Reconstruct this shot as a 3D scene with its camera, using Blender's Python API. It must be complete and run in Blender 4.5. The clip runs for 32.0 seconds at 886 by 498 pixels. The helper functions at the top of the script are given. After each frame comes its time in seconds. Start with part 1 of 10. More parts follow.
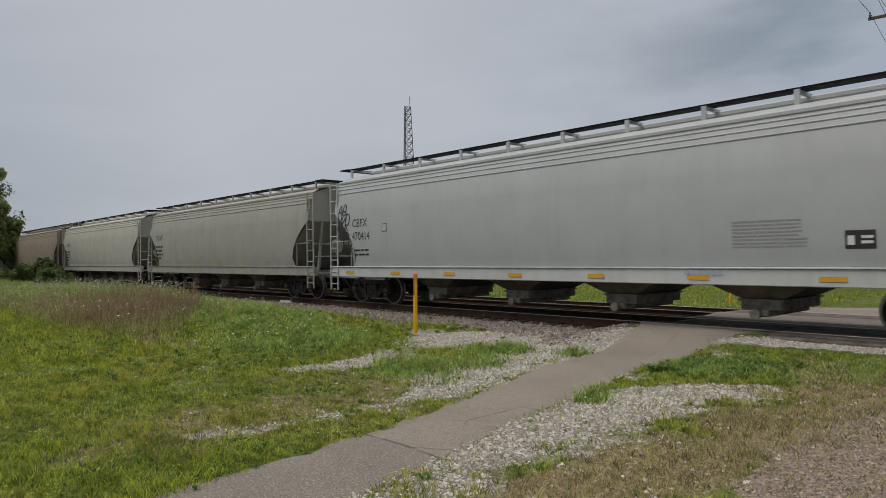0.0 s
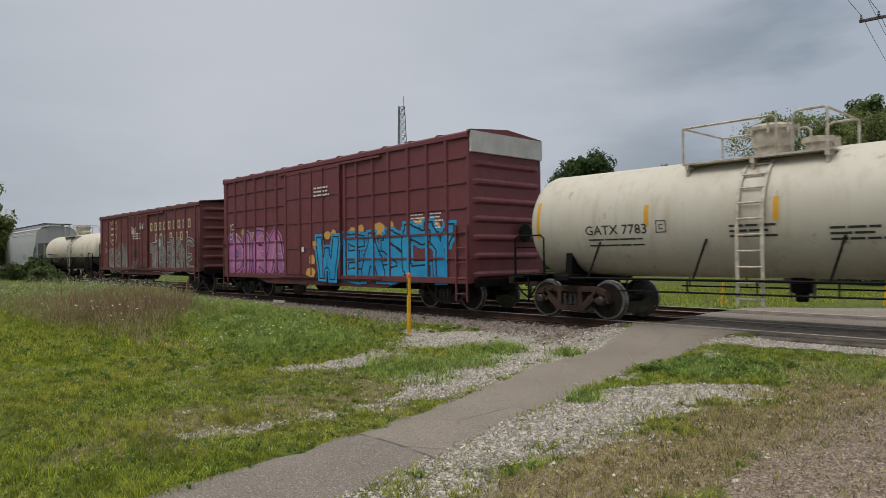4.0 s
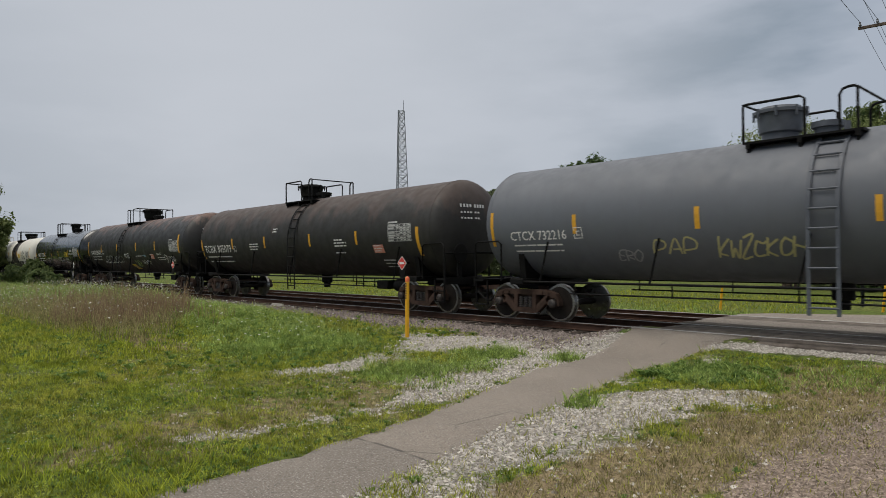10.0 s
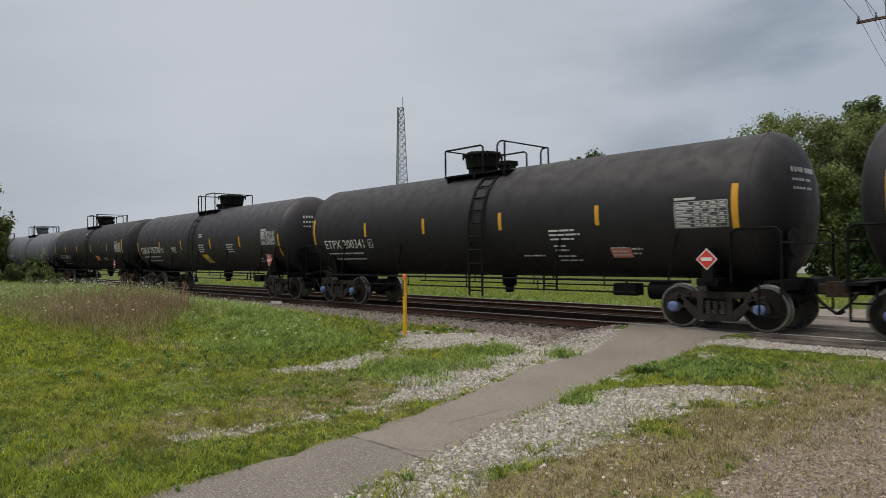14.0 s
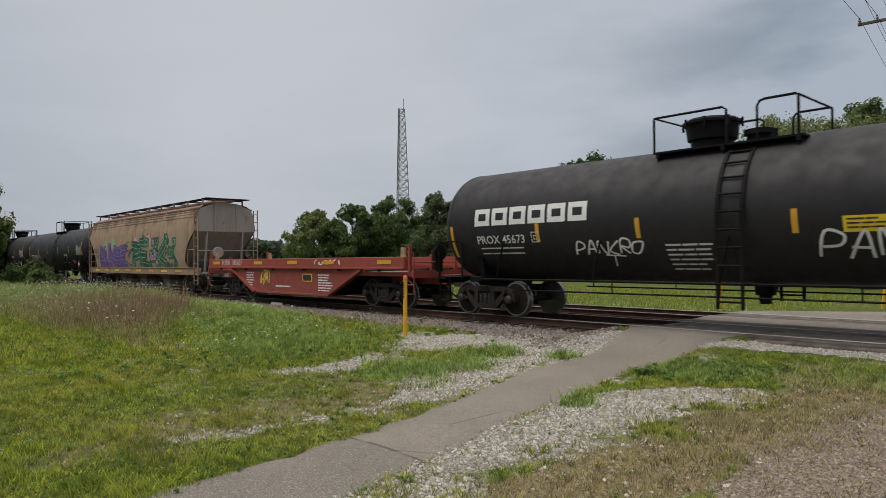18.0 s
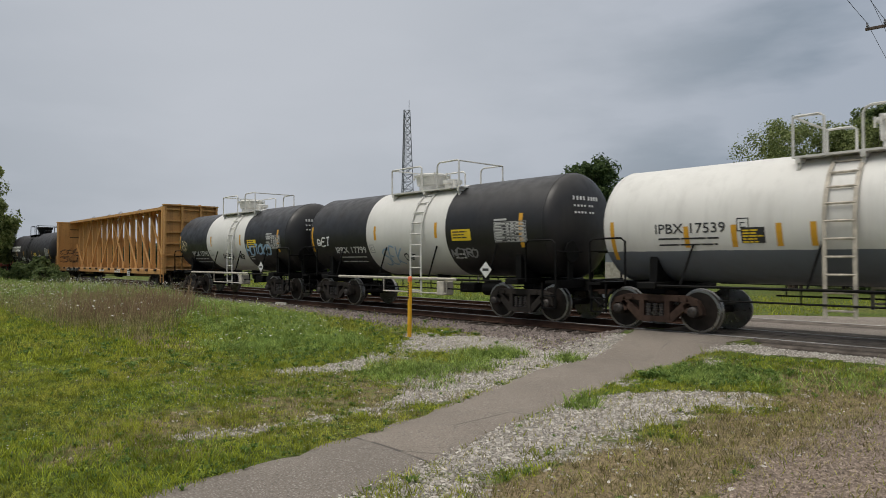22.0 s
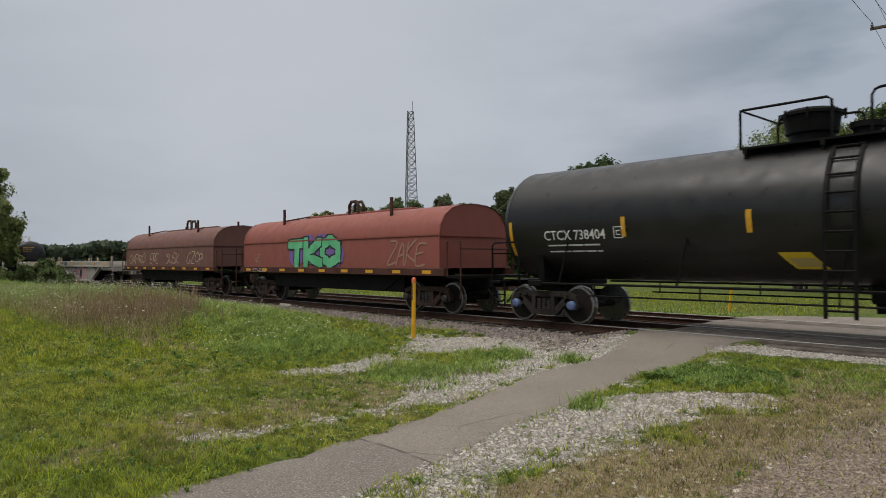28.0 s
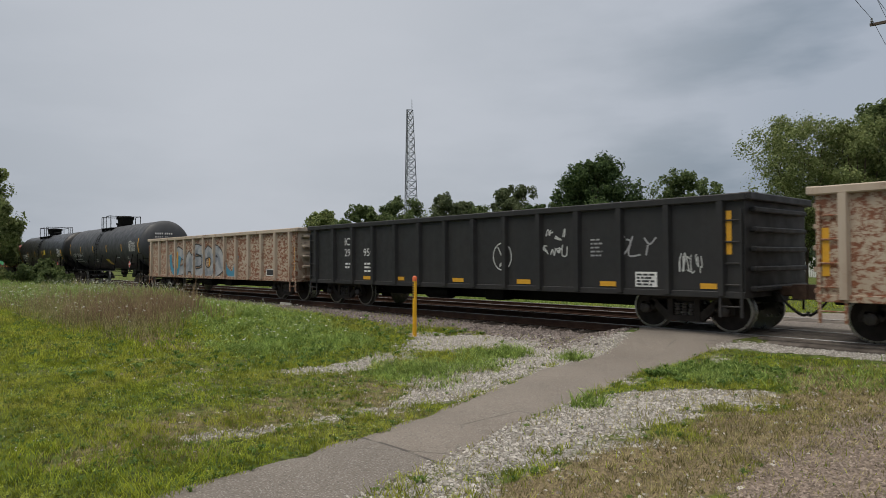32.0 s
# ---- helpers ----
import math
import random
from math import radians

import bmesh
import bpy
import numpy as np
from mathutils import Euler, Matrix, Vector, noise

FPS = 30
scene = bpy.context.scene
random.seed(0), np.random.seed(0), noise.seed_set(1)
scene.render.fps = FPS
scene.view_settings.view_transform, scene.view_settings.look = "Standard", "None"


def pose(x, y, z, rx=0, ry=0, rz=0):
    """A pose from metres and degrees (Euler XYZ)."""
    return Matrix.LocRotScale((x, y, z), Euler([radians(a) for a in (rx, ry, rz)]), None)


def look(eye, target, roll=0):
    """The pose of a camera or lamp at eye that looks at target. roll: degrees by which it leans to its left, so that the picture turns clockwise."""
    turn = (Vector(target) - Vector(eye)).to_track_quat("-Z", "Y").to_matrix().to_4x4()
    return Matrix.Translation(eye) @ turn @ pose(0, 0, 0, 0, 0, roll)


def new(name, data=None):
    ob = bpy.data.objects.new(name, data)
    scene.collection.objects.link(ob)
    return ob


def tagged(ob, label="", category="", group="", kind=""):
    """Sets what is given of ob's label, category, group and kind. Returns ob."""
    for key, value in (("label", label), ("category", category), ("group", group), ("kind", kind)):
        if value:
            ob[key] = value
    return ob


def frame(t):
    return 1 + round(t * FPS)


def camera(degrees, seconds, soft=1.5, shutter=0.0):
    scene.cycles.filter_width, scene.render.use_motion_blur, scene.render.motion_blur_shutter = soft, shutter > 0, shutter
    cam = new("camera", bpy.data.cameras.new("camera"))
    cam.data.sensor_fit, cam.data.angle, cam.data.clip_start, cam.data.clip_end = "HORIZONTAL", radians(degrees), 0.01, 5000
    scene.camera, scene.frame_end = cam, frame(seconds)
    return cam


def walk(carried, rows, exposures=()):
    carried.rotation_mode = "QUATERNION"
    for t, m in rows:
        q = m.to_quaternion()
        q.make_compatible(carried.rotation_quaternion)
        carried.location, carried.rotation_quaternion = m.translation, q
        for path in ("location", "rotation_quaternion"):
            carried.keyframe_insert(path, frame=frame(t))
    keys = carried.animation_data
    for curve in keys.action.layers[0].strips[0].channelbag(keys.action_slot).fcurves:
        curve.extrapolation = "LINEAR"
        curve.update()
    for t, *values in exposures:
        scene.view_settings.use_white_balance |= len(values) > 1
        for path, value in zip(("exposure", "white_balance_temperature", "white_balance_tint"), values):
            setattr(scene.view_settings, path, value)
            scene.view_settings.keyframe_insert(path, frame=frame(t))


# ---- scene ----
# The phone camera, held by hand: seconds, place in metres, heading to the left of the track's normal, tilt and lean in degrees
cam = camera(66.67, 32.0, soft=0.6, shutter=0.08)
HOLD = (
    (0, -0.067, -0.037, 1.529, 47.700, 0.664, -0.768),
    (0.5, -0.045, -0.057, 1.539, 47.681, 0.609, -0.761),
    (1, -0.055, -0.044, 1.532, 47.656, 0.596, -0.711),
    (1.5, -0.050, -0.054, 1.543, 47.583, 0.598, -0.611),
    (2, -0.052, -0.042, 1.534, 47.571, 0.682, -0.624),
    (2.5, -0.048, -0.047, 1.531, 47.476, 0.678, -0.645),
    (3, -0.037, -0.058, 1.534, 47.361, 0.650, -0.632),
    (3.5, -0.032, -0.066, 1.534, 47.198, 0.620, -0.725),
    (5.5, -0.042, -0.042, 1.532, 47.100, 0.849, -0.455),
    (6, -0.035, -0.055, 1.535, 47.100, 0.838, -0.472),
    (6.5, -0.037, -0.055, 1.534, 47.073, 0.827, -0.584),
    (7, -0.046, -0.057, 1.532, 46.982, 0.829, -0.409),
    (7.5, -0.046, -0.051, 1.537, 46.993, 0.820, -0.390),
    (8, -0.042, -0.051, 1.530, 46.986, 0.906, -0.348),
    (8.5, -0.057, -0.046, 1.531, 46.983, 0.979, -0.339),
    (9, -0.045, -0.048, 1.528, 47.030, 1.021, -0.470),
    (9.5, -0.033, -0.051, 1.530, 47.074, 1.048, -0.335),
    (10, -0.040, -0.052, 1.531, 47.065, 1.008, -0.351),
    (10.5, -0.041, -0.050, 1.535, 47.075, 0.974, -0.325),
    (11, -0.033, -0.063, 1.531, 47.111, 1.058, -0.301),
    (11.5, -0.039, -0.058, 1.528, 47.119, 1.063, -0.307),
    (12, -0.041, -0.054, 1.535, 47.066, 0.983, -0.282),
    (12.5, -0.032, -0.040, 1.536, 47.035, 0.899, -0.309),
    (13, -0.016, -0.018, 1.540, 47.198, 0.728, -0.440),
    (13.5, 0.015, -0.017, 1.541, 47.163, 0.693, -0.431),
    (14, 0.022, -0.009, 1.546, 47.107, 0.720, -0.676),
    (14.5, 0.024, -0.003, 1.537, 47.103, 0.796, -0.782),
    (16.5, 0.023, -0.008, 1.538, 47.027, 0.862, -0.748),
    (17, 0.026, -0.009, 1.540, 47.031, 0.799, -0.658),
    (17.5, 0.017, -0.010, 1.545, 47.043, 0.814, -0.511),
    (18, 0.009, 0.005, 1.543, 47.160, 0.849, -0.571),
    (18.5, -0.003, 0.005, 1.541, 47.197, 0.868, -0.467),
    (19, -0.000, 0.000, 1.539, 47.261, 0.875, -0.441),
    (19.5, -0.004, -0.000, 1.536, 47.331, 0.889, -0.376),
    (20, -0.019, -0.009, 1.536, 47.329, 0.898, -0.158),
    (20.5, -0.004, -0.011, 1.542, 47.403, 0.916, -0.128),
    (21, -0.001, -0.010, 1.534, 47.439, 0.985, -0.053),
    (21.5, 0.006, -0.010, 1.541, 47.490, 0.977, -0.094),
    (22, -0.000, -0.012, 1.534, 47.507, 0.987, -0.054),
    (22.5, 0.008, -0.011, 1.536, 47.584, 0.996, 0.009),
    (23, -0.001, -0.011, 1.537, 47.576, 1.022, -0.002),
    (23.5, 0.016, -0.021, 1.539, 47.635, 0.993, 0.001),
    (24, 0.009, -0.018, 1.538, 47.597, 0.923, 0.226),
    (24.5, -0.006, -0.014, 1.530, 47.567, 0.895, 0.057),
    (25, 0.006, -0.014, 1.537, 47.628, 0.852, 0.062),
    (25.5, 0.012, -0.018, 1.539, 47.609, 0.840, -0.083),
    (27.5, -0.002, -0.012, 1.536, 47.762, 1.022, -0.162),
    (28, -0.000, -0.014, 1.537, 47.831, 1.071, -0.153),
    (28.5, 0.024, -0.022, 1.545, 47.926, 1.023, -0.189),
    (29, 0.008, -0.021, 1.535, 47.902, 0.980, -0.133),
    (29.5, -0.011, 0.005, 1.533, 47.998, 0.949, -0.052),
    (30, -0.005, -0.012, 1.539, 48.042, 0.999, -0.143),
    (30.5, -0.001, -0.012, 1.533, 48.054, 0.960, -0.164),
    (31, -0.007, -0.015, 1.535, 48.019, 0.897, -0.108),
    (31.5, -0.008, -0.026, 1.538, 47.937, 0.892, -0.129),
    (32, -0.024, -0.018, 1.537, 47.821, 0.922, -0.425),
)
walk(cam, [(t, pose(x, y, z, 90 + tilt, 0, turn) @ pose(0, 0, 0, 0, 0, lean)) for t, x, y, z, turn, tilt, lean in HOLD],
     exposures=((0, -0.05), (2, 0.0), (3.5, 0.08), (5.5, -0.03), (6.5, 0.0), (7.5, 0.09), (9, 0.11), (13, 0.12), (17, 0.08), (20, 0.12), (22, 0.03), (24, 0.01), (28, 0.04), (29, 0.13), (30, 0.13), (32, 0.06)))

# Overcast sky: a pale sky under drifting grey cloud, and a wide veiled sun
scene.view_settings.exposure = 0.0
SUN_TURN, SUN_HIGH = radians(20), radians(62)
world = bpy.data.worlds.new("overcast_sky")
scene.world = world
world.use_nodes = True
wn, wl = world.node_tree.nodes, world.node_tree.links
wn.clear()
w_out, w_bg = wn.new("ShaderNodeOutputWorld"), wn.new("ShaderNodeBackground")
w_sky = wn.new("ShaderNodeTexSky")
w_sky.sky_type, w_sky.sun_disc = "NISHITA", False
w_sky.sun_elevation, w_sky.sun_rotation, w_sky.dust_density = SUN_HIGH, SUN_TURN, 4.0
w_co, w_sep, w_map = wn.new("ShaderNodeTexCoord"), wn.new("ShaderNodeSeparateXYZ"), wn.new("ShaderNodeMapping")
w_map.inputs["Scale"].default_value = (1.0, 1.0, 3.2)
w_n1, w_n2 = wn.new("ShaderNodeTexNoise"), wn.new("ShaderNodeTexNoise")
w_n1.inputs["Scale"].default_value, w_n1.inputs["Detail"].default_value, w_n1.inputs["Roughness"].default_value = 1.7, 8, 0.5
w_n2.inputs["Scale"].default_value, w_n2.inputs["Detail"].default_value = 4.2, 5
w_add = wn.new("ShaderNodeMath")
w_add.operation = "MULTIPLY_ADD"
w_add.inputs[1].default_value = 0.35
w_ramp = wn.new("ShaderNodeValToRGB")
for stop, colour in ((0.50, (0.185, 0.232, 0.285)), (0.62, (0.20, 0.252, 0.312)), (0.78, (0.37, 0.415, 0.485))):
    e = w_ramp.color_ramp.elements[0] if stop == 0.50 else w_ramp.color_ramp.elements.new(stop)
    e.position, e.color = stop, (*colour, 1)
w_ramp.color_ramp.elements.remove(w_ramp.color_ramp.elements[-1])
w_glow = wn.new("ShaderNodeVectorMath")
w_glow.operation = "DOT_PRODUCT"
w_glow.inputs[1].default_value = Vector((-0.84, 0.44, 0.42)).normalized()
w_gr = wn.new("ShaderNodeMapRange")
w_gr.inputs["From Min"].default_value, w_gr.inputs["From Max"].default_value = 0.74, 1.0
w_gr.inputs["To Min"].default_value, w_gr.inputs["To Max"].default_value = 0.0, 0.95
w_mix, w_veil = wn.new("ShaderNodeMix"), wn.new("ShaderNodeMix")
w_mix.data_type = w_veil.data_type = "RGBA"
w_veil.inputs[7].default_value = (0.535, 0.56, 0.605, 1)
w_mix.inputs[0].default_value = 0.94
w_scale = wn.new("ShaderNodeMix")
w_scale.data_type, w_scale.blend_type = "RGBA", "MULTIPLY"
w_scale.inputs[0].default_value = 1.0
w_scale.inputs[7].default_value = (0.08, 0.08, 0.08, 1)
wl.new(w_co.outputs["Generated"], w_map.inputs["Vector"])
wl.new(w_map.outputs[0], w_n1.inputs["Vector"])
wl.new(w_map.outputs[0], w_n2.inputs["Vector"])
wl.new(w_n2.outputs["Fac"], w_add.inputs[0])
wl.new(w_n1.outputs["Fac"], w_add.inputs[2])
wl.new(w_add.outputs[0], w_ramp.inputs[0])
wl.new(w_co.outputs["Generated"], w_glow.inputs[0])
wl.new(w_glow.outputs["Value"], w_gr.inputs["Value"])
wl.new(w_gr.outputs[0], w_veil.inputs[0])
wl.new(w_ramp.outputs[0], w_veil.inputs[6])
wl.new(w_sky.outputs[0], w_scale.inputs[6])
wl.new(w_scale.outputs[2], w_mix.inputs[6])
wl.new(w_veil.outputs[2], w_mix.inputs[7])
# an overcast sky is brightest overhead
w_high = wn.new("ShaderNodeMapRange")
w_high.interpolation_type = "SMOOTHSTEP"
w_high.inputs["From Min"].default_value, w_high.inputs["From Max"].default_value = 0.36, 1.0
w_high.inputs["To Min"].default_value, w_high.inputs["To Max"].default_value = 0.0, 1.0
wl.new(w_co.outputs["Generated"], w_sep.inputs[0])
wl.new(w_sep.outputs["Z"], w_high.inputs["Value"])
w_over = wn.new("ShaderNodeMix")
w_over.data_type = "RGBA"
w_over.inputs[7].default_value = (1.18, 1.14, 1.08, 1)
wl.new(w_high.outputs[0], w_over.inputs[0])
wl.new(w_mix.outputs[2], w_over.inputs[6])
wl.new(w_over.outputs[2], w_bg.inputs["Color"])
wl.new(w_bg.outputs[0], w_out.inputs["Surface"])
sun = new("sun", bpy.data.lights.new("sun", "SUN"))
sun.data.energy, sun.data.angle, sun.data.color = 1.45, radians(40), (1.0, 0.95, 0.87)
sun.matrix_world = look((0, 0, 60), Vector((0, 0, 60)) - Vector((-math.sin(SUN_TURN) * math.cos(SUN_HIGH), -math.cos(SUN_TURN) * math.cos(SUN_HIGH), math.sin(SUN_HIGH))))

# ---- materials ----
class Nodes:
    """A node material in the making."""

    def __init__(self, name, rough=0.6, metal=0.0, spec=0.5):
        self.m = bpy.data.materials.new(name)
        self.m.use_nodes = True
        self.n, self.l = self.m.node_tree.nodes, self.m.node_tree.links
        self.b = self.n["Principled BSDF"]
        self.b.inputs["Roughness"].default_value = rough
        self.b.inputs["Metallic"].default_value = metal
        self.b.inputs["Specular IOR Level"].default_value = spec

    def put(self, socket, value):
        if isinstance(value, (int, float)):
            socket.default_value = value
        elif isinstance(value, tuple):
            socket.default_value = (*value, 1) if len(value) == 3 and socket.type == "RGBA" else value
        else:
            self.l.new(value, socket)

    def co(self, scale=(1, 1, 1), kind="Object"):
        c, m = self.n.new("ShaderNodeTexCoord"), self.n.new("ShaderNodeMapping")
        self.l.new(c.outputs[kind], m.inputs["Vector"])
        m.inputs["Scale"].default_value = scale
        return m.outputs[0]

    def noise(self, scale, detail=4, rough=0.55, vec=None, stretch=(1, 1, 1)):
        t = self.n.new("ShaderNodeTexNoise")
        t.inputs["Scale"].default_value, t.inputs["Detail"].default_value, t.inputs["Roughness"].default_value = scale, detail, rough
        self.l.new(vec if vec else self.co(stretch), t.inputs["Vector"])
        return t.outputs["Fac"]

    def step(self, value, lo, hi, a=0.0, b=1.0):
        r = self.n.new("ShaderNodeMapRange")
        self.put(r.inputs["Value"], value)
        for key, x in (("From Min", lo), ("From Max", hi), ("To Min", a), ("To Max", b)):
            r.inputs[key].default_value = x
        return r.outputs[0]

    def mix(self, fac, a, b, blend="MIX"):
        x = self.n.new("ShaderNodeMix")
        x.data_type, x.blend_type = "RGBA", blend
        for i, value in ((0, fac), (6, a), (7, b)):
            self.put(x.inputs[i], value)
        return x.outputs[2]

    def math(self, op, a, b=0.0):
        x = self.n.new("ShaderNodeMath")
        x.operation = op
        self.put(x.inputs[0], a)
        self.put(x.inputs[1], b)
        return x.outputs[0]

    def axis(self, i):
        c, s = self.n.new("ShaderNodeTexCoord"), self.n.new("ShaderNodeSeparateXYZ")
        self.l.new(c.outputs["Object"], s.inputs[0])
        return s.outputs[i]

    def attr(self, name):
        a = self.n.new("ShaderNodeAttribute")
        a.attribute_name = name
        return a.outputs["Fac"]

    def island(self):
        return self.n.new("ShaderNodeNewGeometry").outputs["Random Per Island"]

    def bump(self, height, strength=0.3, dist=0.01):
        x = self.n.new("ShaderNodeBump")
        x.inputs["Strength"].default_value, x.inputs["Distance"].default_value = strength, dist
        self.l.new(height, x.inputs["Height"])
        self.l.new(x.outputs[0], self.b.inputs["Normal"])

    def done(self, colour, rough=None):
        self.put(self.b.inputs["Base Color"], colour)
        if rough is not None:
            self.put(self.b.inputs["Roughness"], rough)
        return self.m


def shade(c, k):
    return tuple(min(1, x * k) for x in c)


def plain(name, c, rough=0.6, metal=0.0, vary=0.25, scale=6.0, grain=60.0, bump=0.15):
    """A surface with blotches and fine grain; dull ones are dusty and barely shine."""
    k = Nodes(name, rough, metal, 0.15 if rough >= 0.6 else 0.4)
    a = k.mix(k.step(k.noise(scale), 0.35, 0.7), shade(c, 1 - vary), shade(c, 1 + vary * 0.6))
    fine = k.noise(grain, 2)
    a = k.mix(k.step(fine, 0.3, 0.7, 0, 0.35), a, shade(c, 1 - vary))
    if bump:
        k.bump(fine, bump, 0.004)
    return k.done(a, k.step(k.noise(scale * 2), 0.3, 0.7, max(0.05, rough - 0.1), min(1, rough + 0.12)))


RUST = (0.16, 0.06, 0.03)


def paint(name, c, rough=0.45, dirt=0.35, rust=0.0, low=None, low_z=0.0, bands=(), top_rust=0.0, top_z=3.0, grime=(0.09, 0.075, 0.06), low_dirt=0.5, low_from=0.8, flakes=1.6):
    """Wagon paint. low: the colour below low_z; bands: (x0, x1, colour) along the wagon; streaks of dirt run down, rust in patches."""
    k = Nodes(name, rough)
    if max(c) < 0.05:
        # gloss enamel over black
        glossy = rough < 0.3
        k.b.inputs["Specular IOR Level"].default_value = 0.6 if glossy else 0.42
        k.b.inputs["Coat Weight"].default_value, k.b.inputs["Coat Roughness"].default_value = (0.6, 0.10) if glossy else (0.14, max(0.2, rough * 0.85))
        grime = shade(grime, 0.6)
    x, z = k.axis(0), k.axis(2)
    a = c
    for x0, x1, cc in bands:
        inside = k.math("MULTIPLY", k.math("GREATER_THAN", x, x0), k.math("LESS_THAN", x, x1))
        a = k.mix(inside, a, cc)
    if low:
        wob = k.math("ADD", z, k.step(k.noise(2.0), 0.3, 0.7, -0.01, 0.01))
        a = k.mix(k.math("LESS_THAN", wob, low_z), a, low)
    blot = k.noise(0.9, 6, 0.6)
    a = k.mix(k.step(blot, 0.35, 0.75, 0, 0.25), a, k.mix(0.5, a, grime))
    streak = k.noise(1.0, 5, 0.6, stretch=(4.5, 4.5, 0.22))
    a = k.mix(k.step(streak, 0.48, 0.78, 0, dirt), a, grime)
    near = k.math("MULTIPLY", k.step(z, low_from, low_from + 0.9, low_dirt, 0.0), k.step(k.noise(3.0, 5), 0.25, 0.7))
    a = k.mix(near, a, grime)
    if rust:
        patch = k.noise(flakes, 10, 0.7, stretch=(1.6, 1.6, 0.8) if flakes < 2 else (0.9, 0.9, 1.5))
        spots = k.step(patch, 0.62 - 0.2 * rust, (0.66 if flakes < 2 else 0.70) - 0.2 * rust, 0, min(1.0, rust + 0.35))
        a = k.mix(spots, a, k.mix(k.noise(9, 4), shade(RUST, 0.7), shade(RUST, 1.9)))
    if top_rust:
        ragged = k.math("ADD", z, k.step(k.noise(1.3, 7, 0.65, stretch=(1, 1, 0.35)), 0.2, 0.8, -0.9, 0.9))
        a = k.mix(k.step(ragged, top_z - 0.1, top_z + 0.35, 0, top_rust), a, k.mix(k.noise(5, 5), (0.085, 0.047, 0.037), (0.20, 0.115, 0.09)))
    k.bump(k.noise(1.1, 3, 0.4), 0.12 if rough > 0.3 else 0.02, 0.03)
    return k.done(a, k.step(k.noise(3, 4), 0.3, 0.7, max(0.1, rough - 0.08), min(1, rough + 0.2)))


def flat(name, c, rough=0.55):
    """Stencil paint and decals, slightly worn."""
    k = Nodes(name, rough)
    return k.done(k.mix(k.step(k.noise(14, 5, 0.6), 0.5, 0.75, 0, 0.3), c, shade(c, 0.55)))


M_STEEL = plain("dark_cast_steel", (0.042, 0.036, 0.032), 0.7, 0.0, 0.4, 5, 40, 0.3)
M_TRUCK_RUST = plain("rusty_cast_steel", (0.075, 0.048, 0.037), 0.8, 0.0, 0.45, 5, 40, 0.3)
M_WHEEL = plain("wheel_steel", (0.030, 0.024, 0.021), 0.65, 0.0, 0.4, 6, 50, 0.2)
M_TREAD = plain("polished_tread", (0.30, 0.29, 0.275), 0.32, 0.9, 0.2, 8, 60, 0.0)
M_SPRING = plain("spring_steel", (0.09, 0.08, 0.075), 0.5, 0.3, 0.3, 10, 60, 0.0)
M_BLACK = plain("black_running_gear", (0.007, 0.0067, 0.0065), 0.6, 0.0, 0.4, 4, 40, 0.15)
M_HOSE = plain("rubber_hose", (0.02, 0.02, 0.02), 0.75, 0.0, 0.2, 6, 50, 0.0)
M_CAP = plain("bearing_cap", (0.07, 0.06, 0.055), 0.5, 0.2, 0.3, 8, 50, 0.1)
M_CAP_BLUE = plain("blue_bearing_cap", (0.16, 0.22, 0.42), 0.5, 0.0, 0.2, 8, 50, 0.05)
M_WHITE = flat("white_stencil", (0.72, 0.72, 0.70))
M_INK = flat("black_stencil", (0.03, 0.03, 0.032))
M_GREYINK = flat("grey_stencil", (0.30, 0.30, 0.31))
M_DARKPANEL = flat("dark_chart_panel", (0.05, 0.05, 0.052))
M_YELLOW = flat("yellow_marking", (0.66, 0.34, 0.025), 0.45)
M_SIGN_YELLOW = flat("yellow_sign", (0.80, 0.56, 0.03), 0.45)
M_SIGN_ORANGE = flat("orange_sign", (0.72, 0.30, 0.04), 0.45)
M_RED = flat("red_placard", (0.62, 0.05, 0.04), 0.45)
M_PINKSIGN = flat("faded_red_sign", (0.62, 0.25, 0.18), 0.5)
M_GREYBLUE = flat("grey_marking", (0.40, 0.45, 0.52))
M_SIGNBLOCK = flat("pale_yellow_letter_paint", (0.55, 0.46, 0.28))
M_CREAM = flat("cream_stencil", (0.62, 0.52, 0.34))
M_GOLD = flat("gold_stencil", (0.72, 0.40, 0.05))

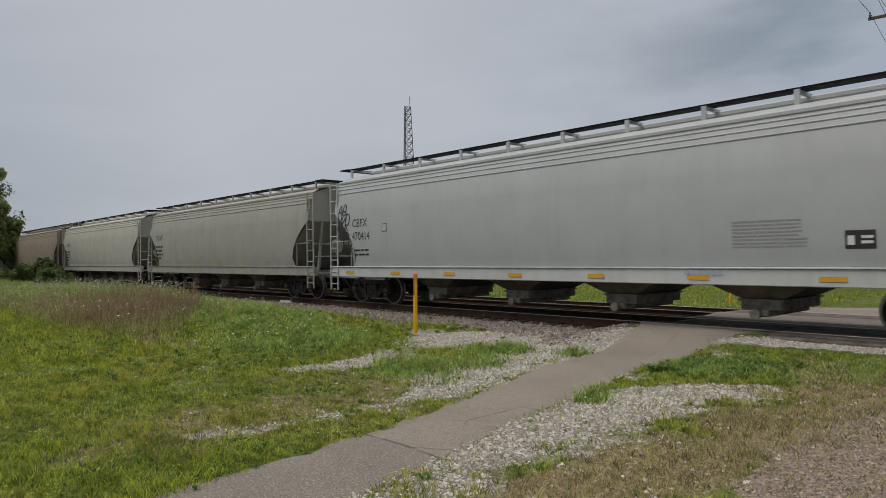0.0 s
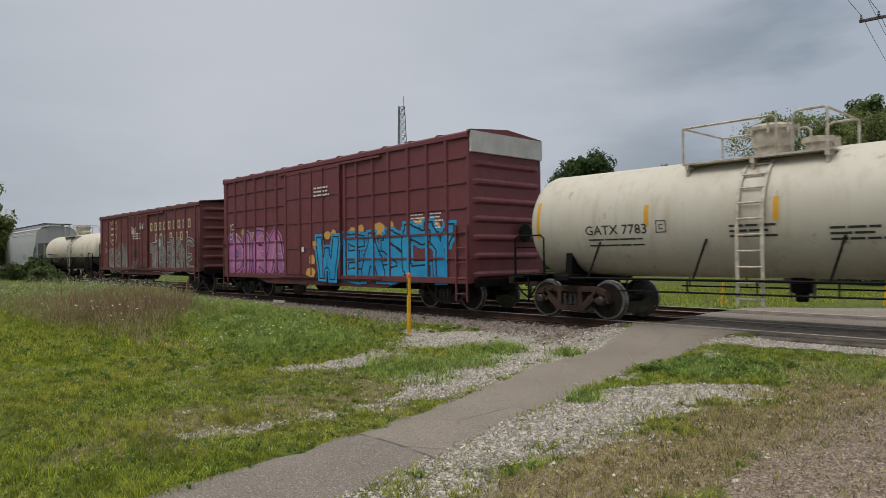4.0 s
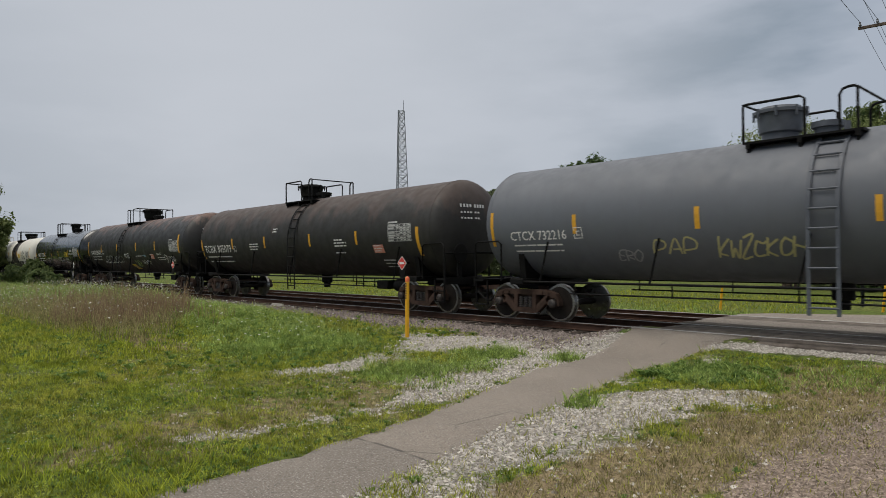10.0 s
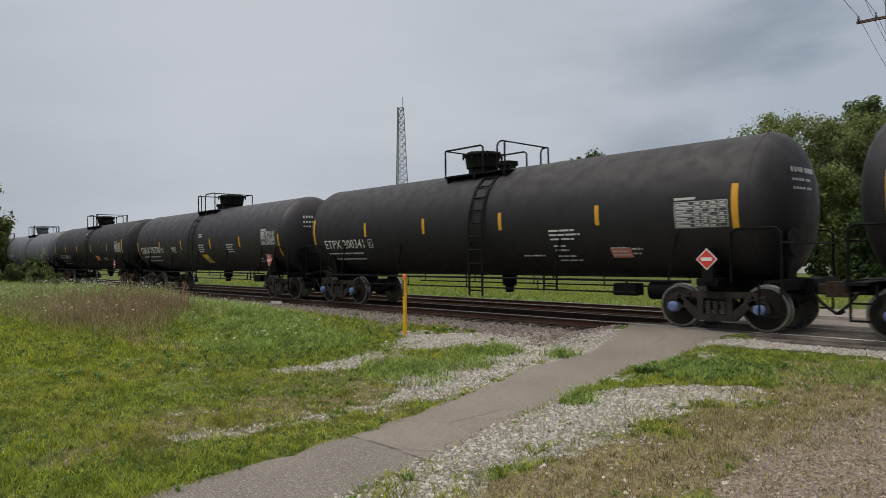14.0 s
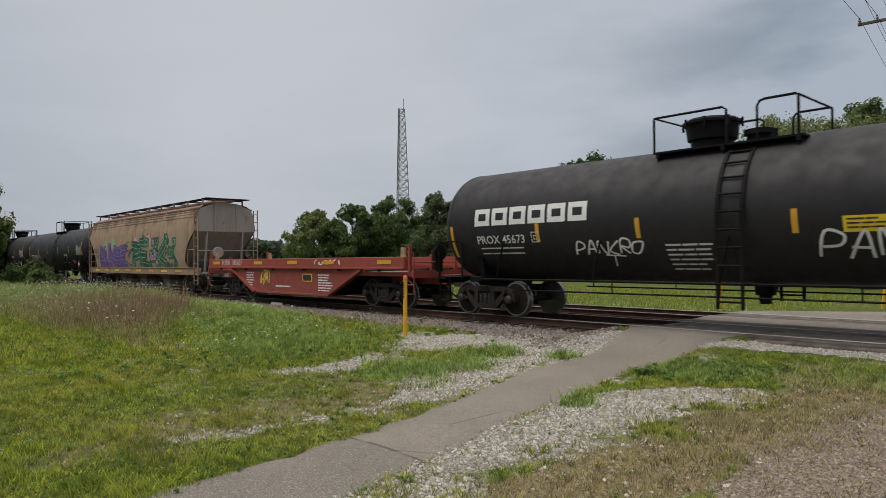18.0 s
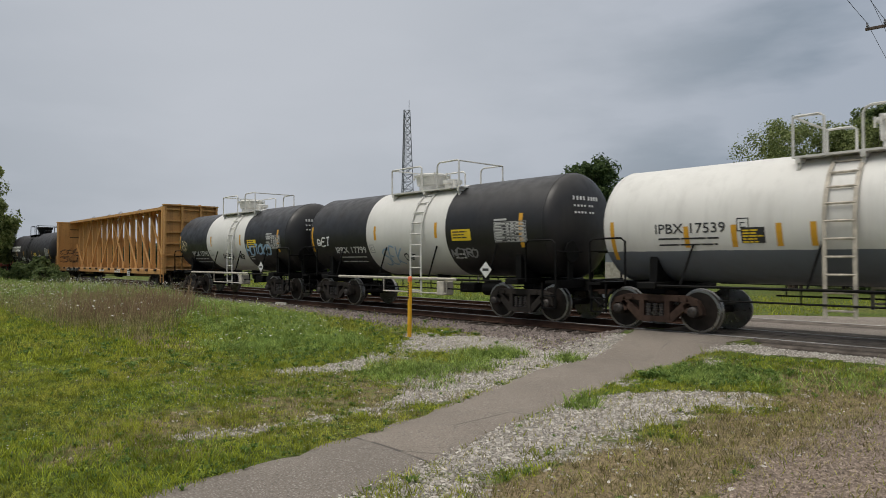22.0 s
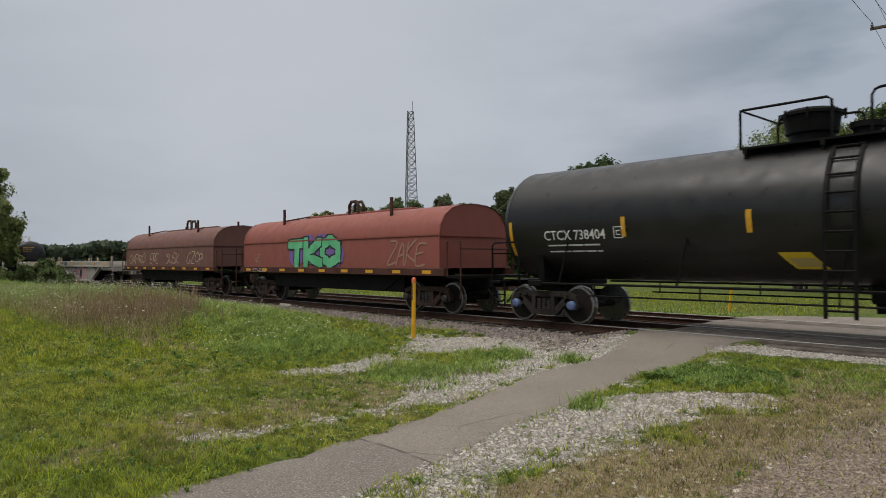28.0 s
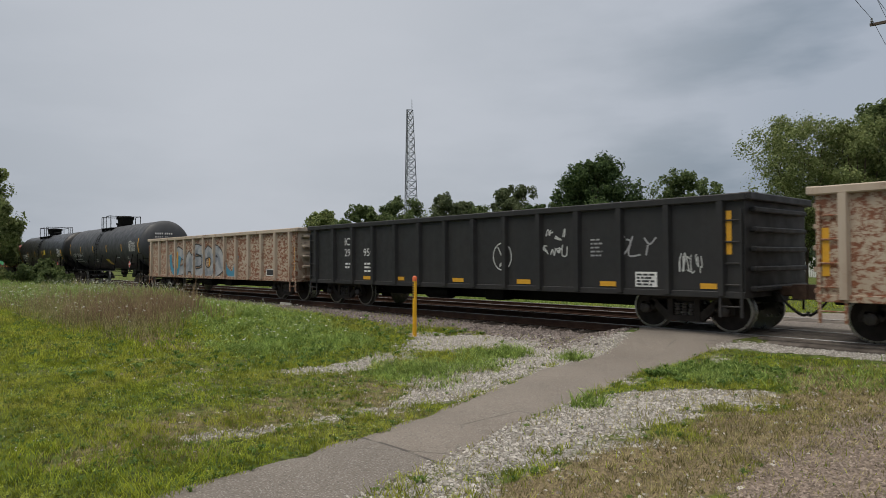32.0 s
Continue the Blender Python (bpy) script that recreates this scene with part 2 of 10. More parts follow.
# ---- mesh building ----
class Mesh:
    """Vertices and faces of one part."""

    def __init__(self):
        self.v, self.f, self.mi = [], [], []

    def add(self, verts, faces, mi=0):
        n = len(self.v)
        self.v += [tuple(p) for p in verts]
        self.f += [tuple(i + n for i in q) for q in faces]
        self.mi += [mi] * len(faces)
        return self

    def box(self, x0, x1, y0, y1, z0, z1, c=0.0, mi=0):
        if not c:
            return self.add([(x, y, z) for x in (x0, x1) for y in (y0, y1) for z in (z0, z1)],
                            [(0, 1, 3, 2), (4, 6, 7, 5), (0, 4, 5, 1), (2, 3, 7, 6), (0, 2, 6, 4), (1, 5, 7, 3)], mi)
        v, idx = [], {}
        lo, hi = (x0, y0, z0), (x1, y1, z1)
        for s in [(a, b, d) for a in (0, 1) for b in (0, 1) for d in (0, 1)]:
            for ax in range(3):
                p = []
                for i in range(3):
                    e = (lo, hi)[s[i]][i]
                    p.append(e if i == ax else e + (c if s[i] == 0 else -c))
                idx[s, ax] = len(v)
                v.append(p)
        f = []
        for ax in range(3):
            a, b = [i for i in range(3) if i != ax]
            for side in (0, 1):
                loop = []
                for u, w in ((0, 0), (1, 0), (1, 1), (0, 1)):
                    s = [0, 0, 0]
                    s[ax], s[a], s[b] = side, u, w
                    loop.append(idx[tuple(s), ax])
                f.append(tuple(loop if (side == 1) == (ax != 1) else loop[::-1]))
            for u in (0, 1):
                for w in (0, 1):
                    s0, s1 = [0, 0, 0], [0, 0, 0]
                    s0[ax], s1[ax] = 0, 1
                    s0[a] = s1[a] = u
                    s0[b] = s1[b] = w
                    s0, s1 = tuple(s0), tuple(s1)
                    f.append((idx[s0, a], idx[s1, a], idx[s1, b], idx[s0, b]))
        for s in [(a, b, d) for a in (0, 1) for b in (0, 1) for d in (0, 1)]:
            f.append((idx[s, 0], idx[s, 1], idx[s, 2]))
        return self.add(v, f, mi)

    def ring(self, centre, axis, r, n):
        axis = Vector(axis).normalized()
        a = axis.orthogonal().normalized()
        b = axis.cross(a)
        return [Vector(centre) + r * (math.cos(2 * math.pi * i / n) * a + math.sin(2 * math.pi * i / n) * b) for i in range(n)]

    def loft(self, rings, cap=True, mi=0, closed=True):
        n, v, f = len(rings[0]), [], []
        for r in rings:
            v += list(r)
        for j in range(len(rings) - 1):
            for i in range(n if closed else n - 1):
                k = (i + 1) % n
                f.append((j * n + i, j * n + k, (j + 1) * n + k, (j + 1) * n + i))
        if cap:
            f.append(tuple(range(n))[::-1])
            f.append(tuple(range((len(rings) - 1) * n, len(rings) * n)))
        return self.add(v, f, mi)

    def cyl(self, p, q, r, n=12, r2=None, mi=0):
        d = Vector(q) - Vector(p)
        return self.loft([self.ring(p, d, r, n), self.ring(q, d, r if r2 is None else r2, n)], True, mi)

    def tube(self, pts, r, n=6, mi=0):
        pts = [Vector(p) for p in pts]
        rings, a = [], None
        for i, p in enumerate(pts):
            d = (pts[min(i + 1, len(pts) - 1)] - pts[max(i - 1, 0)]).normalized()
            a = (a - a.dot(d) * d).normalized() if a is not None else d.orthogonal().normalized()
            b = d.cross(a)
            rings.append([p + r * (math.cos(2 * math.pi * k / n) * a + math.sin(2 * math.pi * k / n) * b) for k in range(n)])
        return self.loft(rings, True, mi)

    def lathe(self, profile, origin=(0, 0, 0), axis="y", n=28, mi=0):
        """profile: (along, radius) pairs."""
        rings = []
        for a, r in profile:
            ring = []
            for i in range(n):
                u, w = r * math.cos(2 * math.pi * i / n), r * math.sin(2 * math.pi * i / n)
                p = {"x": (a, u, w), "y": (u, a, w), "z": (u, w, a)}[axis]
                ring.append((p[0] + origin[0], p[1] + origin[1], p[2] + origin[2]))
            rings.append(ring)
        return self.loft(rings, True, mi)

    def slab_y(self, prof, y0, y1, mi=0):
        """A plate with the outline prof (x, z), from y0 to y1."""
        return self.loft([[(x, y0, z) for x, z in prof], [(x, y1, z) for x, z in prof]], True, mi)

    def slab_x(self, prof, x0, x1, mi=0):
        return self.loft([[(x0, y, z) for y, z in prof], [(x1, y, z) for y, z in prof]], True, mi)

    def slab_z(self, prof, z0, z1, mi=0):
        return self.loft([[(x, y, z0) for x, y in prof], [(x, y, z1) for x, y in prof]], True, mi)

    def grid(self, fn, nu, nv, mi=0):
        v = [fn(i / nu, j / nv) for j in range(nv + 1) for i in range(nu + 1)]
        w = nu + 1
        return self.add(v, [(j * w + i, j * w + i + 1, (j + 1) * w + i + 1, (j + 1) * w + i) for j in range(nv) for i in range(nu)], mi)

    def data(self, name, mats, smooth=None):
        me = bpy.data.meshes.new(name)
        me.from_pydata(self.v, [], self.f)
        for m in mats if isinstance(mats, (list, tuple)) else [mats]:
            me.materials.append(m)
        if any(self.mi):
            me.polygons.foreach_set("material_index", self.mi)
        bm = bmesh.new()
        bm.from_mesh(me)
        bmesh.ops.recalc_face_normals(bm, faces=bm.faces)
        bm.to_mesh(me)
        bm.free()
        if smooth:
            me.polygons.foreach_set("use_smooth", [True] * len(me.polygons))
            me.set_sharp_from_angle(angle=radians(smooth))
        me.update()
        return me


def part(name, mesh, mat, parent, label="", smooth=None, at=None):
    """Links a mesh as one object under a thing or under a part."""
    me = mesh.data(name, mat, smooth) if isinstance(mesh, Mesh) else mesh
    ob = new(name, me)
    ob.parent = parent
    if at is not None:
        ob.matrix_basis = at
    return tagged(ob, label)


def thing(name, mesh, mat, label, category, group="", kind="", smooth=None, at=None):
    ob = new(name, (mesh.data(name, mat, smooth) if isinstance(mesh, Mesh) else mesh) if mesh else None)
    if at is not None:
        ob.matrix_basis = at
    return tagged(ob, label, category, group, kind)


def arrays(name, verts, faces, mat, smooth=False):
    """A big mesh from numpy arrays; faces all of one size."""
    me = bpy.data.meshes.new(name)
    n, k = faces.shape
    me.vertices.add(len(verts))
    me.vertices.foreach_set("co", np.asarray(verts, np.float32).ravel())
    me.loops.add(n * k)
    me.loops.foreach_set("vertex_index", np.asarray(faces, np.int32).ravel())
    me.polygons.add(n)
    me.polygons.foreach_set("loop_start", np.arange(0, n * k, k, dtype=np.int32))
    me.polygons.foreach_set("use_smooth", np.full(n, smooth))
    for m in mat if isinstance(mat, (list, tuple)) else [mat]:
        me.materials.append(m)
    me.update(calc_edges=True)
    return me


GLYPHS = {}


def glyphs(words, bold=0.0, slant=0.0, spacing=1.0):
    """Flat letters of height 1 at the origin: vertices and faces."""
    key = (words, bold, slant, spacing)
    if key not in GLYPHS:
        c = bpy.data.curves.new("letters", "FONT")
        c.body, c.size, c.offset, c.shear, c.space_character, c.resolution_u = words, 1.38, bold, slant, spacing, 2
        ob = bpy.data.objects.new("letters", c)
        me = ob.to_mesh()
        GLYPHS[key] = ([tuple(v.co[:2]) for v in me.vertices], [tuple(p.vertices) for p in me.polygons])
        ob.to_mesh_clear()
        bpy.data.objects.remove(ob)
        bpy.data.curves.remove(c)
    return GLYPHS[key]


def letters(words, x, z, high, wrap, stretch=1.0, lift=0.006, bold=0.0, width=None, spacing=1.0):
    """Words on a wagon's side, left end at x and foot at z. wrap(z, h, lift) gives y and z at arc h above z."""
    v, f = glyphs(words, bold, 0.0, spacing)
    m = Mesh()
    x1 = max(p[0] for p in v)
    k = width / x1 if width else high * stretch
    m.add([(x + p[0] * k, *wrap(z, p[1] * high, lift)) for p in v], f)
    return m


def patch(x0, x1, z, high, wrap, lift=0.004, lean=0.0, m=None, nv=None):
    """A painted or stuck-on rectangle that follows the side."""
    m = m or Mesh()
    nv = nv or max(1, int(high / 0.12))
    return m.grid(lambda u, w: (x0 + (x1 - x0) * u + lean * w, *wrap(z, high * w, lift)), 1, nv)


def lines(x0, x1, z, count, pitch, high, wrap, seed, lift=0.005, m=None, ragged=0.35):
    """Small print that cannot be read: rows of bars."""
    rnd, m = random.Random(seed), m or Mesh()
    for i in range(count):
        x, end = x0, x1 - (x1 - x0) * ragged * rnd.random()
        while x < end - 0.02:
            w = min(end - x, (x1 - x0) * rnd.uniform(0.15, 0.4))
            patch(x, x + w, z - i * pitch, high, wrap, lift, m=m, nv=1)
            x += w + high * 0.7
    return m


def diamond(x, z, r, wrap, lift, m=None):
    m = m or Mesh()
    return m.add([(x + dx, *wrap(z, dz, lift)) for dx, dz in ((-r, 0), (0, -r), (r, 0), (0, r))], [(0, 1, 2, 3)])


def smooth_path(pts, n=8):
    """A Catmull-Rom curve through the points."""
    p = [pts[0], *pts, pts[-1]]
    out = []
    for i in range(1, len(p) - 2):
        for k in range(n):
            t = k / n
            out.append(tuple(0.5 * (2 * b + (c - a) * t + (2 * a - 5 * b + 4 * c - d) * t * t + (3 * b - a - 3 * c + d) * t ** 3)
                             for a, b, c, d in zip(p[i - 1], p[i], p[i + 1], p[i + 2])))
    return out + [tuple(pts[-1])]


def stroke(pts, width, wrap, z, lift, m):
    """A sprayed line through (x, height) points."""
    v = []
    for i, p in enumerate(pts):
        a, b = pts[max(i - 1, 0)], pts[min(i + 1, len(pts) - 1)]
        d = Vector((b[0] - a[0], b[1] - a[1]))
        d = d.normalized() if d.length > 1e-6 else Vector((1, 0))
        for s in (-0.5, 0.5):
            v.append((p[0] - d.y * width * s, *wrap(z, p[1] + d.x * width * s, lift)))
    return m.add(v, [(2 * i, 2 * i + 1, 2 * i + 3, 2 * i + 2) for i in range(len(pts) - 1)])


def scrawl(parent, seed, x0, x1, z, high, wrap, mat, width=0.03, count=6, lift=0.008, label="sprayed scrawl"):
    """A tag: quick looping strokes that spell nothing."""
    rnd, m = random.Random(seed), Mesh()
    w = (x1 - x0) / count
    for i in range(count):
        a = x0 + i * w
        pts = [(a + rnd.uniform(0, 1.2) * w, rnd.uniform(0, 1) * high) for _ in range(rnd.randint(4, 6))]
        stroke(smooth_path(pts, 7), width, wrap, z, lift + 0.0004 * i, m)
    return part("graffiti", m, mat, parent, label)


# sprayed letters: pen paths on a grid 6 wide and 8 high, points as digit pairs, paths parted by a bar
PEN = {"A": "0038 3860|1353", "B": "0008 0847 4744 4404|4452 5200", "C": "6757 5718 1806 0602 0210 1061", "D": "0008 0856 5652 5200", "E": "6808 0800 0060|0444", "F": "0800|0868|0444",
       "G": "6738 3806 0602 0230 3061 6144 4434", "H": "0800|6860|0464", "I": "2820", "J": "5851 5120 2002", "K": "0800|6803 0360", "L": "0800 0060", "M": "0008 0833 3368 6860", "N": "0008 0860 6068",
       "O": "3806 0602 0230 3062 6266 6638", "P": "0008 0857 5754 5403", "R": "0008 0857 5754 5404 0460", "S": "6728 2806 0654 5451 5120 2001", "T": "0868|3830", "U": "0802 0230 3062 6268",
       "V": "0830 3068", "W": "0810 1035 3550 5068", "X": "0860|6800", "Y": "0834 3468|3430", "Z": "0868 6800 0060", "8": "3406 0638 3866 6634 3402 0230 3062 6234", "!": "2823|2120"}


def pen_paths(words, x0, x1, high, seed, wild=0.05, slant=0.0):
    """For each letter, its sprayed lines as (x, height) points."""
    rnd, out = random.Random(seed), []
    w = (x1 - x0) / len(words)
    for i, ch in enumerate(words):
        grow, drop, mine = rnd.uniform(0.88, 1.08), rnd.uniform(-0.05, 0.04), []
        for line in PEN.get(ch, "2820").split("|"):
            pts = []
            for k, pair in enumerate(line.split()):
                for q in ((pair[:2], pair[2:]) if k == 0 else (pair[2:],)):
                    h = int(q[1]) / 8 * grow + drop + rnd.uniform(-wild, wild)
                    pts.append((x0 + w * (i + 0.06 + 0.84 * (int(q[0]) / 6 + rnd.uniform(-wild, wild))) + slant * h * high, high * h))
            mine.append(pts)
        out.append(mine)
    return out


def tag(parent, words, x0, x1, z, high, wrap, mat, width=0.035, seed=1, lift=0.008, label="sprayed tag", slant=0.2):
    """A quick tag in single sprayed lines, with a flourish under it."""
    m = Mesh()
    k = 0
    for mine in pen_paths(words, x0, x1, high, seed, 0.11, slant):
        for pts in mine:
            stroke(smooth_path(pts, 5), width, wrap, z, lift + 0.0003 * k, m)
            k += 1
    return tagged(part("graffiti", m, mat, parent, label), kind="stuff")


def throwup(parent, words, x0, x1, z, high, wrap, fill, edge, fat=0.24, lift=0.006, outer=None, shine=None, seed=1, wild=0.04, fills=None, sharp=False, rim=0.055, label="graffiti lettering"):
    """A sprayed piece: fat letters that overlap, each with an outline, and highlights along one side. fills: other colours for single letters."""
    def coat(m, lines_, width, up):
        for k, pts in enumerate(lines_):
            q = pts if sharp else smooth_path(pts, 4)
            if sharp:
                fine_ = []
                for a, b in zip(q, q[1:]):
                    fine_ += [a, ((a[0] + b[0]) / 2, (a[1] + b[1]) / 2)]
                q = fine_ + [q[-1]]
            stroke(q, width, wrap, z, up + 0.00012 * k, m)
            for j, p in enumerate(q if sharp else (q[0], q[-1])):
                n = 4 if sharp else 8
                m.add([(p[0] + width * (0.62 if sharp else 0.5) * math.cos((t + 0.5) * 2 * math.pi / n), *wrap(z, p[1] + width * (0.62 if sharp else 0.5) * math.sin((t + 0.5) * 2 * math.pi / n), up + 0.00012 * k + 0.00003 * (j % 3 + 1))) for t in range(n)], [tuple(range(n))])
    all_ = pen_paths(words, x0, x1, high, seed, wild)
    if outer is not None:
        m = Mesh()
        for mine in all_:
            coat(m, mine, fat + (0.30 if outer is fill else rim * 3.4), lift)
        tagged(part("graffiti", m, outer, parent, "sprayed outer glow"), kind="stuff")
    for i, mine in enumerate(all_):
        up = lift + 0.002 + 0.0028 * (i % 2)
        m = Mesh()
        coat(m, mine, fat + 2 * rim, up)
        tagged(part("graffiti", m, edge, parent, label), kind="stuff")
        m = Mesh()
        coat(m, mine, fat, up + 0.0012)
        tagged(part("graffiti", m, (fills or {}).get(i, fill), parent, label), kind="stuff")
        if shine is not None:
            m = Mesh()
            for pts in mine:
                stroke(smooth_path([(x + fat * 0.36, h + fat * 0.1) for x, h in pts], 4), 0.028, wrap, z, up + 0.0022, m)
            tagged(part("graffiti", m, shine, parent, "sprayed highlight"), kind="stuff")


def haze(parent, items, z, wrap, mat, lift=0.004, label="sprayed cloud", seed=3):
    """Ragged blots of spray behind a piece: (x, height, half width, half height)."""
    rnd = random.Random(seed)
    for k, (x, h, a, b) in enumerate(items):
        wob = [rnd.uniform(0.8, 1.15) for _ in range(14)]
        part("graffiti", Mesh().add([(x + a * wob[t] * math.cos(t * math.pi / 7), *wrap(z, h + b * wob[t] * math.sin(t * math.pi / 7), lift + 0.0002 * k)) for t in range(14)], [tuple(range(14))]), mat, parent, label)


def hollow_blocks(car, x0, pitch, count, z, wide, high, bar, wrap, mat, label):
    """A company's name as a row of plain hollow blocks."""
    for i in range(count):
        x, m = x0 + i * pitch, Mesh()
        patch(x, x + bar, z, high, wrap, m=m)
        patch(x + wide - bar, x + wide, z, high, wrap, m=m)
        patch(x + bar, x + wide - bar, z, bar, wrap, m=m, nv=1)
        patch(x + bar, x + wide - bar, z + high - bar, bar, wrap, m=m, nv=1)
        part("lettering", m, mat, car, label)


def side_flat(y):
    return lambda z, h, lift: (-y - lift, z + h)


def side_round(r, zc):
    def wrap(z, h, lift):
        a = math.asin(max(-1, min(1, (z - zc) / r))) + h / r
        return -(r + lift) * math.cos(a), zc + (r + lift) * math.sin(a)
    return wrap

# ---- the train ----
TRACK_Y, TRACK_B, SPEED = 14.37, 18.75, 15.36
WAGONS, WHEELS = [], []          # (wagon, place along the train), (wheelset, parent's place, pose)


def truck_meshes():
    """The pieces of a three-piece truck, shared by all wagons."""
    f = Mesh()
    y0, y1 = -0.07, 0.07
    f.slab_y([(-0.80, 0.66), (0.80, 0.66), (0.72, 0.79), (-0.72, 0.79)], y0, y1)
    f.slab_y([(-0.40, 0.21), (0.40, 0.21), (0.34, 0.33), (-0.34, 0.33)], y0 - 0.02, y1 + 0.02)
    for s in (-1, 1):
        f.slab_y([(s * 0.40, 0.21), (s * 0.84, 0.62), (s * 0.66, 0.66), (s * 0.28, 0.33)], y0, y1)
        f.slab_y([(s * 0.24, 0.33), (s * 0.36, 0.33), (s * 0.36, 0.67), (s * 0.24, 0.67)], y0 - 0.02, y1 + 0.02)
        f.slab_y([(s * 0.66, 0.60), (s * 1.04, 0.60), (s * 1.09, 0.50), (s * 1.09, 0.40), (s * 1.02, 0.40), (s * 0.98, 0.585), (s * 0.78, 0.585), (s * 0.76, 0.42), (s * 0.70, 0.42)], y0, y1)
        f.slab_y([(s * 0.72, 0.60), (s * 1.03, 0.60), (s * 0.98, 0.70), (s * 0.74, 0.78)], y0, y1)
        f.cyl((s * 0.55, y0 - 0.03, 0.72), (s * 0.55, y0 + 0.02, 0.72), 0.035, 8)
    spring = Mesh()
    prof = [(0.33, 0.045)]
    for i in range(5):
        prof += [(0.335 + i * 0.055, 0.05), (0.345 + i * 0.055, 0.07), (0.362 + i * 0.055, 0.07), (0.372 + i * 0.055, 0.05)]
    spring.lathe(prof + [(0.60, 0.045)], (0, 0, 0), "z", 10)
    bol = Mesh()
    bol.box(-0.20, 0.20, -1.02, 1.02, 0.60, 0.76, 0.03)
    bol.box(-0.16, 0.16, -0.35, 0.35, 0.74, 0.86, 0.02)
    for s in (-1, 1):
        bol.box(s * 0.40 - 0.05, s * 0.40 + 0.05, -0.85, 0.85, 0.36, 0.46)
    w = Mesh()
    w.cyl((0, -0.98, 0), (0, 0.98, 0), 0.08, 10)
    for s in (-1, 1):
        w.lathe([(s * 0.665, 0.12), (s * 0.665, 0.42), (s * 0.668, 0.482), (s * 0.69, 0.484), (s * 0.70, 0.462)], axis="y", n=32, mi=1)
        w.lathe([(s * 0.70, 0.462), (s * 0.797, 0.455), (s * 0.80, 0.44), (s * 0.80, 0.395)], axis="y", n=32, mi=1)
        w.lathe([(s * 0.801, 0.405), (s * 0.775, 0.375), (s * 0.735, 0.30), (s * 0.745, 0.18), (s * 0.80, 0.14), (s * 0.84, 0.12)], axis="y", n=32)
        for i in range(6):
            a = i * math.pi / 3
            w.cyl((0.25 * math.cos(a), s * 0.73, 0.25 * math.sin(a)), (0.25 * math.cos(a), s * 0.755, 0.25 * math.sin(a)), 0.03, 6)
    cap = Mesh()
    cap.lathe([(-0.13, 0.05), (-0.125, 0.085), (-0.10, 0.11), (0.06, 0.115), (0.07, 0.09)], axis="y", n=16)
    for i in range(3):
        a = i * 2 * math.pi / 3 + 0.4
        cap.cyl((0.05 * math.cos(a), -0.145, 0.05 * math.sin(a)), (0.05 * math.cos(a), -0.12, 0.05 * math.sin(a)), 0.018, 6)
    out = {}
    for key, m in (("dark", M_STEEL), ("rust", M_TRUCK_RUST)):
        out[key] = {"side_frame": f.data("side_frame", m, 30), "bolster": bol.data("truck", m)}
    out["spring"], out["wheelset"] = spring.data("spring", M_SPRING, 40), w.data("wheelset", [M_WHEEL, M_TREAD], 35)
    out["cap"], out["cap_blue"] = cap.data("bearing_cap", M_CAP, 40), cap.data("bearing_cap", M_CAP_BLUE, 40)
    return out


TRUCK = truck_meshes()


def truck(car, x, look_="dark", blue=False):
    base = part("truck", TRUCK[look_]["bolster"], None, car, at=pose(x, 0, 0))
    for s in (-1, 1):
        side = pose(0, s * 1.0, 0, 0, 0, 0 if s < 0 else 180)
        part("side_frame", TRUCK[look_]["side_frame"], None, base, at=side)
        for x in (-0.155, 0.0, 0.155):
            part("spring", TRUCK["spring"], None, base, at=pose(x, s * 1.02, 0))
        part("wheelset", TRUCK["wheelset"], None, base, at=pose(s * 0.889, 0, 0.457))
        WHEELS.append((base.children[-1], s * 0.889, len(WAGONS)))
        for e in (-1, 1):
            part("bearing_cap", TRUCK["cap_blue" if blue else "cap"], None, base, "blue bearing cap" if blue else "", at=pose(e * 0.889, s * 1.03, 0.457, 0, 0, 0 if s < 0 else 180))
    return base


def coupler(car, end, reach, mat=M_BLACK):
    """Draft gear, knuckle coupler and air hose at one end. reach: how far the knuckle is from the wagon's middle."""
    s = 1 if end > 0 else -1
    m = Mesh()
    m.box(*sorted((s * (reach - 0.95), s * (reach - 0.22))), -0.09, 0.09, 0.75, 0.95, 0.02)
    m.slab_z([(s * (reach - 0.30), -0.13), (s * (reach - 0.02), -0.16), (s * (reach + 0.06), -0.06), (s * (reach - 0.04), 0.02), (s * (reach + 0.04), 0.14), (s * (reach - 0.12), 0.17), (s * (reach - 0.30), 0.10)], 0.70, 0.99)
    part("coupler", m, M_TRUCK_RUST, car)
    h = Mesh()
    h.tube(smooth_path([(s * (reach - 0.45), -0.30, 0.78), (s * (reach - 0.30), -0.30, 0.58), (s * (reach - 0.08), -0.24, 0.40), (s * (reach + 0.02), -0.12, 0.44)], 5), 0.028, 7)
    part("air_hose", h, M_HOSE, car)


RUNGS = {}


def rung(parent, x0, x1, y, z, r, mat):
    """One rung, from x0 to x1; alike rungs share their mesh."""
    key = (round(x1 - x0, 3), r, mat.name)
    if key not in RUNGS:
        RUNGS[key] = Mesh().cyl((0, 0, 0), (x1 - x0, 0, 0), r, 6).data("rung", mat)
    part("rung", RUNGS[key], None, parent, at=pose(x0, y, z))


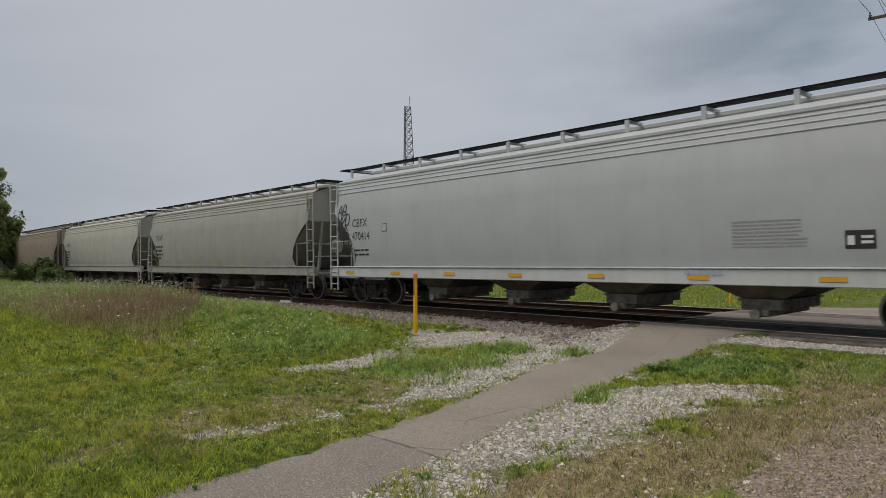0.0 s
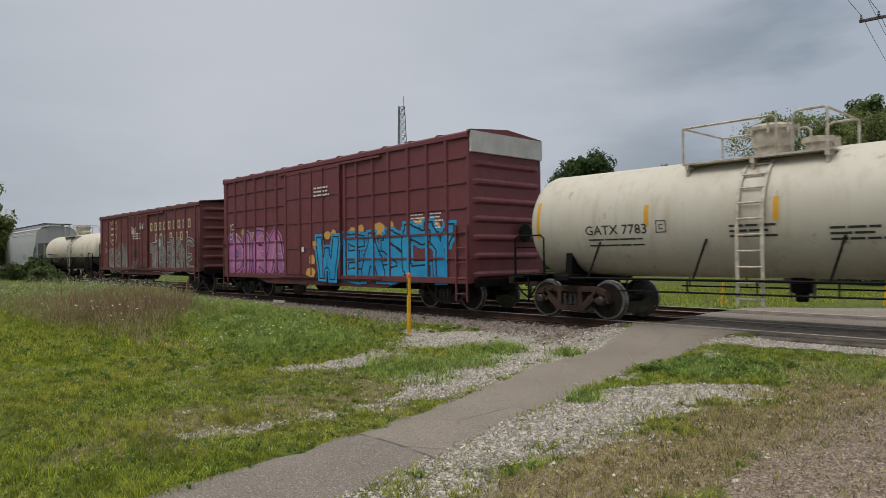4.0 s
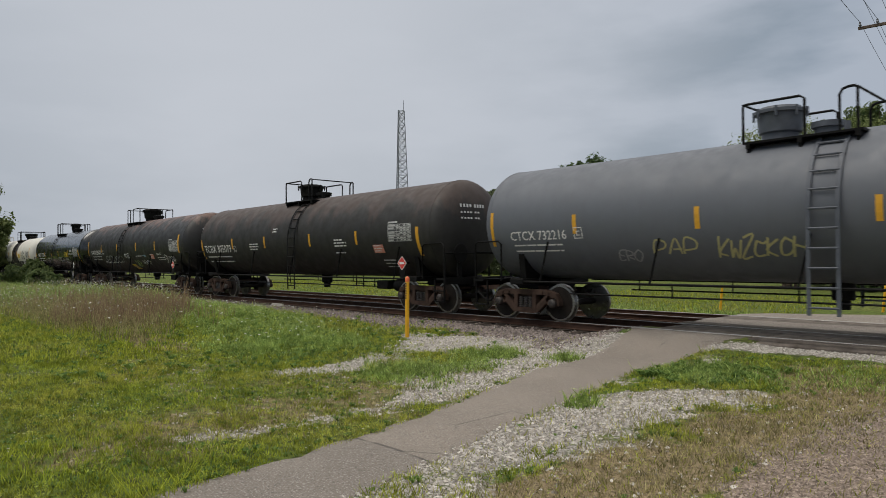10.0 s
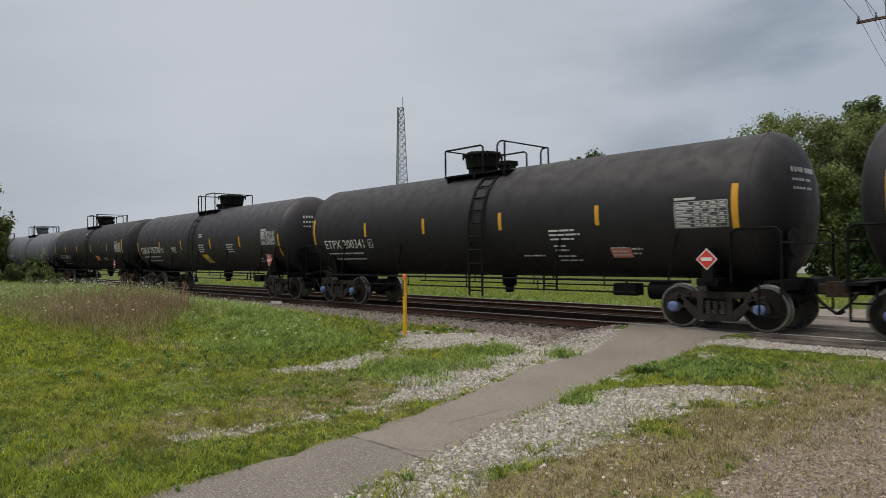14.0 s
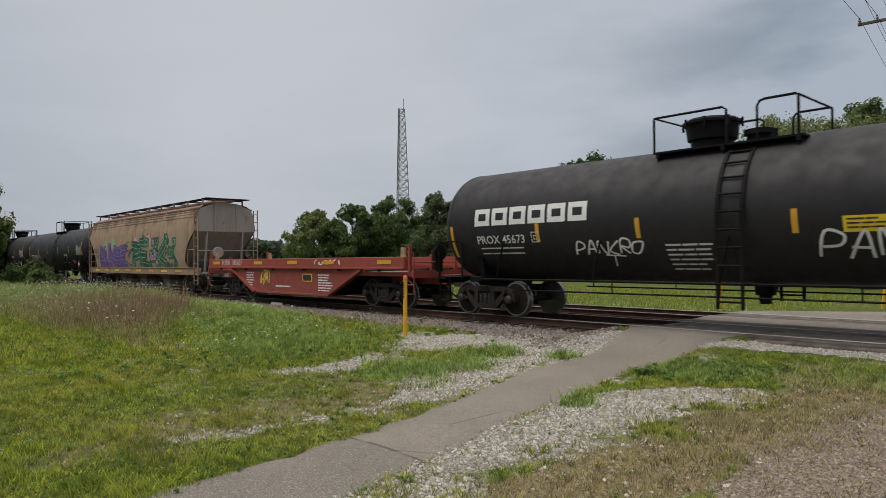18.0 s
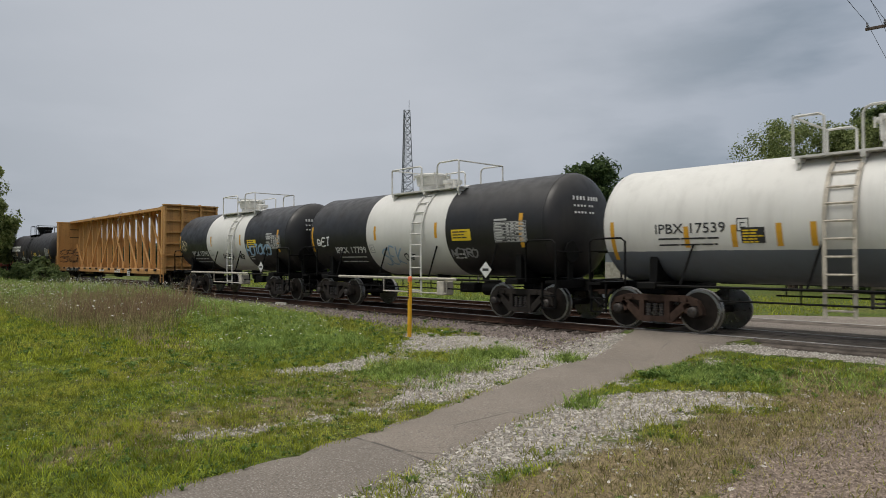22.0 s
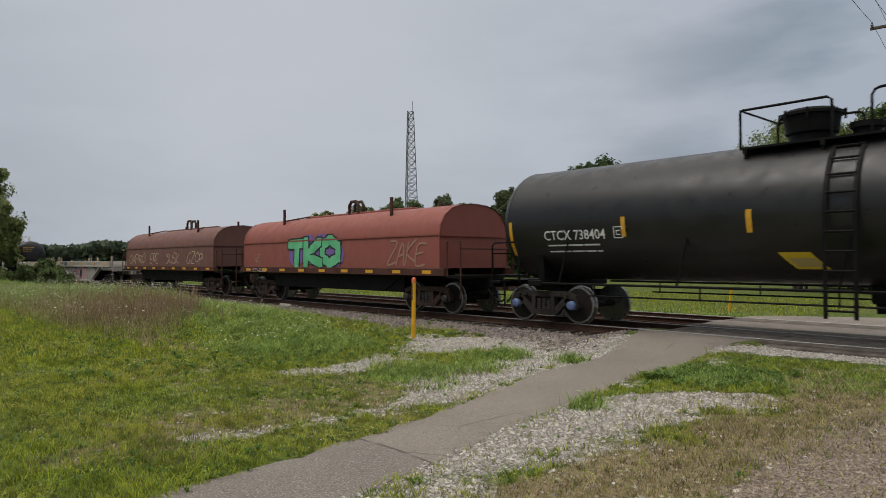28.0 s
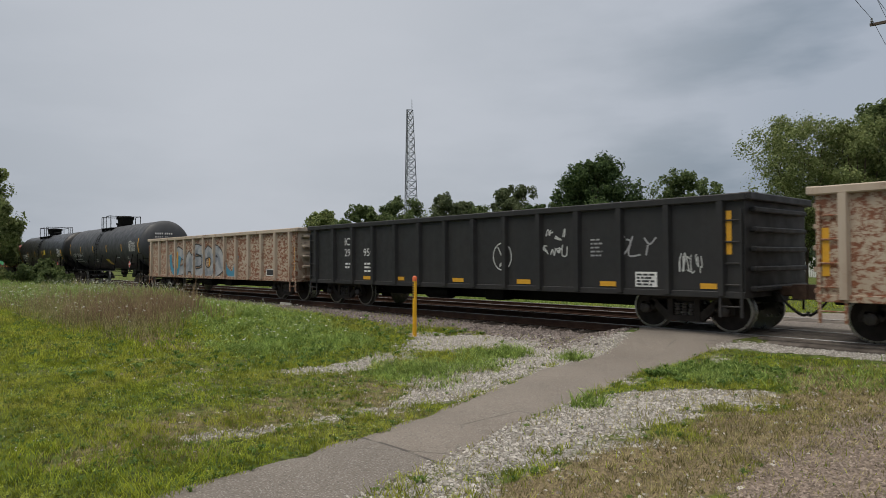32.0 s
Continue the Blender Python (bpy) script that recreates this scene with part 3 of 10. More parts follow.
def ladder(car, x0, x1, pts, rungs, mat, r=0.022):
    """Two stiles through the (y, z) points, and rungs between them."""
    m = Mesh()
    path = smooth_path(pts, 6)
    for x in (x0, x1):
        m.loft([[(x - 0.035, y - 0.008, z), (x + 0.035, y - 0.008, z), (x + 0.035, y + 0.008, z), (x - 0.035, y + 0.008, z)] for y, z in path])
    made = part("ladder", m, mat, car)
    length = [0]
    for a, b in zip(path, path[1:]):
        length.append(length[-1] + math.dist(a, b))
    for k in range(rungs):
        d = length[-1] * (k + 0.6) / rungs
        i = max(j for j in range(len(path) - 1) if length[j] <= d)
        u = (d - length[i]) / max(1e-6, length[i + 1] - length[i])
        y, z = (path[i][j] * (1 - u) + path[i + 1][j] * u for j in (0, 1))
        rung(made, x0, x1, y, z, r, mat)


def wagon(name, left, right, label, group="wagons of the freight train"):
    """An Empty on the rails midway between the trucks. left, right: the trucks' places along the train."""
    car = thing(name, None, None, label, "freight wagon", group)
    car.empty_display_size = 1.0
    WAGONS.append((car, (left + right) / 2))
    return car


# gear on top and marks of each tank, from its middle: hoops' ends, hatch (place, radius), strips (places, foot), end strip (place, foot)
GEAR = {"UTLX 301770": ((-1.6, 0.0, 0.6, 1.2), (-0.59, 0.45), ((-3.6, -1.4, 1.6, 3.9), 2.25), (4.95, 1.95)),
        "GATX 7783": ((-1.7, 0.2, 0.5, 1.1), (-0.22, 0.42), ((-2.4, 0.3, 2.4), 2.15), (4.9, 1.95)),
        "GATX 220624": ((-1.54, -1.1, -0.68, 0.53), (-0.06, 0.45), ((-2.6, 0.19, 2.03), 2.10), (5.05, 1.92)),
        "TILX 600548": ((-0.85, 0.16, 0.27, 0.66), (-0.12, 0.45), ((-2.60, -0.97, 0.92, 2.34), 2.18), (5.64, 1.96)),
        "GATX 37290": ((-1.42, -1.1, -0.6, 0.05), (-0.10, 0.30), ((-3.40, -1.38, 0.63, 3.16), 1.99), (5.79, 1.58)),
        "GATX 221002": ((-1.86, -1.4, -0.95, 0.16), (-0.45, 0.48), ((-4.93, -1.97, 1.17, 4.0), 2.18), (7.16, 2.01)),
        "TCBX 305079": ((-1.16, -0.01, 0.5, 0.72), (-0.80, 0.45), ((-4.75, -1.95, 1.37, 4.23), 2.08), (7.31, 1.69)),
        "CTCX 732216": ((-1.17, -0.03, 0.56, 0.85), (-0.81, 0.44), ((-4.9, -1.9, 1.28, 4.17), 2.15), (7.1, 1.9)),
        "SHQX 70740": ((-1.5, -0.11, 0.52, 0.78), (-0.76, 0.50), ((-4.78, -1.98, 1.10, 4.43), 2.17), (7.2, 1.95)),
        "GBRX 705778": ((-0.9, -0.55, -0.11, 0.93), (0.73, 0.55), ((-4.5, -1.74, 1.55, 4.42), 2.07), (7.69, 1.68)),
        "ETPX 200341": ((-1.31, 0.2, 0.73, 1.0), (-0.70, 0.52), ((-4.53, -1.7, 1.3, 4.25), 2.23), (7.37, 2.02)),
        "PROX 45673": ((-1.65, -0.05, 0.56, 1.32), (-0.78, 0.56), ((-4.53, -1.78, 1.40, 4.19), 1.95), (7.39, 1.59)),
        "IPBX 17743": ((-1.16, 0.3, 1.01, 1.95), (-0.27, 0.52), ((-1.53, 1.40), 2.19), (4.65, 1.87)),
        "IPBX 17539": ((-1.62, -1.08, -0.45, 0.63), (-0.12, 0.32), ((-3.6, -2.61, -1.76, -1.16, 1.46, 3.17), 1.80), (5.0, 1.55)),
        "UTLX 648166": ((-1.85, -0.15, 0.46, 1.1), (-0.90, 0.55), ((-2.32, -1.08, 1.39, 3.41), 2.21), (5.66, 2.02)),
        "CTCX 738404": ((-1.91, -0.24, 0.4, 1.03), (-0.90, 0.52), ((-4.33, -1.56, 1.07, 4.17), 2.08), (7.38, 1.69)),
        "CTCX 731664": ((-1.4, -1.0, -0.46, 0.56), (0.45, 0.48), ((-4.73, -1.74, 1.25, 4.29), 2.20), (7.34, 2.02))}
GEAR["ETPX 200126"], GEAR["IPBX 17799"] = GEAR["ETPX 200341"], GEAR["IPBX 17743"]
# test chart (left end, foot), placard (place, height), rows of small print (from, to, top, rows)
SIGNS = {"UTLX 301770": ((3.5, 2.2), None, ()),
         "GATX 7783": ((3.2, 2.2), None, ((-0.6, 0.4, 2.1, 3), (1.2, 2.2, 2.0, 3))),
         "GATX 220624": ((3.88, 2.0), None, ((-1.9, -0.9, 1.85, 3), (0.6, 2.0, 1.72, 2), (2.6, 3.7, 1.92, 1))),
         "TILX 600548": ((4.36, 2.0), (4.79, 1.56), ((0.8, 1.2, 1.72, 1), (1.45, 2.0, 1.68, 2), (2.7, 3.6, 1.70, 2))),
         "GATX 37290": ((4.46, 2.0), (5.11, 1.40), ((-2.63, -1.43, 1.92, 5), (0.58, 1.7, 1.98, 4), (2.3, 3.32, 1.92, 5))),
         "GATX 221002": ((5.97, 2.08), (6.42, 1.41), ((4.14, 5.2, 1.82, 2), (0.9, 1.9, 1.93, 1))),
         "TCBX 305079": ((5.94, 2.14), (6.62, 1.47), ((-3.22, -2.43, 2.28, 3), (-1.26, -0.77, 2.82, 2), (2.93, 3.69, 2.29, 3), (2.9, 3.6, 1.86, 1), (5.34, 6.04, 1.6, 3))),
         "CTCX 732216": ((5.8, 2.1), (6.5, 1.40), ((2.0, 2.5, 1.6, 1),)),
         "SHQX 70740": ((5.9, 2.1), (5.91, 1.37), ((3.27, 4.12, 1.78, 2), (-0.6, -0.3, 3.4, 1))),
         "GBRX 705778": ((6.33, 2.13), (6.99, 1.51), ((-3.0, -2.3, 2.2, 3), (0.30, 0.91, 2.27, 4), (0.4, 0.8, 2.75, 2), (3.17, 3.89, 2.23, 4), (5.6, 6.0, 1.62, 2))),
         "ETPX 200341": ((6.13, 2.09), (6.79, 1.45), ((2.84, 3.74, 2.18, 3), (2.9, 3.4, 1.82, 2), (2.9, 3.6, 1.58, 2), (1.84, 2.68, 1.6, 1), (4.99, 5.3, 1.72, 2))),
         "PROX 45673": ((6.03, 1.93), (6.71, 1.40), ((-1.2, -0.14, 1.82, 6), (5.4, 5.8, 1.72, 3))),
         "IPBX 17743": ((3.72, 2.02), (3.53, 1.29), ((2.0, 2.5, 1.75, 2), (-0.4, 0.2, 1.55, 3))),
         "IPBX 17539": ((3.9, 2.0), (4.4, 1.35), ((0.14, 1.09, 2.32, 6),)),
         "UTLX 648166": ((4.42, 2.02), (4.86, 1.44), ((2.0, 2.3, 1.75, 3), (1.75, 2.3, 1.4, 2), (4.0, 4.3, 1.68, 3))),
         "CTCX 738404": ((6.11, 2.0), (6.80, 1.44), ((5.52, 5.89, 1.65, 4), (1.5, 1.9, 1.62, 1))),
         "CTCX 731664": ((5.70, 2.18), (6.06, 1.43), ((2.92, 3.79, 1.86, 1), (4.9, 5.3, 1.88, 2), (-2.0, -1.2, 1.75, 2)))}
SIGNS["ETPX 200126"], SIGNS["IPBX 17799"] = SIGNS["ETPX 200341"], SIGNS["IPBX 17743"]


def tank_wagon(left, right, r, zc, label, body, trim=M_BLACK, over=0.85, reach=2.05, dome=(0.0, 0.42, 0.5), lad=-0.25, rail=(-0.9, 1.5, 0.95),
               sills=True, marks=4, mark_z=0.10, look_="dark", blue=False, rail_mat=None, ladder_mat=None, dome_mat=None, plate=0.0, key="", hand_mat=None):
    """A tank on stub sills. dome: place, radius, height of the hatch; rail: the platform's railing from, to, height."""
    half = (right - left) / 2
    car = wagon("tank_wagon", left, right, label)
    rail_mat, ladder_mat, dome_mat = rail_mat or trim, ladder_mat or trim, dome_mat or trim
    c = half + over
    wrap = side_round(r, zc)
    hand_mat = hand_mat or trim
    gear, dome_at, strips, ends = GEAR[key]
    m = Mesh()
    m.lathe([(-c, r), (-c * 0.66, r), (-c * 0.33, r), (0, r), (c * 0.33, r), (c * 0.66, r), (c, r)], (0, 0, zc), "x", 56)
    part("tank_shell", m, body, car, smooth=40)
    for s in (-1, 1):
        m = Mesh()
        depth = 0.42 * r
        m.lathe([(s * (c + 0.001 + depth * math.sin(a)), r * math.cos(a) * (1 if a else 1)) for a in (0, 0.15, 0.3, 0.5, 0.7, 0.9, 1.1, 1.3, 1.45, 1.55)], (0, 0, zc), "x", 56)
        part("tank_head", m, body, car, smooth=60)
        m = Mesh()
        m.lathe([(s * c - 0.02, r + 0.001), (s * c - 0.012, r + 0.008), (s * c + 0.012, r + 0.008), (s * c + 0.02, r + 0.001)], (0, 0, zc), "x", 56)
        part("weld_seam", m, body, car, smooth=30)
    top = zc + r
    # platform, hatch and railing: a low hoop beside the hatch and a taller one that slopes down
    x0, l1, r0, x1 = gear
    m = Mesh()
    px1 = x1 + 0.1
    for s in (-1, 1):
        m.box(x0, px1, *sorted((s * 0.42, s * 0.98)), top - 0.17, top - 0.13)
    for x in (x0 + 0.1, (x0 + px1) / 2, px1 - 0.1):
        m.box(x - 0.04, x + 0.04, -0.98, 0.98, top - 0.26, top - 0.17)
        for s in (-1, 1):
            m.box(x - 0.03, x + 0.03, *sorted((s * 0.86, s * 0.94)), top - 0.40, top - 0.17)
    part("platform", m, trim if not plate else rail_mat, car)
    dx, dr = dome_at
    dh = dome[2] + 0.14
    m = Mesh()
    m.lathe([(top - 0.12, dr * 0.8), (top + 0.10, dr * 0.8), (top + 0.13, dr * 0.92), (top + dh * 0.78, dr), (top + dh * 0.80, dr + 0.05), (top + dh * 0.90, dr + 0.05), (top + dh * 0.91, dr), (top + dh, dr * 0.9), (top + dh + 0.02, dr * 0.4)], (dx, 0, 0), "z", 28)
    hatch = part("hatch_housing", m, dome_mat, car, smooth=35)
    bolt = Mesh().cyl((0, 0, -0.10), (0, 0, 0.10), 0.028, 6).data("bolt", dome_mat)
    for i in range(8):
        a = i * math.pi / 4 + 0.2
        part("bolt", bolt, None, hatch, at=pose(dx + (dr + 0.06) * math.cos(a), (dr + 0.06) * math.sin(a), top + dh * 0.8))
    m = Mesh()
    vx = dx + (dr + 0.45) * (1 if dx < 0.2 else -1)
    m.lathe([(top - 0.05, 0.24), (top + 0.10, 0.24), (top + 0.11, 0.30), (top + 0.22, 0.30), (top + 0.25, 0.12)], (vx, 0.0, 0), "z", 16)
    part("valve_cover", m, dome_mat, car, smooth=35)
    m = Mesh().cyl((vx + 0.42, -0.3, top - 0.1), (vx + 0.42, -0.3, top + 0.14), 0.06, 10)
    part("relief_valve", m, dome_mat, car, smooth=40)
    b, hi = top - 0.17, top + 0.64
    for s in (-1, 1):
        yy = s * 0.93
        m = Mesh()
        m.tube([(x0, yy, b), (x0, yy, hi - 0.05), (x0 + 0.05, yy, hi - 0.02), (l1 - 0.08, yy, hi - 0.02), (l1, yy, hi - 0.08), (l1, yy, b)], 0.026)
        part("railing", m, rail_mat, car, smooth=50)
        m = Mesh()
        m.tube([(r0, yy, b), (r0, yy, hi - 0.12), (r0 + 0.05, yy, hi - 0.03), (r0 + 0.14, yy, hi), (x1 - 0.04, yy, hi), (x1, yy, hi - 0.04), (x1, yy, b)], 0.026)
        part("railing", m, rail_mat, car, smooth=50)
    for x, z in ((x0, hi - 0.02), (x1, hi - 0.02)):
        part("railing", Mesh().tube([(x, -0.93, z), (x, 0.93, z)], 0.022), rail_mat, car, smooth=50)
    for s in (-1, 1):
        pts = [(s * r * 0.55, zc + r * 0.87), (s * r * 0.86, zc + r * 0.57), (s * (r + 0.06), zc + 0.15), (s * (r + 0.09), zc - 0.6), (s * (r + 0.08), 0.52)]
        ladder(car, lad - 0.24, lad + 0.24, pts, 10, ladder_mat)
    # underframe
    for s in (-1, 1):
        m = Mesh()
        m.box(*sorted((s * (half - 0.55), s * (half + reach - 0.45))), -0.30, 0.30, 0.76, 1.06, 0.02)
        m.box(s * half - 0.22, s * half + 0.22, -1.42, 1.42, 0.92, 1.07, 0.02)
        part("stub_sill", m, trim, car)
        for sy in (-1, 1):
            m = Mesh()
            m.slab_x([(sy * 0.30, 1.0), (sy * 1.12, 1.0), (sy * (r * 0.83), zc - r * 0.53), (sy * (r * 0.74), zc - r * 0.64), (sy * 0.4, zc - r * 0.93)], s * half - 0.09, s * half + 0.09)
            part("saddle", m, trim, car)
        m = Mesh()
        e = half + reach - 0.62
        m.box(*sorted((s * (e - 0.30), s * e)), -1.45, 1.45, 0.98, 1.04)
        m.box(*sorted((s * e, s * (e + 0.05))), -1.45, 1.45, 0.86, 1.06)
        part("end_platform", m, trim, car)
        for sy in (-1, 1):
            m = Mesh()
            xa, xb = s * (half + 0.5), s * e
            m.tube([(xa, sy * 1.42, 1.0), (xa, sy * 1.42, 1.95), (xa + s * 0.1, sy * 1.42, 2.03), (xb - s * 0.1, sy * 1.42, 2.03), (xb, sy * 1.42, 1.95), (xb, sy * 1.42, 0.95)], 0.024)
            part("handrail", m, hand_mat if s > 0 else trim, car, smooth=50)
            m = Mesh()
            for z in (0.36, 0.66):
                m.box(*sorted((xb - s * 0.02, xb - s * 0.42)), sy * 1.40 - 0.05, sy * 1.40 + 0.05, z, z + 0.03)
            for xx in (xb - s * 0.02, xb - s * 0.42):
                m.box(xx - 0.018, xx + 0.018, sy * 1.40 - 0.02, sy * 1.40 + 0.02, 0.36, 1.0)
            part("step", m, trim, car)
        m = Mesh()
        m.tube([(s * e, -1.40, 1.0), (s * e, -1.40, 1.75), (s * e, 1.40, 1.75), (s * e, 1.40, 1.0)], 0.022)
        part("end_handrail", m, trim, car, smooth=50)
        coupler(car, s, half + reach)
        truck(car, s * half, look_, blue)
    m = Mesh()
    be = half + reach - 0.66
    m.lathe([(be, 0.26), (be + 0.02, 0.28), (be + 0.04, 0.28), (be + 0.05, 0.26)], (0, -0.75, 1.75), "x", 20)
    for a in range(4):
        m.cyl((be + 0.03, -0.75, 1.75), (be + 0.03, -0.75 + 0.27 * math.cos(a * math.pi / 2), 1.75 + 0.27 * math.sin(a * math.pi / 2)), 0.02, 5)
    m.box(be - 0.06, be + 0.0, -0.83, -0.67, 1.0, 1.8)
    part("brake_wheel", m, trim, car)
    m = Mesh()
    m.cyl((half - 1.7, -0.55, 0.75), (half - 0.95, -0.55, 0.75), 0.2, 12)
    m.box(half - 2.6, half - 2.0, -0.75, -0.35, 0.62, 0.9, 0.03)
    part("brake_cylinder", m, trim, car, smooth=40)
    m = Mesh()
    m.lathe([(0.55, 0.12), (0.72, 0.13), (0.74, 0.2), (zc - r + 0.05, 0.22)], (0.3, 0, 0), "z", 14)
    part("outlet_valve", m, trim, car, smooth=40)
    if sills:
        for s in (-1, 1):
            m = Mesh()
            m.tube([(-half + 0.3, s * 1.46, 1.0), (half - 0.3, s * 1.46, 1.0)], 0.028)
            n = max(4, int(half * 2 / 2.4))
            for i in range(n):
                x = -half + 0.8 + (2 * half - 1.6) * i / (n - 1)
                m.tube([(x, s * 1.46, 1.0), (x + 0.18, s * (r * 0.93 + 0.01), zc - r * 0.36)], 0.025, 5)
            m.tube([(-half + 1.6, s * 1.40, 0.74), (half - 1.6, s * 1.40, 0.74)], 0.02, 5)
            for i in range(5):
                x = -half + 1.8 + (2 * half - 3.6) * i / 4
                m.cyl((x, s * 1.43, 0.72), (x, s * 1.43, 1.0), 0.018, 5)
            part("side_rail", m, trim, car, smooth=50)
    # yellow visibility marks
    xs, mz = strips
    for x in xs:
        part("reflector", patch(x - 0.055, x + 0.055, mz, 0.45, wrap), M_YELLOW, car, "yellow reflective strip")
    for x, z in ((-c + 0.05, ends[1]), (ends[0], ends[1])):
        part("reflector", patch(x - 0.065, x + 0.065, z, 0.90, wrap), M_YELLOW, car, "yellow reflective strip")
    return car, wrap, c


# wagon numbers: left end from the wagon's middle, width and mid height of the row
ROWS = {"UTLX 301770": (-4.90, 2.01, 1.97), "GATX 7783": (-4.0, 1.6, 2.1), "GATX 220624": (-4.73, 2.11, 2.14), "TILX 600548": (-4.70, 1.92, 2.11), "GATX 37290": (-5.43, 1.99, 2.19),
        "GATX 221002": (-6.98, 1.94, 2.19), "TCBX 305079": (-7.55, 2.63, 2.13), "CTCX 732216": (-6.91, 1.75, 2.15), "SHQX 70740": (-6.67, 2.15, 1.91), "GBRX 705778": (-7.24, 2.64, 2.12),
        "ETPX 200341": (-6.98, 2.28, 2.04), "ETPX 200126": (-7.0, 2.29, 2.06), "PROX 45673": (-6.61, 1.65, 2.04), "IPBX 17743": (-3.86, 1.80, 1.89), "IPBX 17799": (-3.92, 1.78, 1.91),
        "IPBX 17539": (-4.32, 1.55, 2.20), "UTLX 648166": (-4.79, 2.17, 2.16), "CTCX 738404": (-6.59, 1.78, 2.17), "CTCX 731664": (-6.85, 2.09, 2.06)}


def prints(car, mesh, mat):
    """Rows of print too small to read."""
    return tagged(part("small_print", mesh, mat, car), kind="stuff")


M_CHART = flat("chart_print", (0.50, 0.50, 0.48))
M_PANELPALE = flat("faded_panel", (0.55, 0.42, 0.16))


def tank_writing(car, wrap, c, zc, r, words, ink=M_WHITE, size=0.30, x=0.55, z=0.0, seed=1, placard=None, chart=True, rows=2, sign=None, pink=None, chart_mat=None, tilt=None, low_ink=None, car_ink=None):
    """Marks on the near side: the wagon's number with two rows of small print, the test chart, placard and warning signs."""
    tx, tw, tz = ROWS[words]
    size, x, z0 = min(0.34, tw * 0.135), tx + c, tz - tw * 0.065
    part("number", letters(words, tx, z0, size, wrap, width=tw, bold=0.012), ink, car, "stencilled wagon number")
    chart_at, placard_at, print_rows = SIGNS[words]
    w = Mesh()
    lines(tx + 0.08, tx + tw * 0.95, z0 - size * 0.62, 2, size * 0.60, size * 0.17, wrap, seed, m=w, ragged=0.1)
    tagged(part("small_print", w, low_ink or ink, car), kind="stuff")
    for i, (a, b, zt, n) in enumerate(print_rows):
        prints(car, lines(a, b, zt - 0.05, n, 0.10, 0.045, wrap, seed + 7 * i), low_ink if low_ink and zt < 1.8 else ink)
    x2, e = tx + tw + 0.22, 0.02
    frame_ = Mesh()
    for a, b, zz, hh in ((0, 0.24, 0, e), (0, 0.24, 0.24, e), (0, e, e, 0.22), (0.22, 0.24, e, 0.22), (0.07, 0.17, 0.07, e), (0.07, 0.17, 0.16, e), (0.07, 0.09, 0.07, 0.1)):
        patch(x2 + a, x2 + b, z0 + zz, hh, wrap, 0.005, m=frame_, nv=1)
    tagged(part("class_mark", frame_, ink if not car_ink else car_ink, car), kind="stuff")
    if chart:
        xa, za = chart_at
        m, rnd = Mesh(), random.Random(seed + 70)
        for i in range(8):
            patch(xa, xa + 1.1, za + i * 0.073, 0.012, wrap, 0.007, m=m, nv=1)
        for q in (0.0, 0.42, 0.58, 0.74, 0.92, 1.09):
            patch(xa + q, xa + q + 0.014, za, 0.52, wrap, 0.0075, m=m)
        for i in range(7):
            for a, b in ((0.03, 0.40), (0.45, 0.56), (0.61, 0.72), (0.77, 0.90), (0.95, 1.07)):
                if rnd.random() < 0.85:
                    patch(xa + a, xa + a + (b - a) * rnd.uniform(0.6, 1.0), za + 0.022 + i * 0.073, 0.036, wrap, 0.008, m=m, nv=1)
        patch(xa, xa + 0.45, za + 0.56, 0.05, wrap, 0.008, m=m, nv=1)
        part("test_chart", patch(xa - 0.02, xa + 1.12, za - 0.02, 0.56, wrap), chart_mat or M_DARKPANEL, car, "stencilled test chart")
        tagged(part("test_chart", m, M_CHART, car), kind="stuff")
    if placard and placard_at:
        px, pz = placard_at
        mat = M_WHITE if placard == "white" else M_RED
        stand = side_flat(1.47)
        part("placard_holder", Mesh().box(px - 0.12, px + 0.12, -1.468, -1.45, 1.0, pz + 0.12).box(px - 0.03, px + 0.03, -1.45, -1.2, pz - 0.03, pz + 0.03), M_BLACK, car)
        for k in range(2 if words == "TILX 600548" else 1):
            qx, qz = px + k * 0.23, pz - k * 0.26
            pl = part("placard", diamond(qx, qz, 0.22, stand, 0.004), M_WHITE, car, "diamond hazard placard")
            part("field", diamond(qx, qz, 0.19, stand, 0.009), mat, pl)
            part("number_bar", patch(qx - 0.11, qx + 0.11, qz - 0.035, 0.07, stand, 0.013), M_INK if placard == "white" else M_WHITE, pl)
    if sign:
        xs, zs, ww, hh = sign
        sg = part("warning_sign", patch(xs, xs + ww, zs, hh, wrap, 0.006), M_SIGN_YELLOW, car, "yellow warning panel")
        tagged(part("small_print", lines(xs + 0.06, xs + ww - 0.05, zs + hh * 0.72, 3, hh * 0.25, hh * 0.1, wrap, seed + 9, 0.010), M_INK, sg), kind="stuff")
    if tilt:
        xs, zs, hh = tilt
        sg = part("warning_sign", patch(xs + 0.26, xs + 0.84, zs, hh, wrap, 0.006, lean=-0.26), M_SIGN_YELLOW, car, "slanted yellow panel")
        part("panel_field", patch(xs + 0.30, xs + 0.78, zs + 0.05, hh * 0.5, wrap, 0.010, lean=-0.15), M_PANELPALE, sg)
    if pink:
        xs, zs = pink
        nt = part("notice", patch(xs, xs + 0.52, zs, 0.28, wrap, 0.006), M_PINKSIGN, car, "faded red notice")
        tagged(part("small_print", lines(xs + 0.04, xs + 0.48, zs + 0.21, 3, 0.08, 0.03, wrap, seed + 4, 0.010), M_WHITE, nt), kind="stuff")
    # small print on the head that faces along the track
    h = Mesh()
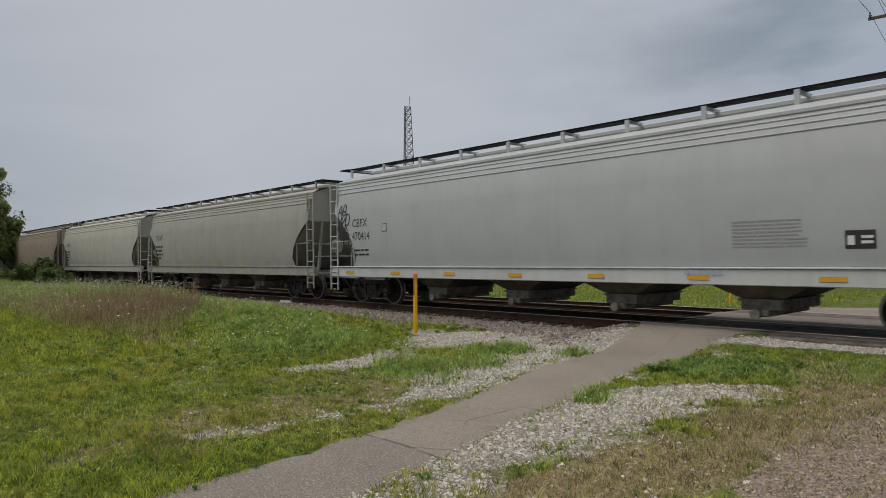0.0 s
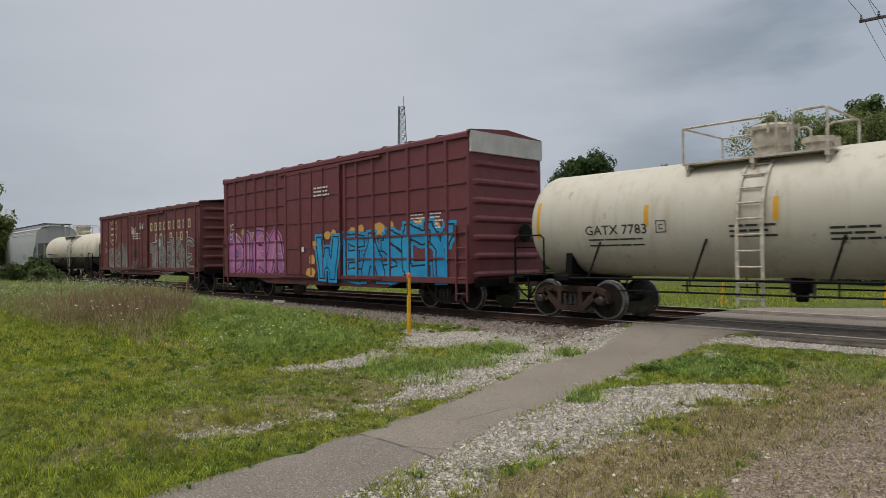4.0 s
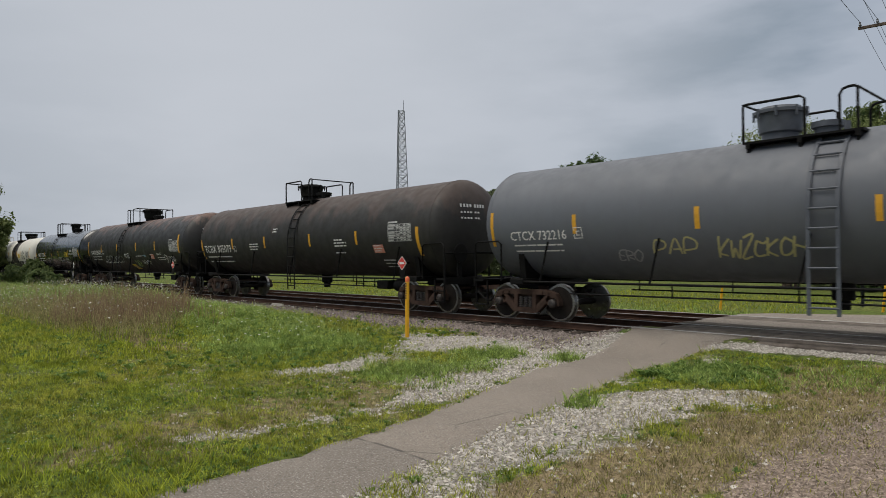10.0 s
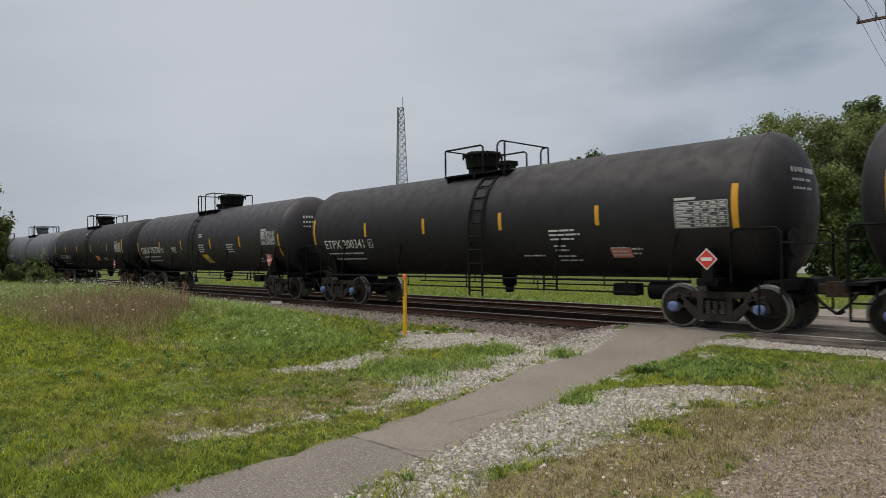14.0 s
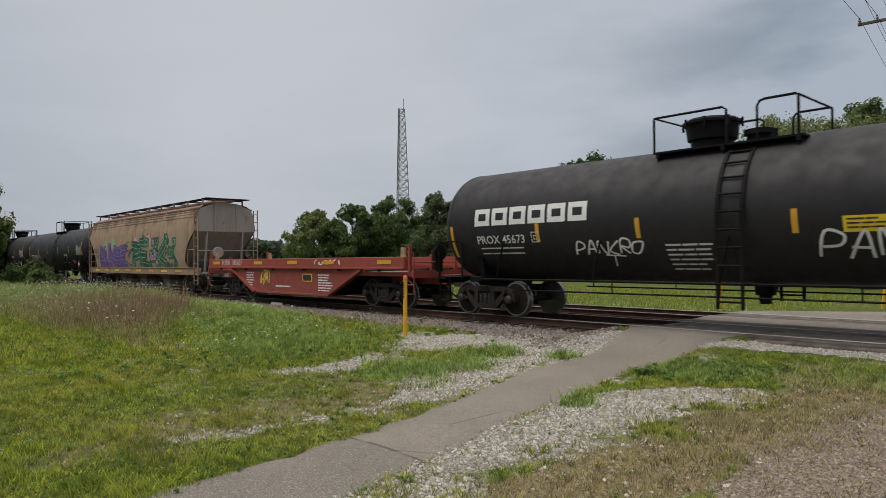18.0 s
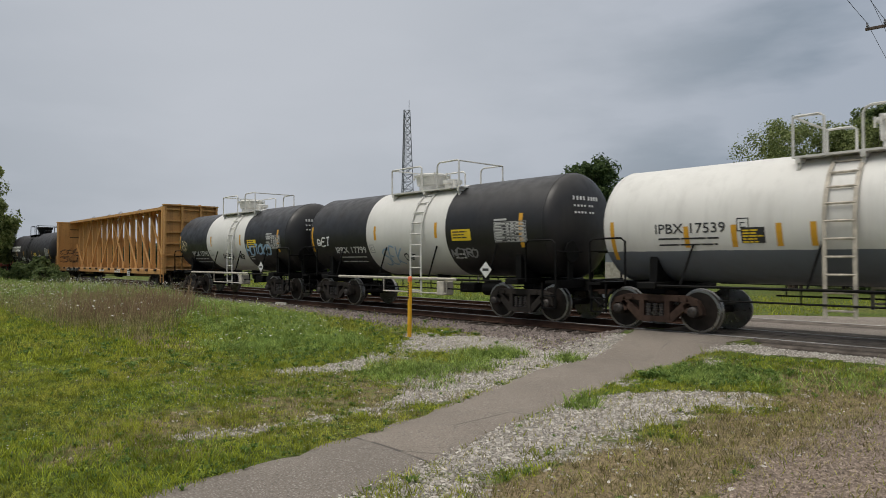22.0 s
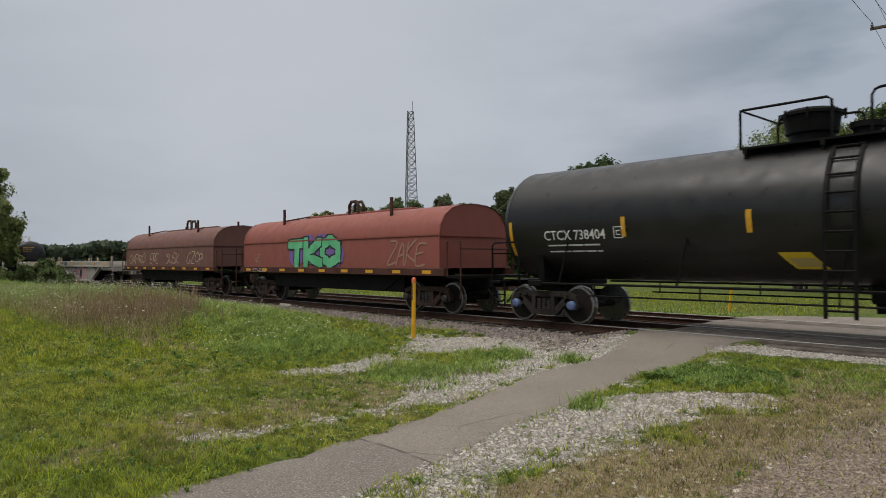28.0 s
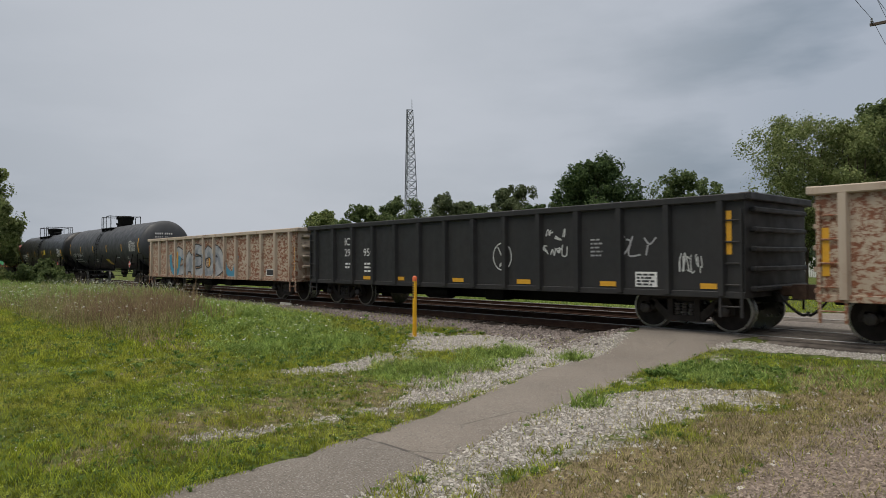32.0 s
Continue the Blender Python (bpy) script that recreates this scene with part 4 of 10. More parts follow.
    for i in range(3):
        for j in range(6 if i else 8):
            y = -0.72 + j * 0.115 + (0.06 if j > 3 else 0)
            zz = 0.60 - i * 0.17
            rad = math.hypot(y + 0.08, zz)
            if rad < r * 0.96:
                xx = c + 0.42 * r * math.sqrt(1 - (rad / r) ** 2) + 0.02
                h.add([(xx, y, zc + zz), (xx, y + 0.075, zc + zz), (xx - 0.01, y + 0.075, zc + zz + (0.10 if i == 0 else 0.05)), (xx - 0.01, y, zc + zz + (0.10 if i == 0 else 0.05))], [(0, 1, 2, 3)])
    tagged(part("small_print", h, ink, car), kind="stuff")

def end_gear(car, half, reach, z0, z1, mat, wide=1.45, s=1, x=None):
    """Ladders, end handrails and platform at one end of a hopper or box wagon."""
    x = x if x is not None else half
    for sy in (-1, 1):
        n = max(3, int((z1 - z0) / 0.38))
        m = Mesh()
        for xx in (x - 0.42 * s, x):
            m.box(xx - 0.025, xx + 0.025, sy * wide - 0.02, sy * wide + 0.02, z0, z1)
        made = part("ladder", m, mat, car)
        for k in range(n):
            rung(made, min(x, x - 0.42 * s), max(x, x - 0.42 * s), sy * wide, z0 + (z1 - z0) * (k + 0.5) / n, 0.017, mat)


def hopper_side(z):
    """Half width of the covered hopper at a height."""
    pts = ((1.15, 1.42), (1.6, 1.50), (2.4, 1.55), (3.2, 1.52), (3.8, 1.42), (4.12, 1.30), (4.30, 1.0), (4.42, 0.5), (4.46, 0.0))
    for (a, u), (b, w) in zip(pts, pts[1:]):
        if z <= b:
            return u + (w - u) * max(0, z - a) / (b - a)
    return 0.0


def hopper_wagon(left, right, x0, x1, label, body, bays=4, dark=M_BLACK, roof=None, top=4.12, end_mat=None, cut=1.25, sill_mat=None):
    """A curved-side covered hopper. x0, x1: the body's ends along the train."""
    car = wagon("hopper_wagon", left, right, label)
    mid, half = (left + right) / 2, (right - left) / 2
    he = (x1 - x0) / 2
    end_mat = end_mat or body
    scale = (top - 1.15) / (4.12 - 1.15)
    zz = lambda k: 1.15 + (k - 1.15) * scale
    rows = [1.15, 1.35, 1.6, 2.0, 2.4, 2.8, 3.05, 3.2, 3.5, 3.8, 4.0, 4.12]

    def reach_at(z):
        if z >= 3.05:
            return he
        u = (3.05 - z) / (3.05 - 1.15)
        return he - cut * math.sin(min(1, u * 1.15) * math.pi / 2) ** 0.9 + (0.25 * max(0, u - 0.75) / 0.25)
    wrap = lambda z, h, lift: (-(hopper_side(1.15 + (z + h - 1.15) / scale) + lift), z + h)
    for s in (-1, 1):
        m = Mesh()
        rings = []
        for z in rows:
            y = hopper_side(z)
            rings.append([(x, s * y, zz(z)) for x in [-reach_at(z) + 2 * reach_at(z) * i / 24 for i in range(25)]])
        m.loft(rings, False, 0, False)
        part("side_sheet", m, body, car, smooth=50)
        m = Mesh()
        for z in (3.72, 3.86, 3.98):
            m.cyl((-he, s * (hopper_side(z) + 0.006), zz(z)), (he, s * (hopper_side(z) + 0.006), zz(z)), 0.016, 6)
        m.box(-he - 0.02, he + 0.02, s * 1.31 - 0.04, s * 1.31 + 0.05, zz(4.06), zz(4.06) + 0.09, 0.015)
        part("eave_rib", m, body, car)
        m = Mesh()
        m.box(-he - 0.35, he + 0.35, s * 1.43 - 0.06, s * 1.43 + 0.07, 0.90, 1.22, 0.015)
        part("side_sill", m, sill_mat or body, car)
        part("sill_lip", Mesh().box(-he - 0.3, he + 0.3, s * 1.50 - 0.03, s * 1.50 + 0.04, 1.222, 1.252, 0.008), sill_mat or body, car)
    m = Mesh()
    rings = []
    for x in (-he, -he * 0.5, 0, he * 0.5, he):
        rings.append([(x, y, zz(z)) for z, y in ((4.12, -1.30), (4.28, -1.05), (4.40, -0.5), (4.43, 0), (4.40, 0.5), (4.28, 1.05), (4.12, 1.30))])
    m.loft(rings, False, 0, False)
    part("roof", m, roof or body, car, smooth=40)
    for s in (-1, 1):
        m = Mesh()
        ring = [(s * he, y, zz(z)) for z, y in ((3.0, -1.52), (3.8, -1.41), (4.12, -1.29), (4.40, -0.5), (4.43, 0), (4.40, 0.5), (4.12, 1.29), (3.8, 1.41), (3.0, 1.52))]
        m.add(ring, [tuple(range(9))])
        for y in (-0.55, 0.55):
            m.box(s * he - 0.01, s * he + 0.05 * s + 0.01, y - 0.04, y + 0.04, zz(3.0), zz(4.3))
        part("end_sheet", m, end_mat, car)
        m = Mesh()
        m.add([(s * he, -1.5, zz(3.05)), (s * he, 1.5, zz(3.05)), (s * (he - 2.4), 1.40, 1.12), (s * (he - 2.4), -1.40, 1.12)], [(0, 1, 2, 3)])
        part("slope_sheet", m, end_mat, car)
        m = Mesh()
        m.box(*sorted((s * (he - 2.2), s * (he + 0.9))), -0.3, 0.3, 0.78, 1.08, 0.02)
        m.box(*sorted((s * (he - 0.2), s * (he + 0.35))), -1.42, 1.42, 0.95, 1.02)
        for y in (-0.9, 0.9):
            m.slab_y([(s * (he - 0.1), zz(3.0)), (s * (he - 0.02), zz(3.0)), (s * (he - 0.3), 1.02), (s * (he - 0.4), 1.02)], y - 0.04, y + 0.04)
        part("end_platform", m, end_mat, car)
        end_gear(car, half, 0, 0.45, zz(4.1), body, 1.50, s, s * (he + 0.30))
        m = Mesh()
        for z in (1.6, 2.05):
            m.tube([(s * (he + 0.30), -1.46, z), (s * (he + 0.30), 1.46, z)], 0.02)
        m.tube([(s * (he + 0.02), -1.48, 2.1), (s * (he - 0.9), -1.48, 2.1), (s * (he - 0.9), -1.48, 1.17)], 0.018)
        part("handrail", m, body, car)
        coupler(car, s, (he + 1.0 if s > 0 else he + 1.0))
    m = Mesh()
    m.lathe([(he + 0.32, 0.24), (he + 0.34, 0.27), (he + 0.36, 0.27), (he + 0.38, 0.24)], (0, -0.55, 1.95), "x", 18)
    for a in range(3):
        m.cyl((he + 0.35, -0.55 - 0.26 * math.cos(a * math.pi / 3), 1.95 - 0.26 * math.sin(a * math.pi / 3)), (he + 0.35, -0.55 + 0.26 * math.cos(a * math.pi / 3), 1.95 + 0.26 * math.sin(a * math.pi / 3)), 0.018, 5)
    part("brake_wheel", m, end_mat, car)
    # roof walk on brackets, with loading hatches under it
    m = Mesh()
    m.box(-he - 0.25, he + 0.25, -0.98, -0.62, zz(4.42) + 0.16, zz(4.42) + 0.20)
    m.box(-he - 0.25, he + 0.25, 0.62, 0.98, zz(4.42) + 0.16, zz(4.42) + 0.20)
    for s in (-1, 1):
        m.box(*sorted((s * (he - 0.2), s * (he + 0.28))), -1.1, 1.1, zz(4.42) + 0.155, zz(4.42) + 0.195)
    part("roof_walk", m, M_BLACK, car)
    n = int(2 * he / 1.6)
    for i in range(n):
        x = -he + 0.3 + (2 * he - 0.6) * i / (n - 1)
        m = Mesh()
        m.box(x - 0.035, x + 0.035, -1.0, 1.0, zz(4.42) + 0.10, zz(4.42) + 0.16)
        for s in (-1, 1):
            m.box(x - 0.05, x + 0.05, s * 1.0 - 0.02, s * 1.0 + 0.02, zz(4.25), zz(4.42) + 0.16)
        part("walk_bracket", m, body, car)
    m = Mesh()
    m.box(-he + 0.6, he - 0.6, -0.42, 0.42, zz(4.42) + 0.0, zz(4.42) + 0.13, 0.03)
    part("hatch_cover", m, roof or body, car)
    # discharge hoppers
    span = 2 * (half - 1.7)
    for i in range(bays):
        x = -half + 1.7 + span * (i + 0.5) / bays
        w = span / bays * 0.47
        m = Mesh()
        m.loft([[(x - w, -1.38, 1.16), (x + w, -1.38, 1.16), (x + w, 1.38, 1.16), (x - w, 1.38, 1.16)],
                [(x - 0.34, -0.95, 0.60), (x + 0.34, -0.95, 0.60), (x + 0.34, 0.95, 0.60), (x - 0.34, 0.95, 0.60)]])
        part("discharge_hopper", m, dark, car)
        m = Mesh()
        m.box(x - 0.40, x + 0.40, -1.0, 1.0, 0.40, 0.60, 0.02)
        m.box(x - 0.44, x + 0.44, -1.03, 1.03, 0.58, 0.62)
        m.box(x - 0.16, x + 0.16, -1.10, 1.10, 0.28, 0.42, 0.03)
        m.cyl((x - 0.05, -1.20, 0.34), (x - 0.05, -1.08, 0.34), 0.10, 12)
        part("outlet_gate", m, M_GATE, car)
    for s in (-1, 1):
        truck(car, s * half)
    return car, wrap, he


def box_wagon(left, right, x0, x1, z0, z1, label, body, posts, door, end_top=None, ribs=7, bar_rows=0, roof=None):
    """A steel box wagon. posts: x places of the side posts; door: its x range and bars."""
    car = wagon("box_wagon", left, right, label)
    half, he, w = (right - left) / 2, (x1 - x0) / 2, 1.50
    for s in (-1, 1):
        m = Mesh()
        m.box(-he, he, s * w - 0.03, s * w + 0.03, z0, z1 - 0.02)
        part("side_panel", m, body, car)
        m = Mesh()
        m.box(-he, he, s * (w + 0.05) - 0.04, s * (w + 0.05) + 0.04, z1 - 0.16, z1 - 0.02, 0.01)
        m.box(-he, he, s * (w + 0.045) - 0.035, s * (w + 0.045) + 0.035, z0 - 0.02, z0 + 0.16, 0.01)
        m.slab_y([(-half + 1.2, z0), (half - 1.2, z0), (half - 2.2, z0 - 0.22), (-half + 2.2, z0 - 0.22)], s * (w - 0.02) - 0.02, s * (w - 0.02) + 0.02)
        part("side_sill", m, body, car)
        for x in posts:
            m = Mesh()
            m.slab_z([(x - 0.07, s * (w + 0.03)), (x + 0.07, s * (w + 0.03)), (x + 0.045, s * (w + 0.085)), (x - 0.045, s * (w + 0.085))], z0 + 0.16, z1 - 0.16)
            part("side_post", m, body, car)
        if bar_rows:
            for i in range(bar_rows):
                z = z0 + (z1 - z0) * (i + 1) / (bar_rows + 1)
                for a, b in ((-he, door[0] - 0.1), (door[1] + 0.1, he)):
                    part("side_bar", Mesh().box(a + 0.1, b - 0.1, s * (w + 0.04) - 0.025, s * (w + 0.04) + 0.025, z - 0.025, z + 0.025), body, car)
        d0, d1 = door
        m = Mesh()
        m.box(d0, d1, s * (w + 0.07) - 0.04, s * (w + 0.07) + 0.04, z0 + 0.10, z1 - 0.20, 0.01)
        dr = part("door", m, body, car)
        for x in (d0 + 0.03, d1 - 0.03, (d0 + d1) / 2):
            part("door_post", Mesh().box(x - 0.04, x + 0.04, s * (w + 0.12) - 0.02, s * (w + 0.12) + 0.02, z0 + 0.12, z1 - 0.22), body, dr)
        for i in range(5):
            z = z0 + 0.2 + (z1 - z0 - 0.5) * i / 4
            part("door_bar", Mesh().box(d0 + 0.05, d1 - 0.05, s * (w + 0.115) - 0.015, s * (w + 0.115) + 0.015, z - 0.03, z + 0.03), body, dr)
        m = Mesh()
        for x in (d0 + (d1 - d0) * 0.3, d0 + (d1 - d0) * 0.72):
            m.cyl((x, s * (w + 0.15), z0 + 0.1), (x, s * (w + 0.15), z1 - 0.25), 0.02, 6)
        m.box(d0 - 0.5, d1 + 2.2, s * (w + 0.09) - 0.03, s * (w + 0.09) + 0.03, z1 - 0.27, z1 - 0.20)
        m.box(d0 - 0.5, d1 + 2.2, s * (w + 0.09) - 0.03, s * (w + 0.09) + 0.03, z0 + 0.04, z0 + 0.10)
        part("door_track", m, body, car)
    for s in (-1, 1):
        m = Mesh()
        m.box(*sorted((s * he, s * (he - 0.05))), -w, w, z0, z1)
        part("end_wall", m, body, car)
        for i in range(ribs):
            z = z0 + 0.22 + (z1 - z0 - 0.55) * i / (ribs - 1)
            m = Mesh()
            m.loft([[(s * (he - 0.005), y, z - 0.11), (s * (he + 0.07 * k), y, z - 0.03), (s * (he + 0.07 * k), y, z + 0.03), (s * (he - 0.005), y, z + 0.11)] for y, k in ((-1.42, 0.1), (-1.2, 1), (1.2, 1), (1.42, 0.1))])
            part("end_rib", m, body, car)
        if end_top:
            m = Mesh()
            m.box(*sorted((s * (he + 0.005), s * (he + 0.10))), -w, w, z1 - 0.55, z1 + 0.02)
            part("end_panel", m, end_top, car, "white end panel")
        end_gear(car, half, 0, z0 - 0.5, z0 + 1.6, body, w + 0.09, s, s * (he - 0.05))
        m = Mesh()
        m.box(*sorted((s * (half - 1.0), s * (he + 0.05))), -0.32, 0.32, z0 - 0.25, z0 + 0.05, 0.02)
        m.box(*sorted((s * (he - 0.1), s * (he + 0.12))), -1.35, 1.35, z0 - 0.1, z0 + 0.1)
        m.box(s * half - 0.25, s * half + 0.25, -1.4, 1.4, z0 - 0.12, z0 + 0.01)
        part("end_sill", m, M_BLACK, car)
        coupler(car, s, he + 1.05)
        truck(car, s * half)
    m = Mesh()
    m.slab_x([(-w - 0.06, z1 - 0.03), (w + 0.06, z1 - 0.03), (w + 0.02, z1 + 0.02), (0, z1 + 0.16), (-w - 0.02, z1 + 0.02)], -he - 0.05, he + 0.05)
    part("roof", m, roof or body, car)
    n = int(he * 2 / 1.25)
    for i in range(n + 1):
        x = -he + 2 * he * i / n
        m = Mesh()
        m.slab_x([(-w - 0.08, z1 + 0.0), (w + 0.08, z1 + 0.0), (w + 0.02, z1 + 0.06), (0, z1 + 0.20), (-w - 0.02, z1 + 0.06)], x - 0.05, x + 0.05)
        part("roof_rib", m, roof or body, car)
    m = Mesh()
    m.box(-half + 1.4, half - 1.4, -0.33, 0.33, z0 - 0.3, z0 - 0.02, 0.02)
    m.cyl((-1.2, -0.7, z0 - 0.25), (-0.2, -0.7, z0 - 0.25), 0.2, 12)
    part("centre_sill", m, M_BLACK, car)
    m = Mesh()
    m.lathe([(he + 0.14, 0.24), (he + 0.16, 0.27), (he + 0.18, 0.27), (he + 0.20, 0.24)], (0, 0.6, 2.2), "x", 18)
    part("brake_wheel", m, M_BLACK, car)
    return car, side_flat(w + 0.03), he


def gondola(left, right, x0, x1, label, body, chord, post_mat, posts, z0=0.78, z1=2.67):
    car = wagon("gondola_wagon", left, right, label)
    half, he, w = (right - left) / 2, (x1 - x0) / 2, 1.48
    for s in (-1, 1):
        m = Mesh()
        m.box(-he, he, s * w - 0.025, s * w + 0.025, z0, z1)
        part("side_panel", m, body, car)
        m = Mesh()
        m.box(-he - 0.05, he + 0.05, s * (w + 0.03) - 0.09, s * (w + 0.03) + 0.09, z1 - 0.04, z1 + 0.11, 0.02)
        part("top_chord", m, chord, car)
        m = Mesh()
        m.box(-he, he, s * (w + 0.02) - 0.05, s * (w + 0.02) + 0.05, z0 - 0.03, z0 + 0.10, 0.01)
        part("side_sill", m, body, car)
        for i in range(posts):
            x = -he + 0.45 + (2 * he - 0.9) * i / (posts - 1)
            m = Mesh()
            m.slab_z([(x - 0.10, s * (w + 0.025)), (x + 0.10, s * (w + 0.025)), (x + 0.06, s * (w + 0.13)), (x - 0.06, s * (w + 0.13))], z0 + 0.02, z1 - 0.03)
            part("side_post", m, post_mat, car)
    m = Mesh()
    m.box(-he, he, -w, w, z0 - 0.02, z0 + 0.10)
    part("floor_plate", m, body, car)
    for s in (-1, 1):
        m = Mesh()
        m.box(*sorted((s * he, s * (he - 0.06))), -w, w, z0, z1)
        for i in range(5):
            z = z0 + 0.15 + (z1 - z0 - 0.35) * i / 4
            part("end_rib", Mesh().box(*sorted((s * he, s * (he + 0.12))), -1.3, 1.3, z - 0.05, z + 0.05, 0.02), chord, car)
        part("end_cap", Mesh().box(*sorted((s * (he - 0.08), s * (he + 0.14))), -w - 0.08, w + 0.08, z1 - 0.03, z1 + 0.12, 0.02), chord, car)
        part("end_wall", m, chord, car)
        end_gear(car, half, 0, z0 - 0.4, z1 - 0.2, body, w + 0.06, s, s * (he - 0.06))
        m = Mesh()
        m.box(*sorted((s * (half - 1.2), s * (he + 0.1))), -0.32, 0.32, z0 - 0.15, z0 + 0.05, 0.02)
        part("end_sill", m, M_BLACK, car)
        coupler(car, s, he + 0.62)
        truck(car, s * half)
    m = Mesh()
    m.box(-half + 1.4, half - 1.4, -0.33, 0.33, z0 - 0.35, z0, 0.02)
    m.cyl((-2.2, -0.7, z0 - 0.2), (-1.2, -0.7, z0 - 0.2), 0.2, 12)
    m.box(0.4, 1.1, -0.95, -0.5, z0 - 0.35, z0 - 0.05, 0.03)
    part("centre_sill", m, M_BLACK, car)
    return car, side_flat(w + 0.026), he


def well_wagon(left, right, x0, x1, label, body, deck=None):
    """A container well wagon: tall side girders that drop between the trucks."""
    car = wagon("well_wagon", left, right, label)
    half, he, w = (right - left) / 2, (x1 - x0) / 2, 1.45
    for s in (-1, 1):
        m = Mesh()
        m.box(-he, he, s * w - 0.08, s * w + 0.08, 1.30, 1.62, 0.015)
        part("top_chord", m, body, car)
        m = Mesh()
        m.box(-he - 0.02, he + 0.02, s * (w + 0.04) - 0.10, s * (w + 0.04) + 0.08, 1.24, 1.31, 0.01)
        part("chord_flange", m, body, car)
        m = Mesh()
        m.slab_y([(-half + 0.55, 1.26), (half - 0.55, 1.26), (half - 2.55, 0.34), (-half + 2.55, 0.34)], s * (w - 0.02) - 0.03, s * (w - 0.02) + 0.03)
        part("side_web", m, body, car)
        m = Mesh()
        m.box(-half + 2.5, half - 2.5, s * (w - 0.05) - 0.10, s * (w - 0.05) + 0.08, 0.28, 0.36, 0.01)
        for e in (-1, 1):
            m.slab_y([(e * (half - 0.5), 1.27), (e * (half - 0.5), 1.19), (e * (half - 2.5), 0.28), (e * (half - 2.6), 0.36)], s * w - 0.12, s * w + 0.05)
        part("bottom_flange", m, body, car)
        for i in range(6):
            x = -he + 1.2 + (2 * he - 2.4) * i / 5
            m = Mesh()
            m.box(x - 0.06, x + 0.06, s * (w + 0.09) - 0.03, s * (w + 0.09) + 0.05, 1.17, 1.25, 0.01)
            part("lug", m, M_BLACK, car)
    m = Mesh()
    m.box(-half + 2.4, half - 2.4, -w, w, 0.30, 0.36)
    part("well_floor", m, body, car)
    for s in (-1, 1):
        m = Mesh()
        m.box(*sorted((s * (half - 1.3), s * (he + 0.3))), -1.40, 1.40, 1.02, 1.16, 0.02)
        m.box(*sorted((s * (half - 0.4), s * (he + 0.6))), -0.35, 0.35, 0.76, 1.06, 0.02)
        m.box(*sorted((s * (he + 0.26), s * (he + 0.34))), -1.45, 1.45, 0.98, 1.22)
        part("end_deck", m, deck or body, car)
        for y in (-1.38, -0.5, 0.5, 1.38):
            m = Mesh()
            m.box(*sorted((s * (he + 0.05), s * (he + 0.14))), y - 0.05, y + 0.05, 1.1, 1.95 if abs(y) > 1 else 1.7, 0.01)
            part("end_post", m, body, car)
        m = Mesh()
        m.tube([(s * (he + 0.3), -1.4, 0.5), (s * (he + 0.3), -1.4, 1.75), (s * (he + 0.02), -1.4, 1.75)], 0.02)
        m.tube([(s * (he + 0.3), -1.4, 1.45), (s * (he + 0.3), 1.4, 1.45)], 0.02)
        for z in (0.5, 0.78):
            m.cyl((s * (he + 0.3), -1.42, z), (s * (he - 0.05), -1.42, z), 0.018, 5)
        part("handrail", m, body, car)
        coupler(car, s, he + 1.0)
        truck(car, s * half)
        for sy in (-1, 1):
            part("container_guide", Mesh().slab_y([(s * (he - 0.40), 1.60), (s * (he - 0.20), 1.60), (s * (he - 0.25), 1.92), (s * (he - 0.35), 1.92)], sy * 1.3 - 0.05, sy * 1.3 + 0.05), M_GUIDE, car)
        # added plate closing the slope; black paints in the shadow below the body colour
        part("well_end", Mesh().slab_y([(s * (half - 0.45), 1.22), (s * (half - 0.40), 1.16), (s * (half - 2.45), 0.30), (s * (half - 2.5), 0.36)], -1.36, 1.36), M_BLACK, car)
    m = Mesh()
    m.lathe([(he + 0.36, 0.22), (he + 0.38, 0.25), (he + 0.40, 0.25), (he + 0.42, 0.22)], (0, -0.4, 1.75), "x", 18)
    m.box(he + 0.2, he + 0.36, -0.55, -0.25, 1.15, 1.9, 0.03)
    part("brake_wheel", m, M_BLACK, car)
    return car, side_flat(w + 0.082), he


